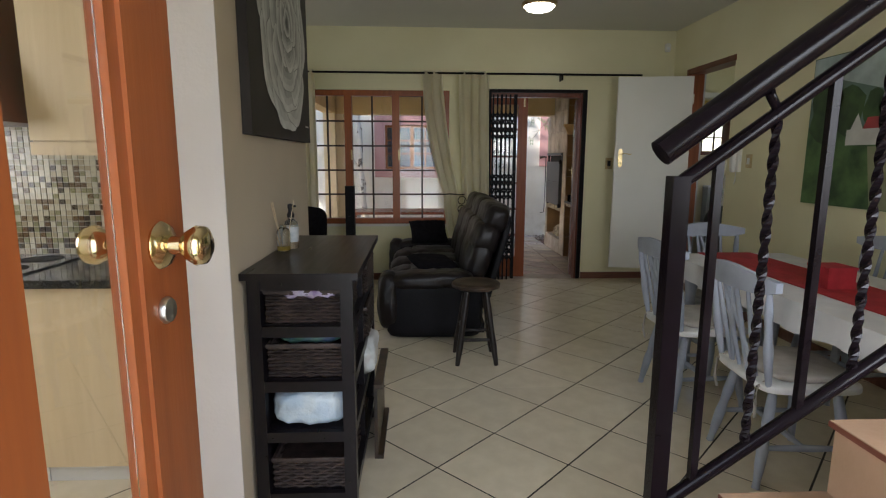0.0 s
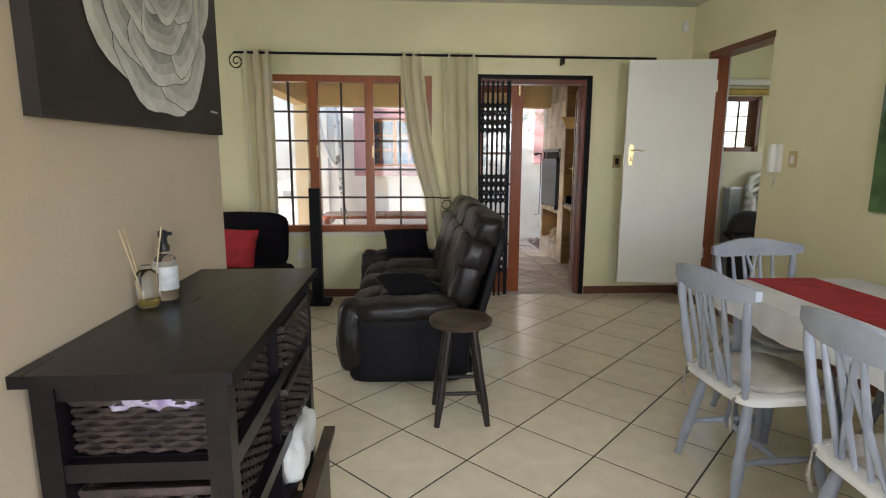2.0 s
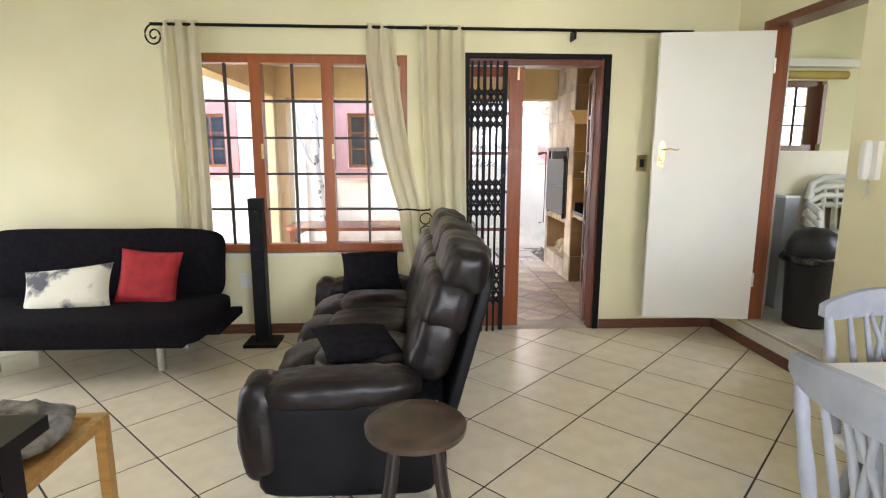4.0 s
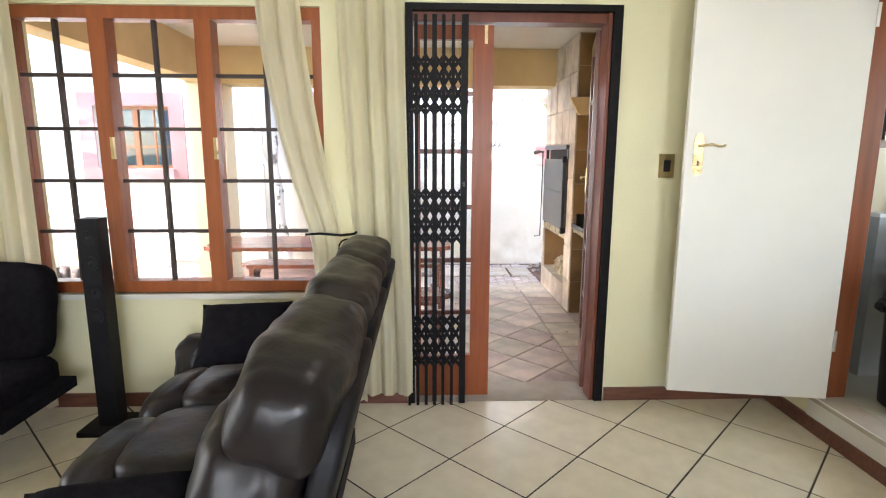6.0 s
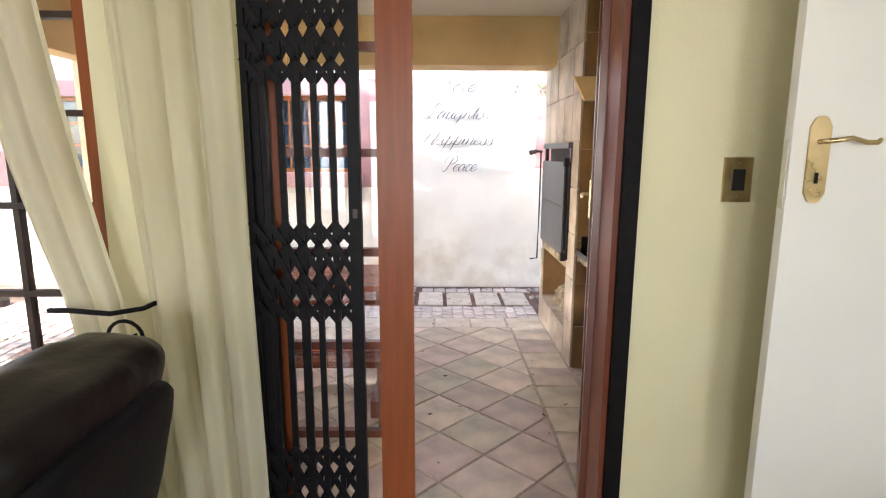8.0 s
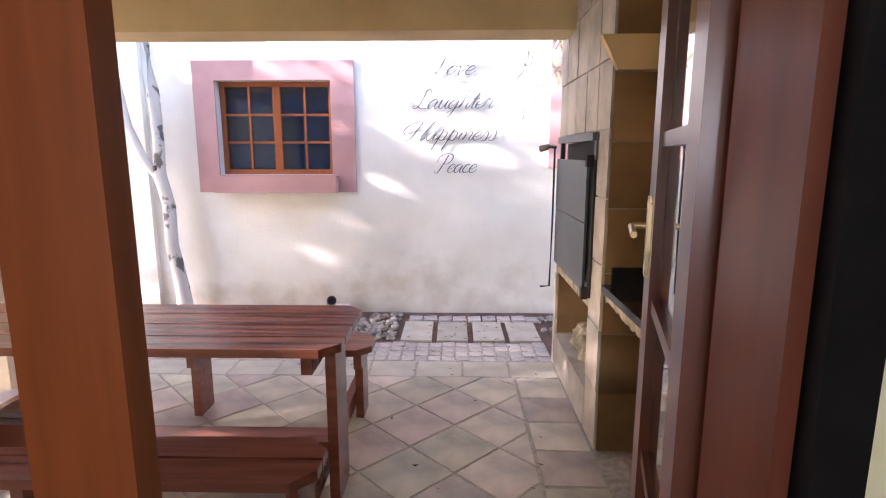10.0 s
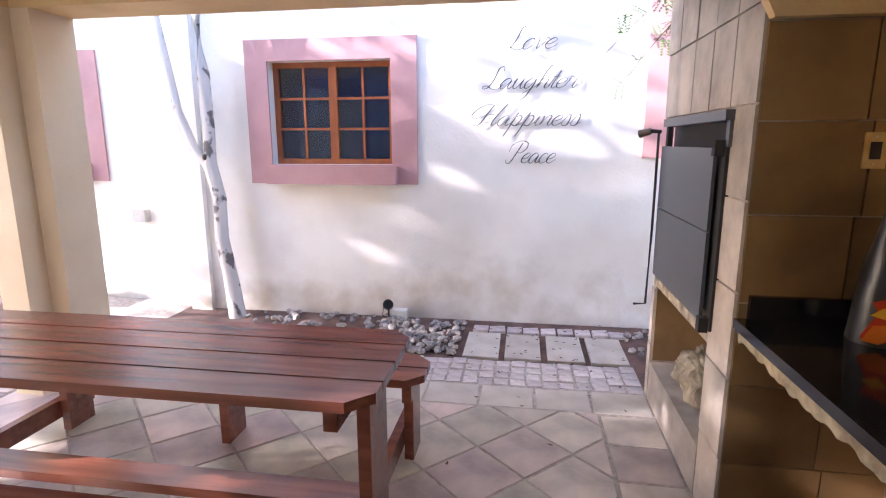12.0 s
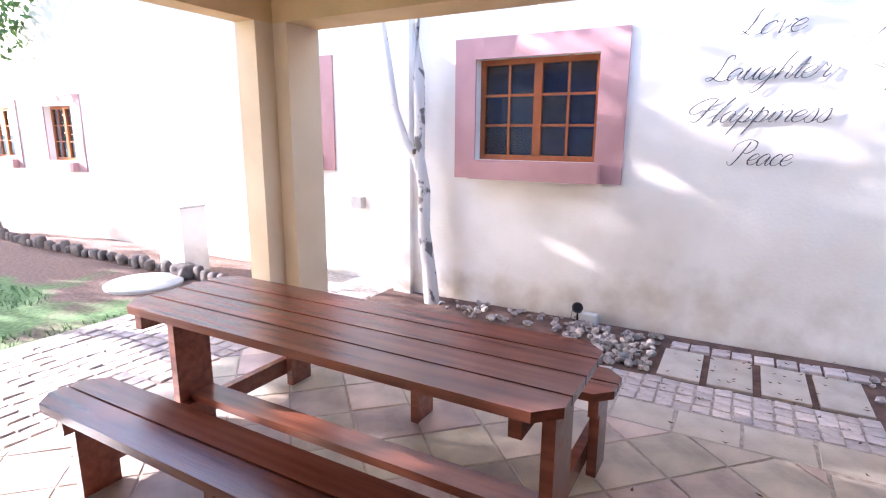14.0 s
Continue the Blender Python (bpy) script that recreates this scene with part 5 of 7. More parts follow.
# ---- kitchen ----
def kitchen():
    KX = -0.765
    bands = [(-1.165, KX), (-1.57, -1.17), (-2.2, -1.575)]
    for i, (a, b) in enumerate(bands):
        c = thing("base_cabinet", "pale maple kitchen base cabinet below a black worktop", "cabinet", "kitchen base cabinets")
        part("body", bm_box((a, 2.13, 0.10), (b, YK - 0.002, 0.865), 0.002), M_CAB, c)
        part("door", bm_box((a + 0.003, 2.108, 0.105), (b - 0.003, 2.128, 0.862), 0.003), M_CAB, c)
        part("plinth", bm_box((a, 2.18, 0), (b, 2.20, 0.10), 0), M_STEELWHITE, c)
    slab_w = thing("worktop", "polished black granite worktop on the kitchen cabinets", "worktop")
    part("top", bm_box((-2.2, 2.065, 0.867), (KX, YK - 0.004, 0.90), 0.004), M_GRANITE, slab_w)
    ov = thing("oven_cooker", "black built-in oven beside the cabinets", "oven")
    part("body", bm_box((-2.85, 2.13, 0.02), (-2.205, YK - 0.002, 0.865), 0.004), M_BLACKPLASTIC, ov)
    part("glass_front", bm_box((-2.84, 2.10, 0.14), (-2.215, 2.128, 0.70), 0.004), M_GLOSSBLACK, ov)
    part("handle", bm_cyl((-2.78, 2.08, 0.74), (-2.27, 2.08, 0.74), 0.01, seg=8), M_CHROME, ov)
    hob = thing("hob", "black glass hob set in the worktop", "hob", m=pose(-1.85, 2.36, 0.901))
    part("plate", bm_box((-0.28, -0.24, 0), (0.28, 0.24, 0.006), 0.002), M_GLOSSBLACK, hob)
    for x, y in ((-0.14, -0.11), (0.14, -0.11), (-0.14, 0.12), (0.14, 0.12)):
        part("ring", bm_lathe([(0.085, 0.006), (0.087, 0.0065), (0.087, 0.0075), (0.075, 0.0075)], 24, pose(x, y, 0)), M_BLACKSTEEL, hob)
    ups = [(-1.115, KX), (-1.262, -1.119), (-1.60, -1.266)]
    for i, (a, b) in enumerate(ups):
        c = thing("wall_cabinet", "pale maple kitchen wall cabinet with bar handle", "cabinet", "kitchen wall cabinets")
        part("body", bm_box((a, 2.352, 1.425), (b, YK - 0.002, 2.35), 0.002), M_CAB, c)
        dr = part("door", bm_box((a + 0.003, 2.332, 1.43), (b - 0.003, 2.35, 2.345), 0.003), M_CAB, c)
        if i:
            hx = a + 0.036 if i == 1 else b - 0.036
            h = part("handle", bm_cyl((hx, 2.305, 1.47), (hx, 2.305, 1.68), 0.006, seg=10), M_CHROME, dr, "brushed steel bar handle", smooth=50)
            for z in (1.50, 1.65):
                part("handle_foot", bm_cyl((hx, 2.305, z), (hx, 2.332, z), 0.004, seg=8), M_CHROME, dr)
        part("pelmet", bm_box((a, 2.335, 1.37), (b, 2.36, 1.424), 0.003), M_CAB, c)
    hd = thing("cooker_hood", "dark wooden cooker hood above the hob", "cooker hood", m=pose(-1.90, 2.4, 1.5))
    bm = bmesh.new()
    lo = [bm.verts.new(p) for p in ((-0.28, -0.22, 0.0), (0.28, -0.22, 0.0), (0.28, 0.25, 0.0), (-0.28, 0.25, 0.0))]
    hi = [bm.verts.new(p) for p in ((-0.16, -0.02, 0.55), (0.16, -0.02, 0.55), (0.16, 0.25, 0.55), (-0.16, 0.25, 0.55))]
    bm.faces.new(lo)
    bm.faces.new(hi)
    for k in range(4):
        bm.faces.new((lo[k], lo[(k + 1) % 4], hi[(k + 1) % 4], hi[k]))
    part("canopy", bm, M_WOODDARK, hd)
    part("chimney", bm_box((-0.15, 0.0, 0.55), (0.15, 0.25, 1.2), 0.003), M_WOODDARK, hd)
    mw = thing("microwave", "white microwave on the worktop with two small magnets", "microwave", m=pose(-0.99, 2.30, 0.9, 0, 0, 5))
    part("body", bm_box((-0.21, -0.19, 0.012), (0.21, 0.17, 0.37), 0.012), M_STEELWHITE, mw)
    for x in (-0.18, 0.18):
        for y in (-0.16, 0.14):
            part("foot", bm_cyl((x, y, 0), (x, y, 0.014), 0.012, seg=8), M_BLACKPLASTIC, mw)
    for x in (-0.06, 0.10):
        part("screw", bm_cyl((x, -0.1915, 0.03), (x, -0.19, 0.03), 0.004, seg=8), M_CHROME, mw)
    for x, ma, sc in ((-0.07, M_BLACKPLASTIC, 1.0), (0.005, M_CHROME, 0.85)):
        g = thing("fridge_magnet", "small figure-shaped magnet on the white microwave", "magnet", "microwave magnets", m=mw.matrix_basis @ pose(x, -0.197, 0.215))
        part("body", bm_soft((0, 0, 0.0), (0.012 * sc, 0.006, 0.026 * sc), 3), ma, g, smooth=60)
        part("head", bm_soft((0, 0, 0.033 * sc), (0.014 * sc, 0.006, 0.012 * sc), 2.5), ma, g, smooth=60)
        for s in (-1, 1):
            part("limb", bm_tube([(0.006 * s, 0, -0.012 * sc), (0.02 * s, 0, -0.03 * sc), (0.026 * s, 0, -0.046 * sc)], 0.006, 6), ma, g, smooth=60)


kitchen()


# ---- small fixtures ----
def plate(name, m, label, category, body, rocker, w=0.075, h=0.115):
    p = thing(name, label, category, m=m)
    part("plate", bm_box((-w / 2, -0.009, -h / 2), (w / 2, 0, h / 2), 0.004), body, p)
    part("rocker", bm_box((-w * 0.22, -0.014, -h * 0.24), (w * 0.22, -0.009, h * 0.24), 0.002), rocker, p)
    for z in (-h * 0.38, h * 0.38):
        part("screw", bm_cyl((0, -0.0105, z), (0, -0.0088, z), 0.004, seg=8), M_CHROME, p)
    return p


plate("light_switch", pose(2.142, YD, 1.322), "antique brass light switch beside the patio door", "light switch", M_BRASS, M_BLACKPLASTIC, 0.08, 0.125)
plate("light_switch", pose(XR, 4.54, 1.355, 0, 0, -90), "brass light switch beside the scullery doorway", "light switch", M_BRASS, M_WHITEPLASTIC)
sk = plate("wall_socket", pose(-0.90, YD, 0.42), "white wall socket below the lounge window", "socket", M_WHITEPLASTIC, M_WHITEPLASTIC, 0.11, 0.11)
ph = thing("intercom_handset", "white wall-mounted intercom handset", "intercom", m=pose(XR, 4.70, 1.36, 0, 0, -90))
part("base", bm_box((-0.045, -0.03, -0.10), (0.045, 0, 0.10), 0.01), M_WHITEPLASTIC, ph)
part("handset", bm_soft((-0.01, -0.045, 0.0), (0.024, 0.022, 0.105), 4), M_WHITEPLASTIC, ph, smooth=60)
part("cord", bm_tube([(0, -0.02, -0.1), (0.01, -0.02, -0.17), (-0.01, -0.02, -0.21), (-0.005, -0.012, -0.11)], 0.004, 6), M_WHITEPLASTIC, ph, smooth=60)
se = thing("motion_sensor", "small white alarm sensor high on the wall", "sensor", m=pose(2.72, YD, 2.57))
part("body", bm_soft((0, -0.025, 0), (0.03, 0.025, 0.045), 4), M_WHITEPLASTIC, se, smooth=60)
part("lens", bm_soft((0, -0.048, -0.012), (0.02, 0.006, 0.016), 3), M_STEELWHITE, se, smooth=60)


LAMP = (1.09, 5.10)


def ceiling_light():
    c = thing("ceiling_light", "round frosted glass ceiling light, switched on", "ceiling light", m=pose(LAMP[0], LAMP[1], CEIL))
    part("rim", bm_lathe([(0.15, -0.03), (0.16, -0.025), (0.16, 0.0), (0.15, 0.0)], 30), M_BRASS, c, smooth=50)
    part("bowl", bm_lathe([(0.0, -0.08), (0.06, -0.076), (0.11, -0.06), (0.14, -0.03), (0.145, -0.001)], 30), lit("frosted_lamp_glass", (1.0, 0.93, 0.78), 2.4), c, smooth=60)


ceiling_light()


# ---- scullery ----
def scullery():
    wt = mat("cream_wall_tile", (0.60, 0.55, 0.40), (0.54, 0.49, 0.35), 0.3, scale=3)
    w = slab("wall_tiling_scullery", (XR + 0.15, YD - 0.01, STEP), (4.8, YD - 0.001, 1.415), wt, "cream tiled wall band with a patterned border", "tiles")
    bl = slab("wall_scullery_nib", (XR + 0.155, 5.745, STEP), (XR + 0.20, YD - 0.012, CEIL), mat("cool_grey_paint", (0.50, 0.51, 0.53), None, 0.7, scale=3), "cool grey painted wall nib")
    win = tagged(new("window_2", finish(bm_box((3.08, YD + 0.05, 1.42), (3.56, YD + 0.11, 1.465)), "window_2", M_WOODDARK)), "small wooden scullery window", "window", kind="structure")
    part("window_frame", bm_box((3.08, YD + 0.05, 1.905), (3.56, YD + 0.11, 1.95)), M_WOODDARK, win)
    for x in (3.08, 3.515):
        part("window_frame", bm_box((x, YD + 0.05, 1.465), (x + 0.045, YD + 0.11, 1.905)), M_WOODDARK, win)
    part("casement", bm_box((3.445, YD - 0.12, 1.47), (3.475, YD + 0.045, 1.905), 0.004), M_WOODDARK, win, "open wooden casement edge")
    for x in (3.23, 3.37):
        part("glazing_bar", bm_box((x, YD + 0.07, 1.465), (x + 0.012, YD + 0.09, 1.905), 0.002), M_BRONZE, win)
    for z in (1.61, 1.76):
        part("glazing_bar", bm_box((3.125, YD + 0.071, z), (3.515, YD + 0.089, z + 0.012), 0.002), M_BRONZE, win)
    bl = thing("roller_blind", "rolled-up mustard blind over the scullery window", "blind", m=pose(3.38, YD - 0.04, 1.985))
    part("roll", bm_cyl((-0.3, 0, 0), (0.3, 0, 0), 0.03, seg=12), mat("mustard_cloth", (0.50, 0.37, 0.10), None, 0.8, scale=8), bl, smooth=60)
    part("head_box", bm_box((-0.36, -0.05, 0.055), (0.36, 0.035, 0.11), 0.006), M_WHITEPLASTIC, bl)
    b = thing("waste_bin", "black plastic swing-lid bin with a liner", "bin", m=pose(3.215, 5.56, STEP))
    part("body", bm_lathe([(0.0, 0.0), (0.135, 0.0), (0.145, 0.01), (0.165, 0.50), (0.168, 0.52), (0.0, 0.52)], 24), M_BLACKPLASTIC, b, smooth=40)
    part("liner", bm_soft((0, 0, 0.485), (0.182, 0.182, 0.05), 2.6, n=18, wrinkle=0.014, freq=22), M_BAG, b, smooth=60)
    lid = part("lid", bm_lathe([(0.175, 0.52), (0.178, 0.545), (0.165, 0.60), (0.13, 0.665), (0.07, 0.70), (0.0, 0.71)], 24), M_BLACKPLASTIC, b, smooth=50)
    part("flap", bm_soft((0.03, -0.085, 0.635), (0.08, 0.012, 0.062), 3, rot=R4(-38, 0, 15)), mat("grey_plastic", (0.16, 0.17, 0.17), None, 0.35, scale=6), lid, smooth=60)
    p = thing("plastic_chair", "white moulded plastic garden chair in a stack", "chair", "stacked plastic chairs", m=pose(3.52, 5.66, STEP + 0.0, 0, 0, 160))
    part("seat", bm_soft((0, 0, 0.42), (0.22, 0.22, 0.02), 6), M_WHITEPLASTIC, p, smooth=50)
    for sx in (-1, 1):
        for sy in (-1, 1):
            part("leg", bm_tube([(0.2 * sx, 0.2 * sy, 0.42), (0.24 * sx, 0.24 * sy, 0.0)], [0.025, 0.018], 8), M_WHITEPLASTIC, p, smooth=60)
        part("arm", bm_tube([(0.18 * sx, -0.22, 0.62), (0.25 * sx, 0.05, 0.63), (0.25 * sx, 0.22, 0.60), (0.22 * sx, 0.22, 0.42)], 0.024, 8), M_WHITEPLASTIC, p, smooth=60)
    for k in range(5):
        x = -0.16 + 0.08 * k
        part("back_slat", bm_tube([(x, -0.20, 0.43), (x * 1.05, -0.25, 0.62), (x * 0.95, -0.28, 0.78)], [0.014, 0.016, 0.016], 8), M_WHITEPLASTIC, p, smooth=60)
    part("back_top", bm_tube([(-0.2, -0.235, 0.66), (-0.17, -0.275, 0.78), (-0.08, -0.285, 0.83), (0.08, -0.285, 0.83), (0.17, -0.275, 0.78), (0.2, -0.235, 0.66)], 0.024, 8), M_WHITEPLASTIC, p, smooth=60)
    for k in (1, 2, 3):
        copy_thing(p, pose(3.52 + 0.006 * k, 5.66 + 0.006 * k, STEP + 0.07 * k, 0, 0, 160))
    m = thing("cupboard", "narrow grey cupboard below the scullery window", "cupboard", m=pose(3.30, 6.0, STEP))
    part("body", bm_box((-0.055, -0.055, 0.0), (0.055, 0.055, 0.88), 0.006), mat("grey_enamel", (0.36, 0.38, 0.40), None, 0.35, scale=4), m)
    part("top", bm_box((-0.058, -0.058, 0.88), (0.058, 0.056, 0.90), 0.004), M_STEELWHITE, m)
    bm = thing("basket_box", "small orange wooden box on the scullery counter", "box", m=pose(3.95, 5.85, STEP + 0.9))
    part("body", bm_box((-0.1, -0.07, 0), (0.1, 0.07, 0.09), 0.006), mat("orange_wood", (0.5, 0.28, 0.06), None, 0.5, scale=6), bm)
    part("rim", bm_box((-0.104, -0.074, 0.08), (0.104, 0.074, 0.095), 0.003), mat("orange_wood_rim", (0.42, 0.23, 0.05), None, 0.5, scale=6), bm)
    ct = thing("scullery_counter", "tiled scullery counter along the wall", "counter", m=pose(4.22, 5.80, STEP))
    part("body", bm_box((-0.43, -0.22, 0), (0.43, 0.24, 0.86), 0.004), M_CAB, ct)
    part("top", bm_box((-0.44, -0.24, 0.86), (0.44, 0.25, 0.9), 0.004), M_GRANITE, ct)


scullery()


# ---- patio things ----
M_PICNIC = mat("red_brown_varnished_pine", (0.25, 0.082, 0.047), (0.13, 0.04, 0.024), 0.2, scale=3, stretch=(0.6, 9, 9), detail=9, mix=(0.3, 0.75), vary=0.12, rough_var=0.1, bump=0.08, bump_scale=22, spec=0.7)
M_STONE = mat("pale_riven_stone_tile", (0.52, 0.45, 0.37), (0.34, 0.28, 0.22), 0.6, scale=6, detail=10, vary=0.14, bump=0.4, bump_scale=20)
M_BROWNTILE = mat("brown_slate_tile", (0.26, 0.15, 0.06), (0.145, 0.085, 0.034), 0.38, scale=3, detail=9, vary=0.25, rough_var=0.12, bump=0.15, bump_scale=20)
M_FIREMETAL = mat("dark_grey_steel_sheet", (0.10, 0.105, 0.115), (0.07, 0.073, 0.08), 0.38, 0.5, scale=5, rough_var=0.1)
M_SOOT = mat("sooty_steel", (0.012, 0.011, 0.011), (0.02, 0.018, 0.017), 0.8, scale=8)
M_PLASTERBREAK = mat("broken_plaster_edge", (0.50, 0.42, 0.28), (0.24, 0.19, 0.13), 0.9, scale=14, bump=0.9, bump_scale=30)
M_IRON = mat("dark_iron_lettering", (0.035, 0.034, 0.036), None, 0.5, 0.3, scale=20)
# blue tint stands in for sky mirrored in the panes
M_DARKGLASS = glass("window_glass", (0.5, 0.66, 0.9))
M_BIRCH = mat("white_birch_bark", (0.62, 0.58, 0.53), (0.16, 0.14, 0.13), 0.8, scale=8, detail=8, stretch=(1, 1, 0.8), mix=(0.39, 0.44), bump=0.5, bump_scale=25)
M_LEAFGREEN = mat("leaf_green", (0.13, 0.22, 0.05), (0.06, 0.12, 0.025), 0.55, scale=3)
M_GRAVEL = mat("grey_gravel", (0.44, 0.385, 0.34), (0.20, 0.165, 0.14), 0.85, scale=12, vary=0.3, bump=0.3, bump_scale=40)
M_CONCRETE = mat("pale_concrete", (0.52, 0.50, 0.46), (0.42, 0.40, 0.36), 0.85, scale=6, bump=0.3, bump_scale=40)


def plank(lo, hi, cut=0.0, bev=0.007):
    """A board along x; cut takes its outer corners off on one side (+1 far, -1 near)."""
    x0, y0, z0 = lo
    x1, y1, z1 = hi
    c = 0.075
    if cut > 0:
        pts = [(x0, y0), (x1, y0), (x1, y1 - c), (x1 - c, y1), (x0 + c, y1), (x0, y1 - c)]
    elif cut < 0:
        pts = [(x0 + c, y0), (x1 - c, y0), (x1, y0 + c), (x1, y1), (x0, y1), (x0, y0 + c)]
    else:
        pts = [(x0, y0), (x1, y0), (x1, y1), (x0, y1)]
    bm = bmesh.new()
    a = [bm.verts.new((x, y, z0)) for x, y in pts]
    b = [bm.verts.new((x, y, z1)) for x, y in pts]
    n = len(pts)
    bm.faces.new(list(reversed(a)))
    bm.faces.new(b)
    for k in range(n):
        bm.faces.new((a[k], a[(k + 1) % n], b[(k + 1) % n], b[k]))
    bevel(bm, bev, 2, 0.6)
    return bm


def picnic_table():
    t = thing("picnic_table", "varnished red-brown pine patio table with plank top", "table")
    x0, x1, y0 = -0.98, 1.075, 7.62
    w, g = 0.147, 0.011
    for k in range(4):
        y = y0 + k * (w + g)
        part("plank", plank((x0, y, 0.585), (x1, y + w, 0.62), -1 if k == 0 else 1 if k == 3 else 0), M_PICNIC, t)
    for x in (-0.90, 0.94):
        part("bearer", bm_box((x - 0.022, 7.66, 0.50), (x + 0.022, 8.21, 0.584), 0.012), M_PICNIC, t)
        part("leg", bm_box((x - 0.068, 7.84, PZ), (x - 0.024, 8.04, 0.584), 0.006) if x < 0 else bm_box((x + 0.05, 7.76, PZ), (x + 0.094, 7.96, 0.584), 0.006), M_PICNIC, t)
        part("foot_beam", bm_box((x - 0.022, 7.32, PZ + 0.07), (x + 0.022, 8.74, PZ + 0.165), 0.006), M_PICNIC, t)
    part("stretcher", bm_box((-0.92, 7.90, PZ + 0.166), (0.96, 8.03, PZ + 0.205), 0.006), M_PICNIC, t)
    def bench(ya, label, pw=0.147):
        b = thing("picnic_bench", label, "bench", "patio benches")
        for k in range(2):
            y = ya + k * (pw + 0.011)
            part("plank", plank((-1.03 if ya < 8 else -0.97, y, 0.262), (1.06, y + pw, 0.30), -1 if k == 0 else 1), M_PICNIC, b)
        for x in (-0.90, 0.0, 0.94):
            part("leg", bm_box((x + 0.024, ya + 0.06, PZ), (x + 0.068, ya + 0.22, 0.18), 0.005), M_PICNIC, b)
            part("bearer", bm_box((x + 0.024, ya + 0.02, 0.18), (x + 0.068, ya + 0.285, 0.261), 0.005), M_PICNIC, b)
    bench(7.25, "varnished pine bench beside the patio table, catching sunlight", 0.139)
    bench(8.46, "varnished pine bench behind the patio table")


picnic_table()


def tiles_on(parent, name, material, axis, pos, a0, a1, z0, z1, na, nz, gap=0.008, thick=0.012, out=-1, jitter=0.003):
    """Wall tiles as pieces on a plane x = pos or y = pos, between a0..a1 along and z0..z1 up."""
    for j in range(nz):
        cuts = [a0 + (a1 - a0) * i / na for i in range(na + 1)]
        for i in range(1, na):
            cuts[i] += random.uniform(-0.02, 0.02)
        for i in range(na):
            u0, u1 = cuts[i] + gap / 2, cuts[i + 1] - gap / 2
            v0, v1 = z0 + (z1 - z0) * j / nz + gap / 2, z0 + (z1 - z0) * (j + 1) / nz - gap / 2
            d = thick + random.uniform(-jitter, jitter)
            lo, hi = sorted((pos, pos + out * d))
            bm = bm_box((lo, u0, v0), (hi, u1, v1), 0.003, seg=1) if axis == "x" else bm_box((u0, lo, v0), (u1, hi, v1), 0.003, seg=1)
            part(name, bm, material, parent)


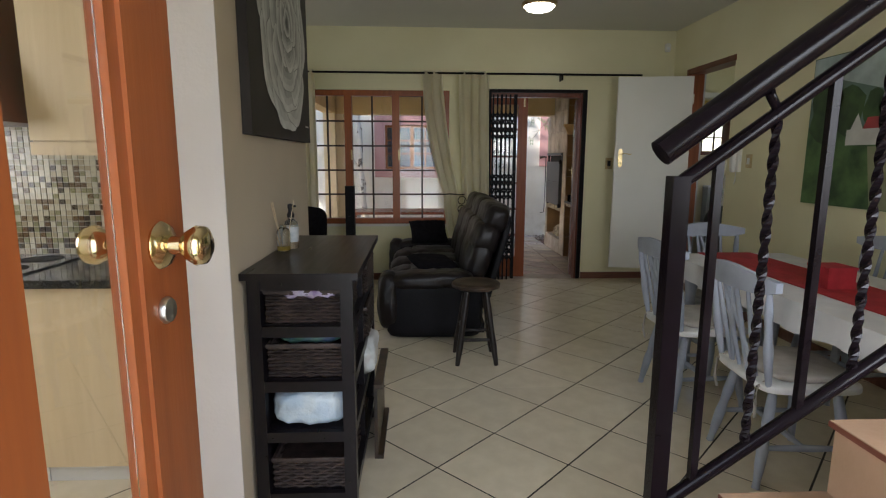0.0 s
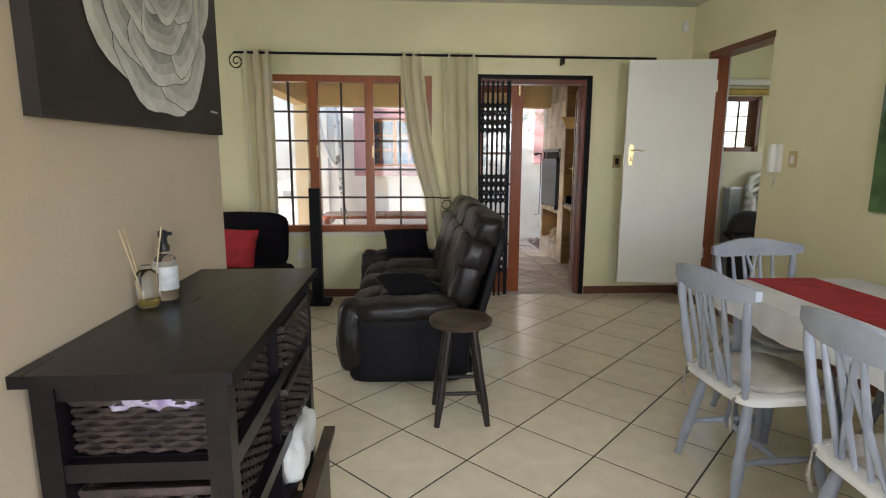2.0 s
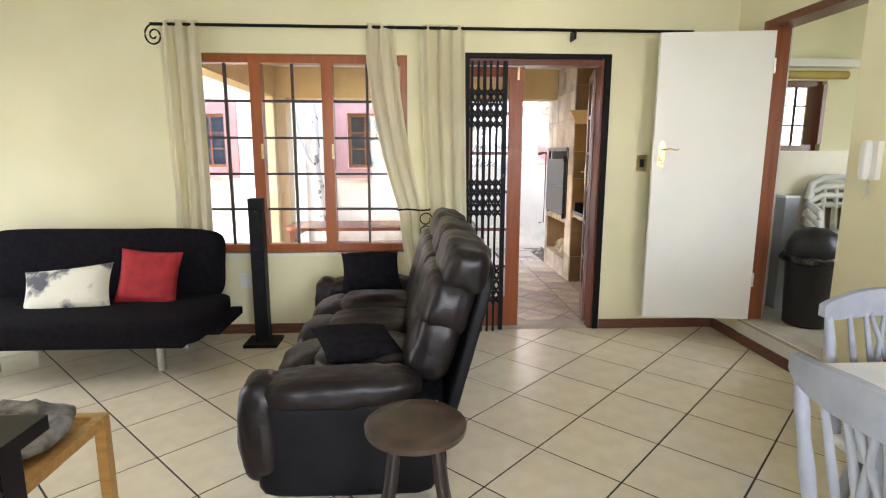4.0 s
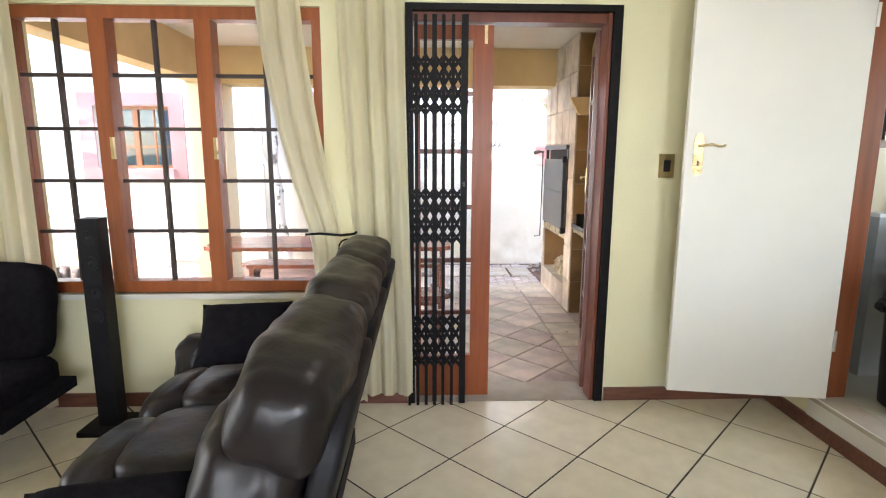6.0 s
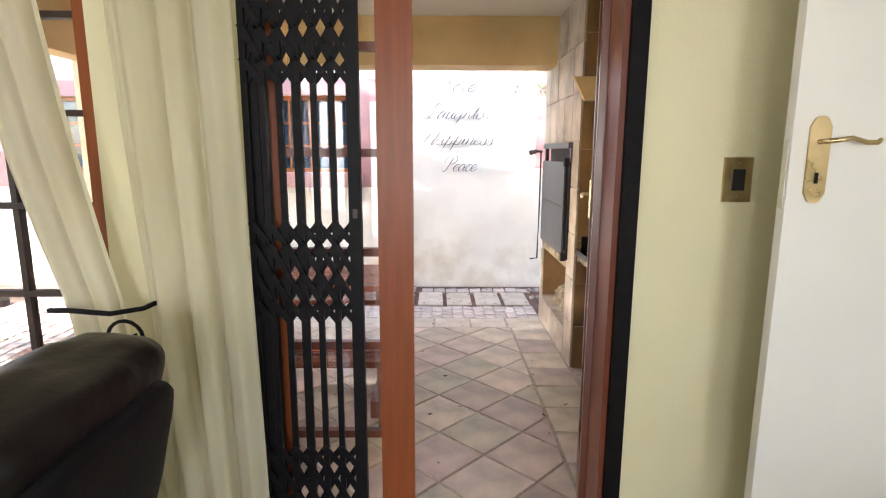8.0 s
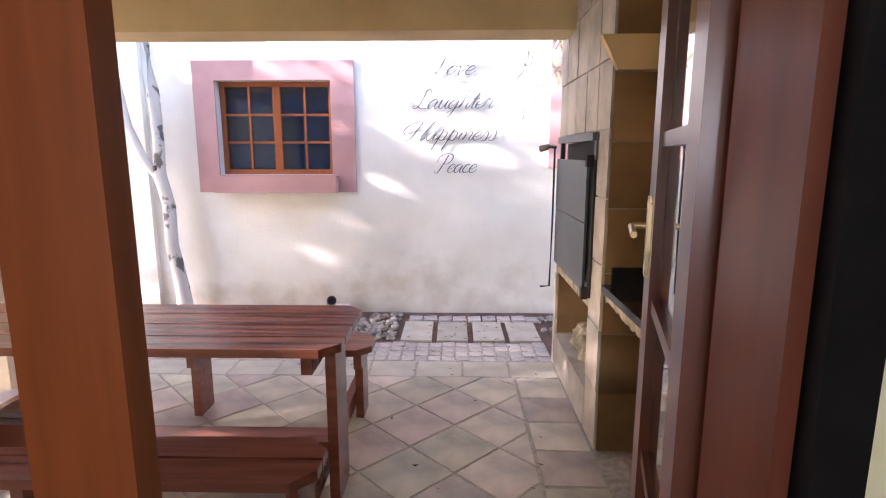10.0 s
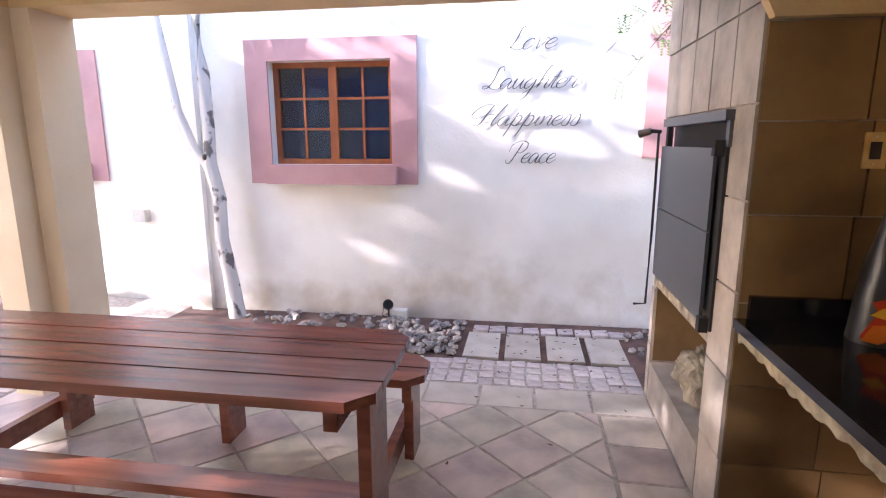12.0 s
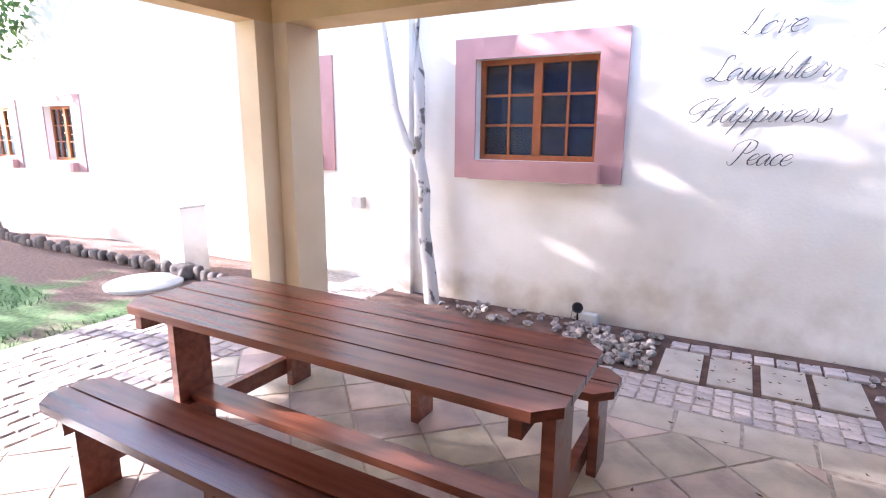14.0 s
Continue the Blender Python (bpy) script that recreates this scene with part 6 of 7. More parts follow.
def braai():
    b = thing("braai", "built-in stone barbecue with steel firebox doors", "barbecue")
    X = 2.247
    col = part("column", bm_box((X, 8.212, PZ), (2.918, 8.44, 2.449), 0.004), M_JOINT, b)
    pier = part("pier", bm_box((X, 9.35, PZ), (2.70, 9.42, 0.55), 0.004), M_JOINT, b)
    part("niche_back", bm_box((2.72, 8.44, PZ), (2.918, 9.42, 0.55), 0), M_BROWNTILE, b)
    part("hearth_slab", bm_box((X, 8.44, 0.55), (2.918, 9.42, 0.62), 0.004), M_PLASTERBREAK, b)
    hood = part("chimney", bm_box((X, 8.44, 1.47), (2.918, 9.42, 2.449), 0.004), M_JOINT, b)
    tiles_on(col, "tile", M_STONE, "x", X, 8.205, 8.44, PZ, 2.44, 1, 8)
    tiles_on(hood, "tile", M_STONE, "x", X, 8.44, 9.42, 1.475, 2.44, 4, 3)
    tiles_on(pier, "tile", M_STONE, "x", X, 9.35, 9.42, PZ, 0.54, 1, 2)
    tiles_on(col, "tile", M_BROWNTILE, "y", 8.212, X, 2.915, PZ, 1.73, 2, 6, gap=0.005)
    tiles_on(pier, "tile", M_BROWNTILE, "y", 9.35, X, 2.70, 0.11, 0.54, 1, 1, gap=0.005)
    bm = bmesh.new()
    ends = [[bm.verts.new((x, y, z)) for x, z in ((X - 0.075, 1.885), (X + 0.004, 1.735), (2.918, 1.735), (2.918, 1.885))] for y in (8.165, 8.211)]
    bm.faces.new(ends[0])
    bm.faces.new(ends[1])
    for k in range(4):
        bm.faces.new((ends[0][k], ends[0][(k + 1) % 4], ends[1][(k + 1) % 4], ends[1][k]))
    bevel(bm, 0.006)
    part("plaster_band", bm, M_OCHRE, b, "ochre plastered band")
    tiles_on(col, "tile", M_BROWNTILE, "y", 8.212, X, 2.915, 1.89, 2.44, 2, 2, gap=0.005)
    fb = part("firebox", bm_box((2.29, 8.45, 0.63), (2.90, 9.40, 1.428), 0.004), M_SOOT, b)
    part("frame", bm_box((2.225, 8.385, 1.335), (2.29, 8.42, 1.465), 0.003), M_FIREMETAL, fb)
    part("frame", bm_box((2.205, 8.38, 1.43), (2.29, 9.30, 1.468), 0.004), M_FIREMETAL, fb)
    part("frame", bm_box((2.225, 8.40, 0.62), (2.25, 8.45, 1.34), 0.003), M_SOOT, fb)
    part("frame", bm_box((2.225, 9.27, 0.62), (2.25, 9.31, 1.43), 0.003), M_SOOT, fb)
    part("door_panel", bm_box((2.20, 8.455, 1.01), (2.214, 9.275, 1.33), 0.003), M_FIREMETAL, fb, "dark grey steel upper door")
    part("door_panel", bm_box((2.20, 8.455, 0.645), (2.214, 9.275, 1.005), 0.003), M_FIREMETAL, fb, "dark grey steel lower door")
    for z in (0.64, 1.33):
        part("hinge", bm_box((2.19, 8.415, z - 0.03), (2.225, 8.452, z + 0.03), 0.004), M_SOOT, fb)
    part("poker", bm_tube([(2.185, 9.30, 1.40), (2.185, 9.30, 0.9), (2.18, 9.31, 0.46), (2.12, 9.33, 0.45)], 0.007, 6), M_SOOT, fb, smooth=60)
    part("crank", bm_tube([(2.19, 9.28, 1.405), (2.15, 9.32, 1.41)], 0.010, 8), M_SOOT, fb, smooth=60)
    part("crank_grip", bm_tube([(2.15, 9.32, 1.41), (2.10, 9.36, 1.395)], [0.018, 0.022], 10), M_STOOL, fb, "worn wooden grip", smooth=60)
    part("ledge", bm_box((X - 0.01, 8.445, PZ), (2.715, 9.345, 0.10), 0.005), M_STONE, b)
    part("rubble", bm_soft((2.50, 8.95, 0.15), (0.19, 0.36, 0.13), 2.4, n=22, wrinkle=0.04, freq=18), M_PLASTERBREAK, b, "heap of broken plaster and ash")
    c = thing("braai_counter", "polished black granite counter with broken plaster edge", "counter")
    part("top", bm_box((2.235, 6.50, 0.71), (2.915, 8.196, 0.745), 0.006), M_GRANITE, c)
    bm = bmesh.new()
    n = 70
    rows = []
    for i in range(n + 1):
        y = 6.50 + 1.69 * i / n
        d = 0.05 + 0.035 * noise.noise(Vector((y * 5, 0, 0))) + 0.02 * noise.noise(Vector((y * 17, 3, 0)))
        rows.append([bm.verts.new(p) for p in ((2.25 + 0.012 * noise.noise(Vector((y * 9, 7, 0))), y, 0.709), (2.256, y, 0.709 - d), (2.34, y, 0.709 - d * 0.8), (2.34, y, 0.709))])
    for a, e in zip(rows, rows[1:]):
        for k in range(4):
            bm.faces.new((a[k], a[(k + 1) % 4], e[(k + 1) % 4], e[k]))
    bm.faces.new(rows[0])
    bm.faces.new(rows[-1])
    part("plaster_edge", bm, M_PLASTERBREAK, c, smooth=50)
    part("support", bm_box((2.36, 6.52, PZ), (2.915, 6.64, 0.709), 0.004), M_BROWNTILE, c)
    part("back_panel", bm_box((2.80, 6.64, PZ), (2.915, 8.196, 0.709), 0), M_BROWNTILE, c)
    part("splashback", bm_box((X + 0.03, 8.176, 0.746), (2.90, 8.197, 0.83), 0.003), M_GLOSSBLACK, c)
    plate("light_switch", pose(2.60, 8.197, 1.325), "brass light switch on the barbecue's brown tiles", "light switch", M_BRASS, M_BLACKPLASTIC, 0.07, 0.115)


braai()


def lettering(text, width, size, label, parent, m, material):
    """Printed words on a thing, as thin raised letters."""
    cu = bpy.data.curves.new("lettering", "FONT")
    cu.body, cu.size, cu.extrude = text, size, 0.0005
    tmp = bpy.data.objects.new("lettering_tmp", cu)
    scene.collection.objects.link(tmp)
    bpy.context.view_layer.update()
    me = bpy.data.meshes.new_from_object(tmp.evaluated_get(bpy.context.evaluated_depsgraph_get()))
    bpy.data.objects.remove(tmp)
    xs = [v.co.x for v in me.vertices]
    for v in me.vertices:
        v.co.x = (v.co.x - min(xs)) * width / (max(xs) - min(xs))
    me.materials.clear()
    me.materials.append(material)
    ob = new("lettering", me)
    ob.parent = parent
    ob.matrix_basis = m
    ob["label"] = label
    return ob


# copperplate strokes: pairs across,up in tenths of the small letters' height; advance first
SCRIPT = {
    "a": "12|9,8 6,10 2,8 0,4 2,0 5,1 9,8 8,2 10,0 13,3", "c": "9|8,8 5,10 1,7 0,3 3,0 7,1 10,4", "e": "9|0,4 5,5 8,8 5,10 1,7 0,3 3,0 7,1 10,4",
    "g": "12|9,8 6,10 2,8 0,4 2,0 5,1 9,9 8,0 6,-8 2,-11 0,-8 4,-3 13,3", "h": "12|0,3 5,12 7,20 5,21 3,15 1,0;1,0 4,7 7,10 9,8 8,2 10,0 13,3", "i": "6|0,3 3,9 2,2 4,0 7,3;4,14 5,15",
    "n": "12|0,8 2,9 1,0;1,0 4,7 7,10 9,8 8,2 10,0 13,3", "o": "10|6,10 2,8 0,4 2,0 6,1 9,6 6,10 8,9 12,9", "p": "12|0,4 4,13 2,0 0,-11;1,0 3,7 7,10 10,7 8,1 5,0 3,1 8,0 13,3",
    "r": "10|0,3 3,11 5,9 8,9 7,2 9,0 11,3", "s": "9|0,2 5,11 7,5 6,0 2,0 1,2;6,0 10,3", "t": "7|0,3 5,17 3,3 5,0 8,3;0,11 8,11", "u": "12|0,6 2,10 1,3 3,0 6,2 9,10 8,3 10,0 13,3",
    "v": "10|0,8 2,10 3,2 4,0 8,6 8,10 11,9", "L": "15|12,17 10,21 6,19 6,10 4,2 0,0 -2,2 2,3 8,0 14,0 17,4", "H": "19|7,20 4,12 2,4 -1,0 -5,1;7,20 1,21 -7,17 -11,11 -8,7 -3,8 0,11;20,21 16,13 13,4 14,0 18,3;2,10 8,11 16,12",
    "P": "13|6,20 3,8 0,0 -4,0 -6,3;-6,11 -5,18 3,22 12,20 13,14 8,10 4,11",
}


def script_word(text, x0, x1, z0, unit, label, slant=0.5):
    """A word of bent iron rod, thicker in its down strokes, pinned just off the wall."""
    strokes, pen = [], 0.0
    for ch in text:
        adv, body = SCRIPT[ch].split("|")
        for st in body.split(";"):
            strokes.append([(pen + float(a.split(",")[0]), float(a.split(",")[1])) for a in st.split()])
        pen += float(adv)
    strokes = [[Vector((x + slant * z, 0, z)) for x, z in st] for st in strokes]
    lo = min(p.x for st in strokes for p in st)
    k = (x1 - x0) / (max(p.x for st in strokes for p in st) - lo)
    bm = bmesh.new()
    for st in strokes:
        pts = [st[0]] + st + [st[-1]]
        line = []
        for a, b, c, d in zip(pts, pts[1:], pts[2:], pts[3:]):
            for i in range(5):
                u = i / 5
                line.append(0.5 * (2 * b + (c - a) * u + (2 * a - 5 * b + 4 * c - d) * u * u + (3 * b - a - 3 * c + d) * u ** 3))
        line.append(st[-1])
        line = [Vector((x0 + (p.x - lo) * k, 0.0, z0 + p.z * unit)) for p in line]
        rad = []
        for a, b in zip(line, line[1:] + line[-1:]):
            d = b - a
            rad.append(0.0022 + 0.0030 * max(0.0, -d.z / d.length if d.length else 0.0))
        tube(bm, line, rad, 6)
    ob = part("lettering", bm, M_IRON, smooth=60)
    ob.location = (0, YW - 0.022, 0)
    return tagged(ob, label, "lettering", "wall words")


script_word("Love", 1.30, 1.70, 2.05, 0.0078, "dark iron script word Love on the white wall")
script_word("Laughter", 1.14, 1.86, 1.76, 0.0078, "dark iron script word Laughter on the white wall")
script_word("Happiness", 1.06, 1.90, 1.48, 0.0078, "dark iron script word Happiness on the white wall")
script_word("Peace", 1.33, 1.72, 1.19, 0.0078, "dark iron script word Peace on the white wall")


def charcoal_bag():
    b = thing("charcoal_bag", "black paper charcoal bag with flame print on the counter", "bag", m=pose(2.66, 8.01, 0.746, 0, 0, -14))
    bm = bmesh.new()
    n, mrow = 14, 12
    rows = []
    for j in range(mrow + 1):
        v = j / mrow
        hw = 0.15 - 0.065 * v ** 1.4
        hd = 0.075 * (1 - v ** 2.2) + 0.006
        ring = []
        for i in range(2 * n):
            t = 2 * math.pi * i / (2 * n)
            x = hw * math.copysign(abs(math.cos(t)) ** 0.5, math.cos(t))
            y = hd * math.copysign(abs(math.sin(t)) ** 0.7, math.sin(t))
            w = 0.006 * noise.noise(Vector((x * 20, v * 6, y * 20)))
            ring.append(bm.verts.new((x + w, y + w, 0.47 * v)))
        rows.append(ring)
    for a, e in zip(rows, rows[1:]):
        for k in range(2 * n):
            bm.faces.new((a[k], a[(k + 1) % (2 * n)], e[(k + 1) % (2 * n)], e[k]))
    bm.faces.new(list(reversed(rows[0])))
    bm.faces.new(rows[-1])
    part("bag_body", bm, mat("black_printed_paper", (0.015, 0.014, 0.014), (0.025, 0.023, 0.022), 0.35, scale=8, bump=0.3, bump_scale=20), b, smooth=60)

    def print_shape(name, pts, color, y):
        q = bmesh.new()
        q.faces.new([q.verts.new((x, y, z)) for x, z in pts])
        part(name, q, mat("print_" + name, color, None, 0.45), b)
    print_shape("flame_red", [(-0.14, 0.03), (-0.10, 0.11), (-0.12, 0.14), (-0.04, 0.17), (-0.06, 0.13), (-0.01, 0.12), (-0.03, 0.06), (-0.08, 0.015)], (0.55, 0.04, 0.01), -0.083)
    print_shape("flame_orange", [(-0.135, 0.02), (-0.11, 0.07), (-0.06, 0.075), (-0.04, 0.05), (-0.09, 0.012)], (0.75, 0.18, 0.01), -0.0845)
    print_shape("flame_yellow", [(-0.12, 0.10), (-0.09, 0.125), (-0.05, 0.12), (-0.08, 0.09)], (0.75, 0.42, 0.02), -0.0845)
    print_shape("logo_roof", [(-0.02, 0.30), (-0.02, 0.33), (0.03, 0.36), (0.09, 0.33), (0.09, 0.30)], (0.72, 0.45, 0.02), -0.05)
    print_shape("logo_band", [(-0.02, 0.284), (-0.02, 0.295), (0.09, 0.295), (0.09, 0.284)], (0.6, 0.6, 0.6), -0.056)
    lettering("Briquettes", 0.17, 0.04, "white printed word", b, pose(0.055, -0.086, 0.045, 90, -90, 0), mat("print_white", (0.75, 0.75, 0.75), None, 0.5))


charcoal_bag()


# ---- pink-framed windows of the house opposite ----
def garden_window(name, y, x0, x1, z0, z1, s0, s1, b0, b1, cols=2, label="wooden small-paned window in a dusty pink surround"):
    """Opening x0..x1, z0..z1 in the wall face y; pink surround s0..s1, b0..b1."""
    w = tagged(new(name, finish(bm_box((s0, y - 0.022, z1), (s1, y - 0.001, b1), 0.004), name, M_PINK)), label, "window", kind="structure")
    part("surround", bm_box((s0, y - 0.022, b0), (x0, y - 0.001, z1), 0.004), M_PINK, w)
    part("surround", bm_box((x1, y - 0.022, b0), (s1, y - 0.001, z1), 0.004), M_PINK, w)
    part("surround", bm_box((x0, y - 0.022, b0), (x1, y - 0.001, z0), 0.0), M_PINK, w)
    part("sill", bm_box((x0 - 0.02, y - 0.11, b0 + 0.0), (x1 + 0.05, y - 0.023, z0 - 0.01), 0.006), M_PINK, w, "pink plastered sill")
    ya, yb = y + 0.09, y + 0.14
    part("frame", bm_box((x0, ya, z1 - 0.045), (x1, yb, z1)), M_WOOD, w)
    part("frame", bm_box((x0, ya, z0), (x1, yb, z0 + 0.045)), M_WOOD, w)
    part("frame", bm_box((x0, ya, z0 + 0.045), (x0 + 0.045, yb, z1 - 0.045)), M_WOOD, w)
    part("frame", bm_box((x1 - 0.045, ya, z0 + 0.045), (x1, yb, z1 - 0.045)), M_WOOD, w)
    mid = (x0 + x1) / 2
    part("mullion", bm_box((mid - 0.035, ya - 0.006, z0 + 0.045), (mid + 0.035, yb, z1 - 0.045)), M_WOOD, w)
    zs = [z0 + 0.045 + i * (z1 - z0 - 0.09) / 3 for i in range(4)]
    for a, b in ((x0 + 0.045, mid - 0.035), (mid + 0.035, x1 - 0.045)):
        c = (a + b) / 2
        part("glazing_bar", bm_box((c - 0.01, ya + 0.005, zs[0]), (c + 0.01, ya + 0.03, zs[3]), 0.002), M_WOOD, w)
        for z in zs[1:3]:
            part("glazing_bar", bm_box((a, ya + 0.004, z - 0.01), (b, ya + 0.029, z + 0.01), 0.002), M_WOOD, w)
        for i in range(3):
            for e, f in ((a, c - 0.01), (c + 0.01, b)):
                part("pane", bm_box((e, ya + 0.02, zs[i] + 0.01), (f, ya + 0.024, zs[i + 1] - 0.01), 0), M_DARKGLASS, w).visible_shadow = False
    # added sheet; its slate blue gives the panes their dark sky-reflecting look
    part("pane_backing", bm_box((x0 - 0.05, y + 0.19, z0 - 0.05), (x1 + 0.05, y + 0.2, z1 + 0.05), 0), mat("slate_blue_pane_backing", (0.05, 0.075, 0.12), (0.03, 0.05, 0.085), 0.8, scale=3), w)
    return w


garden_window("window_3", YW, -0.65, 0.40, 1.17, 2.01, -0.845, 0.615, 1.01, 2.18)
garden_window("window_4", YW, 2.6, 3.6, 1.40, 2.2, 2.37, 3.8, 1.23, 2.40)
garden_window("window_5", YW + 0.2, -3.6, -2.6, 1.17, 2.01, -3.80, -2.40, 1.0, 2.18)
garden_window("window_6", YW + 0.2, -8.25, -7.45, 0.95, 1.78, -8.50, -7.20, 0.80, 1.94)
garden_window("window_7", YW + 0.2, -10.3, -9.3, 0.95, 1.78, -10.5, -9.1, 0.80, 1.91)
slab("wall_pilaster", (-1.50, YW - 0.06, -0.3), (-1.30, YW - 0.001, 4.2), M_GARDENWALL, "white plastered pilaster beside the birch tree")
slab("downpipe_box", (-2.15, YW + 0.12, 0.62), (-2.02, YW + 0.199, 0.74), M_CONCRETE, "small pale outlet box on the wall", "outlet")


# ---- trees ----
SUNWARD = Vector((math.sin(radians(SUN_AZ)) * math.cos(radians(SUN_EL)), math.cos(radians(SUN_AZ)) * math.cos(radians(SUN_EL)), math.sin(radians(SUN_EL))))
# crown leaves left out to shape sun flecks: where each lands, and its radius
FLECKS = [((0.50, YW, 0.74), 0.085), ((0.25, YW, 0.40), 0.075), ((1.83, YW, 0.36), 0.06), ((0.88, YW, 1.10), 0.08), ((2.10, YW, 0.33), 0.07), ((1.55, YW, 0.80), 0.05),
          ((0.35, 7.96, 0.075), 0.07), ((0.75, 7.96, 0.075), 0.08), ((1.55, 7.37, PZ), 0.06), ((1.15, 7.25, PZ), 0.06), ((-1.9, YW + 0.2, 0.35), 0.09), ((-2.1, YW + 0.2, 0.75), 0.09),
          ((2.247, 9.32, 0.15), 0.08), ((2.247, 8.32, 0.35), 0.06), ((-0.6, 7.4, 0.3), 0.09), ((0.5, 8.9, PZ), 0.07)]


def in_fleck(p):
    for q, r in FLECKS:
        d = p - Vector(q)
        if (d - SUNWARD * d.dot(SUNWARD)).length < 0.72 * r:
            return True
    return False


def foliage(bm, blobs, count, size, rnd, at=Vector((0, 0, 0))):
    """Many small leaves in uneven clumps."""
    for c, r in blobs:
        for _ in range(count):
            p = Vector((rnd.gauss(0, 0.5), rnd.gauss(0, 0.5), rnd.gauss(0, 0.42)))
            if p.length > 1.25:
                p *= 1.25 / p.length
            o = Vector(c) + p * r
            m = Matrix.Translation(o) @ Euler((rnd.uniform(0, 6.3), rnd.uniform(0, 6.3), rnd.uniform(0, 6.3))).to_matrix().to_4x4()
            if in_fleck(at + o):
                continue
            s = size * rnd.uniform(0.6, 1.3)
            vs = [bm.verts.new(m @ Vector(q)) for q in ((-s, 0, 0), (0, -s * 0.45, 0.1 * s), (s, 0, 0), (0, s * 0.45, 0.1 * s))]
            bm.faces.new(vs)


def birch():
    t = thing("birch_tree", "slender white-barked birch forking beside the wall", "tree")
    part("trunk", bm_tube([(-0.97, 10.45, -0.2), (-1.0, 10.45, 0.15), (-1.06, 10.45, 0.55), (-1.06, 10.46, 0.9), (-1.12, 10.45, 1.2)], [0.075, 0.062, 0.055, 0.054, 0.056], 18), M_BIRCH, t, smooth=60)
    part("limb", bm_tube([(-1.085, 10.45, 1.0), (-1.11, 10.45, 1.22), (-1.10, 10.45, 1.5), (-1.11, 10.45, 1.9), (-1.13, 10.44, 2.4), (-1.05, 10.40, 3.2), (-0.95, 10.30, 4.2)], [0.03, 0.05, 0.047, 0.05, 0.042, 0.03, 0.012], 16), M_BIRCH, t, smooth=60)
    part("limb", bm_tube([(-1.085, 10.45, 1.0), (-1.14, 10.45, 1.17), (-1.25, 10.45, 1.32), (-1.36, 10.45, 1.6), (-1.41, 10.44, 1.95), (-1.48, 10.43, 2.4), (-1.65, 10.3, 3.3), (-1.8, 10.2, 4.1)], [0.025, 0.042, 0.038, 0.034, 0.032, 0.03, 0.02, 0.01], 16), M_BIRCH, t, smooth=60)
    part("knot", bm_soft((-1.13, 10.40, 1.235), (0.018, 0.012, 0.024), 2.4, n=8), M_STOOL, t, "dark knot in the bark", smooth=60)
    rnd = random.Random(3)
    bm = bmesh.new()
    foliage(bm, [((-1.0, 10.3, 4.2), 0.8), ((-1.8, 10.1, 4.2), 0.8), ((-1.4, 9.9, 4.9), 0.8), ((-0.6, 10.2, 3.7), 0.5), ((-2.1, 10.1, 3.6), 0.5)], 260, 0.06, rnd)
    part("crown", bm, M_LEAFGREEN, t)


birch()


def leafy_tree(x, y, h, blobs, count, seed, label, size=0.085):
    t = thing("garden_tree", label, "tree", "garden trees", m=pose(x, y, -0.2))
    rnd = random.Random(seed)
    part("trunk", bm_tube([(0, 0, 0), (0.05, 0.03, h * 0.3), (-0.04, 0.08, h * 0.6), (0.02, 0.0, h)], [0.14, 0.11, 0.08, 0.03], 12), M_STOOL, t, smooth=60)
    for c, r in blobs:
        part("limb", bm_tube([(0, 0.05, h * 0.5), (c[0] * 0.5, c[1] * 0.5, h * 0.5 + (c[2] - h * 0.5) * 0.6), c], [0.05, 0.03, 0.01], 8), M_STOOL, t, smooth=60)
    bm = bmesh.new()
    foliage(bm, blobs, count, size, rnd, Vector((x, y, -0.2)))
    part("crown", bm, M_LEAFGREEN, t)


# stands out of view; crown placed and holed to dapple patio and wall
leafy_tree(-9.2, 6.6, 5.5, [((0.0, 0.0, 5.0), 1.5), ((0.3, 1.4, 4.7), 1.3), ((0.2, 1.7, 3.9), 1.0), ((-0.2, -1.2, 5.2), 0.9), ((0.5, 2.5, 4.7), 1.3), ((0.4, 0.7, 5.1), 1.2), ((0.0, -0.2, 3.8), 0.7), ((-0.2, -1.9, 4.25), 0.6)], 1900, 5, "leafy tree shading the garden path")
leafy_tree(-8.9, 10.2, 3.6, [((0.6, -0.2, 3.1), 0.6), ((0.2, 0.0, 3.8), 0.8), ((-0.5, -0.3, 3.4), 0.7)], 700, 9, "leafy tree beside the far house wall", 0.07)
# extra tree out of view, put there only to darken the lawn
leafy_tree(-14.0, 6.2, 4.2, [((0.0, 0.0, 3.4), 1.2), ((0.3, 1.1, 3.0), 1.0), ((-0.2, -1.1, 3.2), 1.0), ((0.1, 0.4, 2.4), 1.0), ((0.0, 1.6, 2.2), 0.9)], 1500, 15, "unseen leafy tree added to shade the lawn")


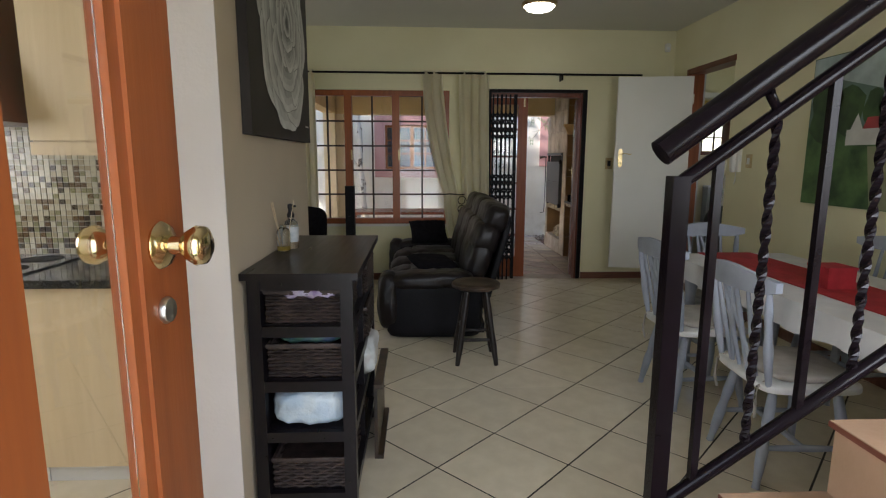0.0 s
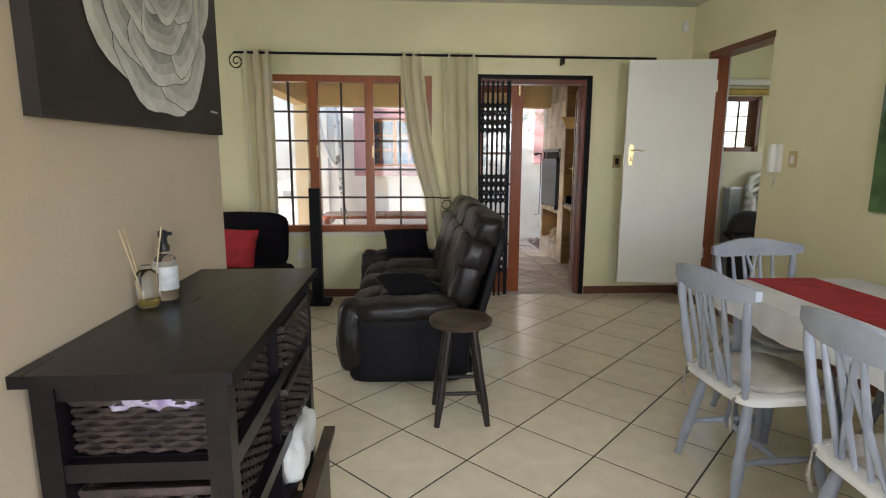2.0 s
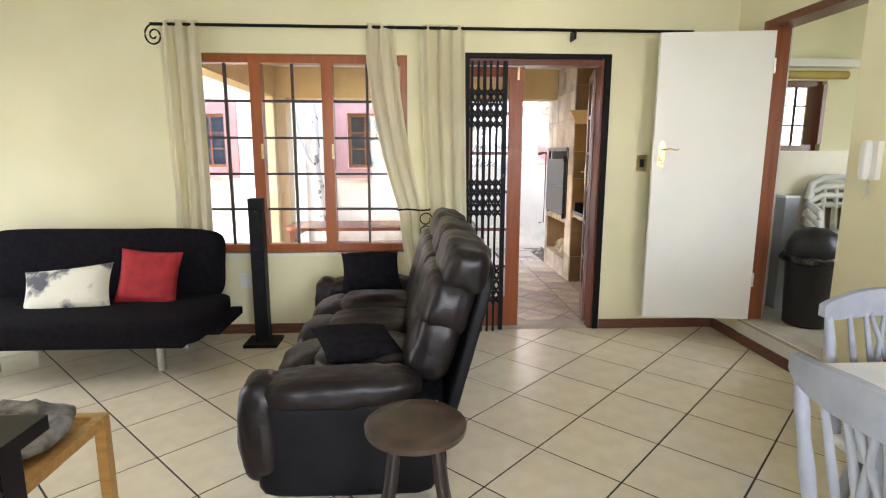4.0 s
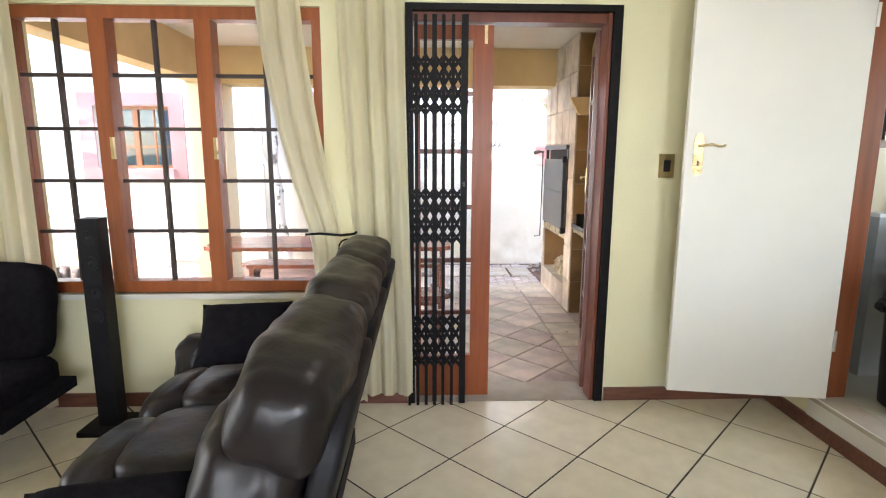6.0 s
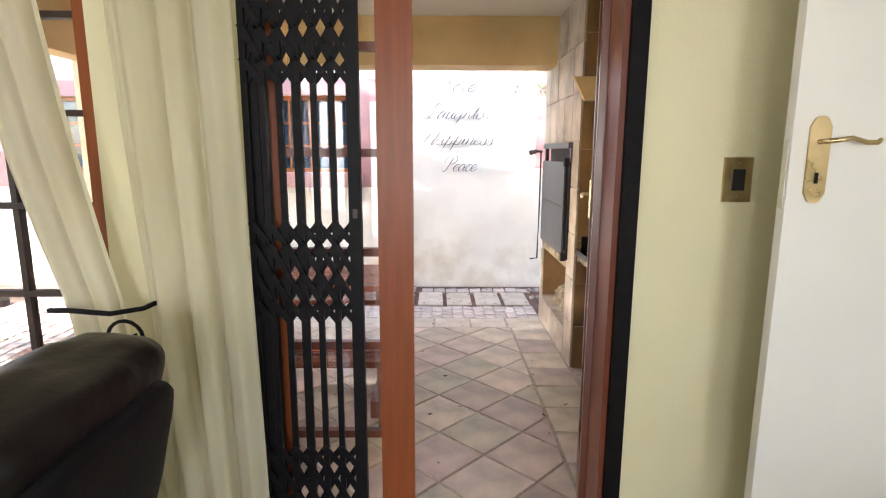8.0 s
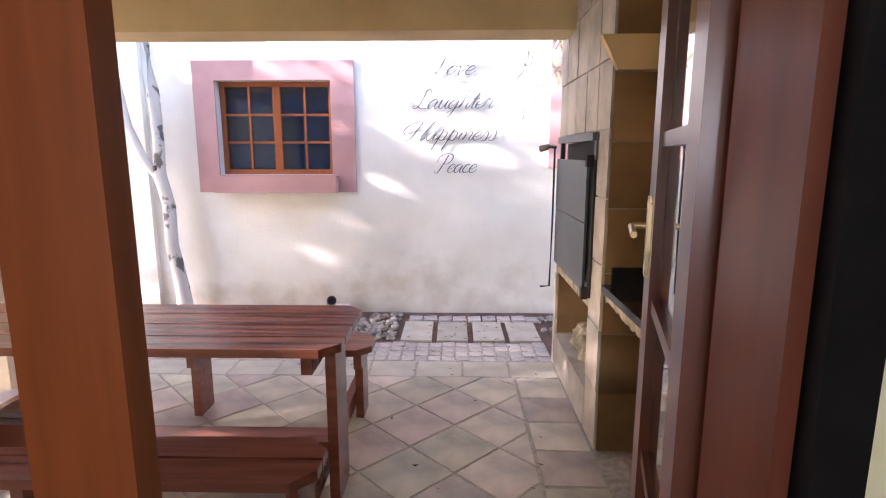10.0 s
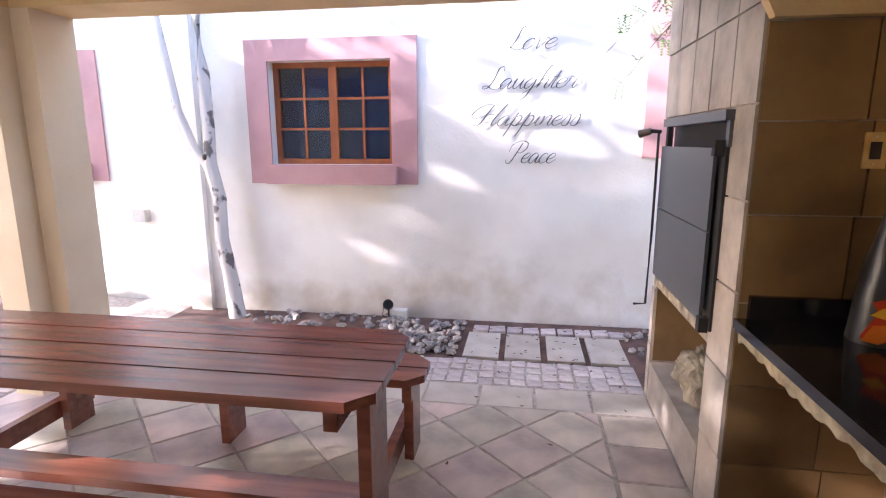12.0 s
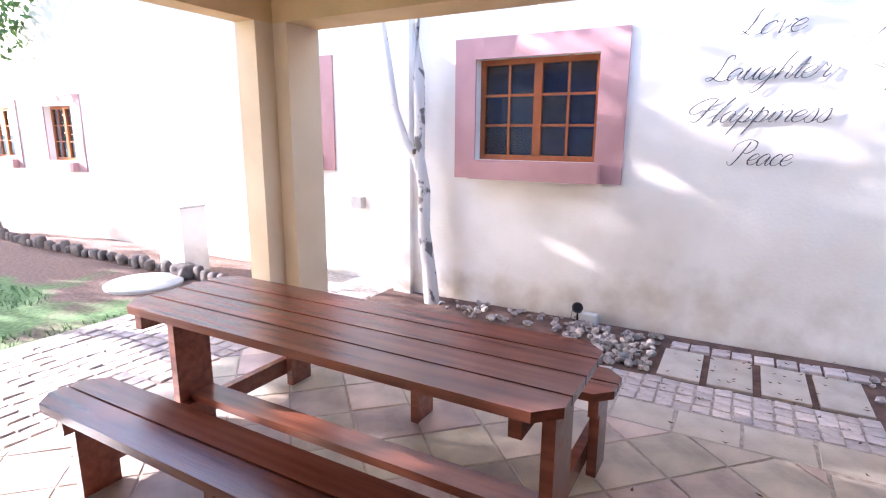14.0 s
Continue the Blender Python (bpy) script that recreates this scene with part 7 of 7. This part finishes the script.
def hanging_branch():
    t = thing("acacia_tree", "feathery acacia reaching over the barbecue", "tree", "garden trees", m=pose(3.5, 10.05, -0.2))
    part("trunk", bm_tube([(0, 0, 0), (0.0, 0.0, 1.4), (-0.1, 0.0, 2.5), (-0.3, -0.05, 3.2)], [0.09, 0.07, 0.055, 0.03], 10), M_STOOL, t, smooth=60)
    rnd = random.Random(11)
    bm = bmesh.new()
    twigs = bmesh.new()
    for start, end in (((-0.3, -0.05, 3.0), (-1.55, -0.1, 2.08)), ((-0.3, -0.05, 3.0), (-1.40, 0.05, 1.93)), ((-0.3, -0.05, 3.1), (-1.35, -0.15, 2.35)), ((-0.3, -0.05, 3.1), (-1.15, 0.0, 2.2))):
        a, b = Vector(start), Vector(end)
        mid = a.lerp(b, 0.5) + Vector((0, 0, 0.22))
        pts = [a * (1 - u) ** 2 + mid * 2 * u * (1 - u) + b * u * u for u in [i / 10 for i in range(11)]]
        tube(twigs, pts, [0.008 - 0.0006 * i for i in range(11)], 5)
        for p in pts[4:]:
            for _ in range(5):
                d = Vector((rnd.uniform(-1, 0.3), rnd.uniform(-0.6, 0.6), rnd.uniform(-0.7, 0.5))).normalized() * 0.12
                side = d.cross(Vector((0, 0, 1))).normalized()
                for k in range(1, 7):
                    for s in (-1, 1):
                        o = p + d * (k / 6) + side * s * 0.006
                        q = side * s * 0.026
                        e = d.normalized() * 0.010
                        bm.faces.new([bm.verts.new(o + v) for v in (-e, q * 0.5 - e * 0.6, q, q * 0.5 + e)])
    part("branches", twigs, M_STOOL, t, smooth=60)
    part("leaves", bm, mat("fresh_leaf_green", (0.10, 0.20, 0.045), (0.05, 0.11, 0.02), 0.6, scale=6), t)


hanging_branch()


# ---- garden small things ----
def spotlight():
    s = thing("garden_spotlight", "small black garden spotlight on a spike", "spotlight", m=pose(0.37, 10.52, PZ - 0.02))
    part("spike", bm_cyl((0, 0, 0), (0, 0, 0.12), 0.008, seg=8), M_BLACKPLASTIC, s)
    part("head", bm_lathe([(0.0, -0.04), (0.03, -0.035), (0.042, 0.0), (0.045, 0.03), (0.04, 0.032), (0.034, 0.02), (0.0, 0.02)], 18, pose(0, -0.02, 0.155, 65, 0, 20)), M_BLACKPLASTIC, s, smooth=50)
    part("cable", bm_tube([(0, 0.02, 0.13), (-0.05, 0.03, 0.12), (-0.06, 0.02, 0.05), (0.02, 0.0, 0.02), (0.1, 0.01, 0.02)], 0.004, 6), M_BLACKPLASTIC, s, smooth=60)
    j = thing("junction_box", "white plastic junction box at the wall's foot", "junction box", m=pose(0.45, 10.60, PZ - 0.03))
    part("box", bm_box((-0.065, -0.04, 0), (0.065, 0.04, 0.10), 0.006), M_WHITEPLASTIC, j)
    part("lid", bm_box((-0.06, -0.046, 0.008), (0.06, -0.04, 0.092), 0.003), M_WHITEPLASTIC, j)


spotlight()


def stones():
    rnd = random.Random(21)

    def stone_mesh(r):
        bm = bmesh.new()
        bmesh.ops.create_icosphere(bm, subdivisions=1, radius=r)
        for v in bm.verts:
            v.co *= rnd.uniform(0.7, 1.15)
            v.co.z *= 0.7
        return finish(bm, "stone", M_GRAVEL)
    shapes = [stone_mesh(0.026) for _ in range(8)]
    g = slab("gravel_bed", (-0.9, 9.80, -0.3), (1.04, 10.64, PZ - 0.010), M_EARTH, "bed of grey gravel and leaf litter by the wall", "gravel")
    for i in range(290):
        if i < 200:
            x, y = rnd.uniform(0.35, 1.03), rnd.uniform(9.82, 10.55)
        elif i < 250:
            x, y = rnd.uniform(-0.85, 0.4), rnd.uniform(10.2, 10.6)
        else:
            x, y = rnd.uniform(2.27, 2.75), rnd.uniform(9.85, 10.5)
        ob = new("stone", rnd.choice(shapes))
        k = rnd.uniform(0.7, 1.5)
        ob.matrix_basis = pose(x, y, PZ + 0.004 + rnd.uniform(0, 0.02), rnd.uniform(0, 30), rnd.uniform(0, 30), rnd.uniform(0, 360)) @ Matrix.Diagonal((k, k, k, 1))
        ob.parent = g
    e = slab("flowerbed_edging", (-9.5, 9.95, -0.3), (-3.1, 10.02, -0.17), M_EARTH, "edge of a flowerbed with upright stones", "edging")
    dark = mat("dark_edging_stone", (0.13, 0.10, 0.085), (0.07, 0.055, 0.045), 0.9, scale=10, bump=0.5)
    for i in range(46):
        x = -9.4 + 0.137 * i
        h = rnd.uniform(0.07, 0.15)
        part("edging_stone", bm_soft((x, 9.98 + rnd.uniform(-0.03, 0.03), -0.17 + h * 0.5), (0.065, 0.05, h * 0.7), 3, n=4, wrinkle=0.015, seed=i), dark, e, smooth=40)
    p = thing("garden_plinth", "white plastered garden plinth beside the flowerbed", "plinth", m=pose(-4.1, 10.16, -0.19))
    part("block", bm_box((-0.30, -0.12, 0), (0.14, 0.2, 0.75), 0.01), M_GARDENWALL, p)
    part("cap", bm_box((-0.31, -0.13, 0.75), (0.15, 0.21, 0.775), 0.006), M_CONCRETE, p)
    rock = part("garden_rock", bm_soft((0, 0, 0.06), (0.16, 0.12, 0.10), 2.6, n=10, wrinkle=0.03, freq=12), dark, smooth=50)
    rock.location = (-3.86, 9.98, -0.19)
    tagged(rock, "dark rough rock at the plinth's foot", "rock")
    d = part("stepping_stone", bm_lathe([(0.0, -0.02), (0.37, -0.02), (0.38, 0.03), (0.36, 0.045), (0.0, 0.05)], 28), M_CONCRETE, smooth=40)
    d.location = (-3.97, 9.56, -0.19)
    tagged(d, "round pale concrete stepping stone on the lawn", "stepping stone")


stones()


def grass():
    rnd = random.Random(4)
    bm = bmesh.new()
    for _ in range(5200):
        x, y = rnd.uniform(-7.5, -3.08), rnd.uniform(6.6, 9.3)
        if noise.noise(Vector((x * 0.9, y * 0.9, 5))) < -0.12 + max(0.0, y - 8.7):
            continue
        a, h = rnd.uniform(0, 6.28), rnd.uniform(0.02, 0.055)
        dx, dy = 0.006 * math.cos(a), 0.006 * math.sin(a)
        tx, ty = rnd.uniform(-0.03, 0.03), rnd.uniform(-0.03, 0.03)
        bm.faces.new([bm.verts.new(p) for p in ((x - dx, y - dy, -0.19), (x + dx, y + dy, -0.19), (x + tx, y + ty, -0.19 + h))])
    ob = part("grass", bm, mat("grass_blades", (0.10, 0.22, 0.06), (0.05, 0.12, 0.03), 0.7, scale=3))
    tagged(ob, "patchy green lawn grass", "grass", kind="stuff")


grass()


def fallen_leaves():
    """Dry leaves and bits of litter strewn over the pavers, gravel and slate."""
    rnd = random.Random(31)
    bm = bmesh.new()
    for i in range(190):
        if i < 130:
            x, y, z = rnd.uniform(0.2, 2.2), rnd.uniform(9.8, 10.6), PZ + 0.012
        elif i < 165:
            x, y, z = rnd.uniform(-1.3, 2.2), rnd.uniform(9.2, 9.8), PZ + 0.009
        else:
            x, y, z = rnd.uniform(0.6, 2.1), rnd.uniform(6.9, 9.2), PZ + 0.006
        a, r = rnd.uniform(0, 6.28), rnd.uniform(0.008, 0.022)
        c, d = math.cos(a), math.sin(a)
        tip = rnd.uniform(0.002, 0.010)
        pts = ((-r, 0, tip), (-0.2 * r, -0.4 * r, 0.001), (r, 0, 0.6 * tip), (-0.2 * r, 0.4 * r, 0.002))
        bm.faces.new([bm.verts.new((x + u * c - v * d, y + u * d + v * c, z + w)) for u, v, w in pts])
    ob = part("fallen_leaves", bm, mat("dry_leaf_litter", (0.15, 0.085, 0.04), (0.06, 0.035, 0.02), 0.8, scale=9))
    tagged(ob, "dry brown leaves strewn over the paving", "leaves", kind="stuff")


fallen_leaves()


# ---- pieces of the floors, last ----
def clipped(poly, x0, x1, y0, y1):
    """A polygon cut to a rectangle."""
    for axis, lim, keep in ((0, x0, 1), (0, x1, -1), (1, y0, 1), (1, y1, -1)):
        out = []
        for i, p in enumerate(poly):
            q = poly[(i + 1) % len(poly)]
            a, b = (p[axis] - lim) * keep, (q[axis] - lim) * keep
            if a >= 0:
                out.append(p)
            if (a >= 0) != (b >= 0):
                f = a / (a - b)
                out.append((p[0] + (q[0] - p[0]) * f, p[1] + (q[1] - p[1]) * f))
        poly = out
        if not poly:
            break
    return poly


def area_of(poly):
    return abs(sum(p[0] * q[1] - q[0] * p[1] for p, q in zip(poly, poly[1:] + poly[:1]))) / 2


def tile_mesh(name, poly, thick, material, edge=0.002, rough=0.0):
    bm = bmesh.new()
    cx, cy = sum(p[0] for p in poly) / len(poly), sum(p[1] for p in poly) / len(poly)
    lo = [bm.verts.new((x, y, -thick)) for x, y in poly]
    mid = [bm.verts.new((x, y, -edge)) for x, y in poly]
    top = []
    for x, y in poly:
        d = math.hypot(x - cx, y - cy) or 1
        top.append(bm.verts.new((x - (x - cx) / d * edge * 1.4, y - (y - cy) / d * edge * 1.4, random.uniform(-rough, rough))))
    n = len(poly)
    for a, b in ((lo, mid), (mid, top)):
        for i in range(n):
            bm.faces.new((a[i], a[(i + 1) % n], b[(i + 1) % n], b[i]))
    bm.faces.new(top)
    return finish(bm, name, material)


def lay(parent, name, material, p, ou, ov, gap, z, thick, rects, edge=0.002, jitter=0.0, rough=0.0, variants=1):
    """Diagonal square tiles over rectangles; whole tiles share meshes."""
    s = p - gap
    r = s / math.sqrt(2)
    whole = [tile_mesh(name, [(r, 0), (0, r), (-r, 0), (0, -r)], thick, material, edge, rough) for _ in range(variants)]
    h = math.sqrt(0.5)
    k = 0
    for x0, x1, y0, y1 in rects:
        for i in range(-60, 61):
            for j in range(-60, 61):
                u, v = (i + 0.5) * p + ou, (j + 0.5) * p + ov
                x, y = (u - v) * h, (u + v) * h
                if not (x0 - r < x < x1 + r and y0 - r < y < y1 + r):
                    continue
                full = [(x + r, y), (x, y + r), (x - r, y), (x, y - r)]
                c = clipped(full, x0, x1, y0, y1)
                if len(c) < 3 or area_of(c) < 0.00008:
                    continue
                k += 1
                if area_of(c) > 0.999 * s * s:
                    ob = new(name, whole[k % variants])
                else:
                    ob = new(name, tile_mesh(name, [(a - x, b - y) for a, b in c], thick, material, edge, rough))
                ob.location = (x, y, z + random.uniform(-jitter, jitter))
                ob.parent = parent


floor_ob = bpy.data.objects["floor"]
lay(floor_ob, "tile", M_TILE, 0.42, -0.055, -0.167, 0.0085, 0.0, 0.006, [(-0.758, 2.815, -0.02, 3.06), (XK, 2.815, 3.06, 6.065), (XK, -0.758, -0.02, 2.18)], 0.0008)
patio_ob = bpy.data.objects["patio"]
lay(patio_ob, "slate_tile", M_SLATE, 0.3275, -0.1488, -0.0186, 0.009, PZ, 0.03, [(-1.55, 1.925, YO + 0.08, 9.105)], 0.004, 0.002, 0.002, 4)


def rect_pieces(parent, name, material, x0, x1, y0, y1, nx, ny, gap, z, thick=0.03, edge=0.004, rough=0.002, jit=0.003, variants=5):
    w, d = (x1 - x0) / nx, (y1 - y0) / ny
    hx, hy = (w - gap) / 2, (d - gap) / 2
    shapes = []
    for _ in range(variants):
        pts = [(a + random.uniform(-jit, jit), b + random.uniform(-jit, jit)) for a, b in ((hx, hy), (-hx, hy), (-hx, -hy), (hx, -hy))]
        shapes.append(tile_mesh(name, pts, thick, material, edge, rough))
    for j in range(ny):
        for i in range(nx):
            ob = new(name, random.choice(shapes))
            ob.location = (x0 + (i + 0.5) * w, y0 + (j + 0.5) * d, z + random.uniform(-rough, rough))
            ob.parent = parent


rect_pieces(patio_ob, "border_tile", M_SLATE, 1.935, 2.235, 6.38, 9.10, 1, 9, 0.014, PZ)
rect_pieces(patio_ob, "border_slab", M_PAVER, -1.36, 2.235, 9.115, 9.385, 11, 1, 0.012, PZ)
strip_ob = bpy.data.objects["cobbled_strip"]
rect_pieces(strip_ob, "cobble", M_COBBLE, -1.2, 2.24, 9.395, 9.785, 34, 4, 0.012, PZ, rough=0.004, jit=0.006)
rect_pieces(strip_ob, "paver", M_PAVER, 1.06, 2.25, 9.80, 10.33, 4, 1, 0.045, PZ + 0.004)
rect_pieces(strip_ob, "cobble", M_COBBLE, 1.10, 2.30, 10.345, 10.48, 9, 1, 0.014, PZ + 0.008, rough=0.004, jit=0.006)
path_ob = bpy.data.objects["cobbled_path"]
rect_pieces(path_ob, "cobble", M_COBBLE, -2.95, -1.57, 7.2, 9.3, 12, 18, 0.014, PZ, rough=0.004, jit=0.008)


def joined_cobbles():
    bm = bmesh.new()
    for j in range(11):
        for i in range(12):
            for y0 in (6.3, 9.3):
                if y0 > 9 and j > 8:
                    continue
                x, y = -2.95 + 0.115 * i + 0.0575, y0 + 0.0817 * j * (1 if y0 < 9 else 1.4) + 0.05
                box(bm, (x - 0.05, y - 0.036, PZ - 0.03), (x + 0.05, y + 0.036, PZ + random.uniform(-0.004, 0.003)))
    ob = part("cobbles", bm, M_COBBLE, path_ob)
    ob["kind"] = "stuff"


joined_cobbles()


def mosaic():
    """Small glass mosaic squares of the kitchen's splashback."""
    w = slab("wall_mosaic", (-2.3, YK - 0.010, 0.90), (-0.765, YK - 0.003, 1.50), mat("pale_mosaic_grout", (0.55, 0.52, 0.44), None, 0.8, scale=20), "kitchen splashback of small glass mosaic tiles", "tiles")
    tones = [mat("mosaic_" + n, c, None, 0.15, scale=30) for n, c in (("cream", (0.58, 0.54, 0.42)), ("beige", (0.42, 0.36, 0.25)), ("brown", (0.13, 0.075, 0.035)), ("olive", (0.25, 0.24, 0.13)), ("dark", (0.05, 0.035, 0.025)))]
    rnd = random.Random(2)
    rest = [bmesh.new() for _ in tones]
    shared = []
    for m_ in tones:
        shared.append(finish(bm_box((-0.0115, -0.004, -0.0115), (0.0115, 0, 0.0115), 0), "mosaic_tile", m_))
    count = 0
    nx, nz = 57, 23
    for i in range(nx):
        for j in range(nz):
            x, z = -2.28 + 0.0265 * i, 0.915 + 0.0265 * j
            k = rnd.choices(range(5), (5, 3, 2, 2, 1.2))[0]
            if -2.05 < x < -1.45 and z > 1.0 and z < 1.36 and count < 290:
                ob = new("mosaic_tile", shared[k])
                ob.location = (x, YK - 0.010, z)
                ob.parent = w
                count += 1
            else:
                box(rest[k], (x - 0.0115, YK - 0.014, z - 0.0115), (x + 0.0115, YK - 0.0101, z + 0.0115))
    for bm, m_ in zip(rest, tones):
        ob = part("mosaic_tiles", bm, m_, w)
        ob["kind"] = "stuff"


mosaic()
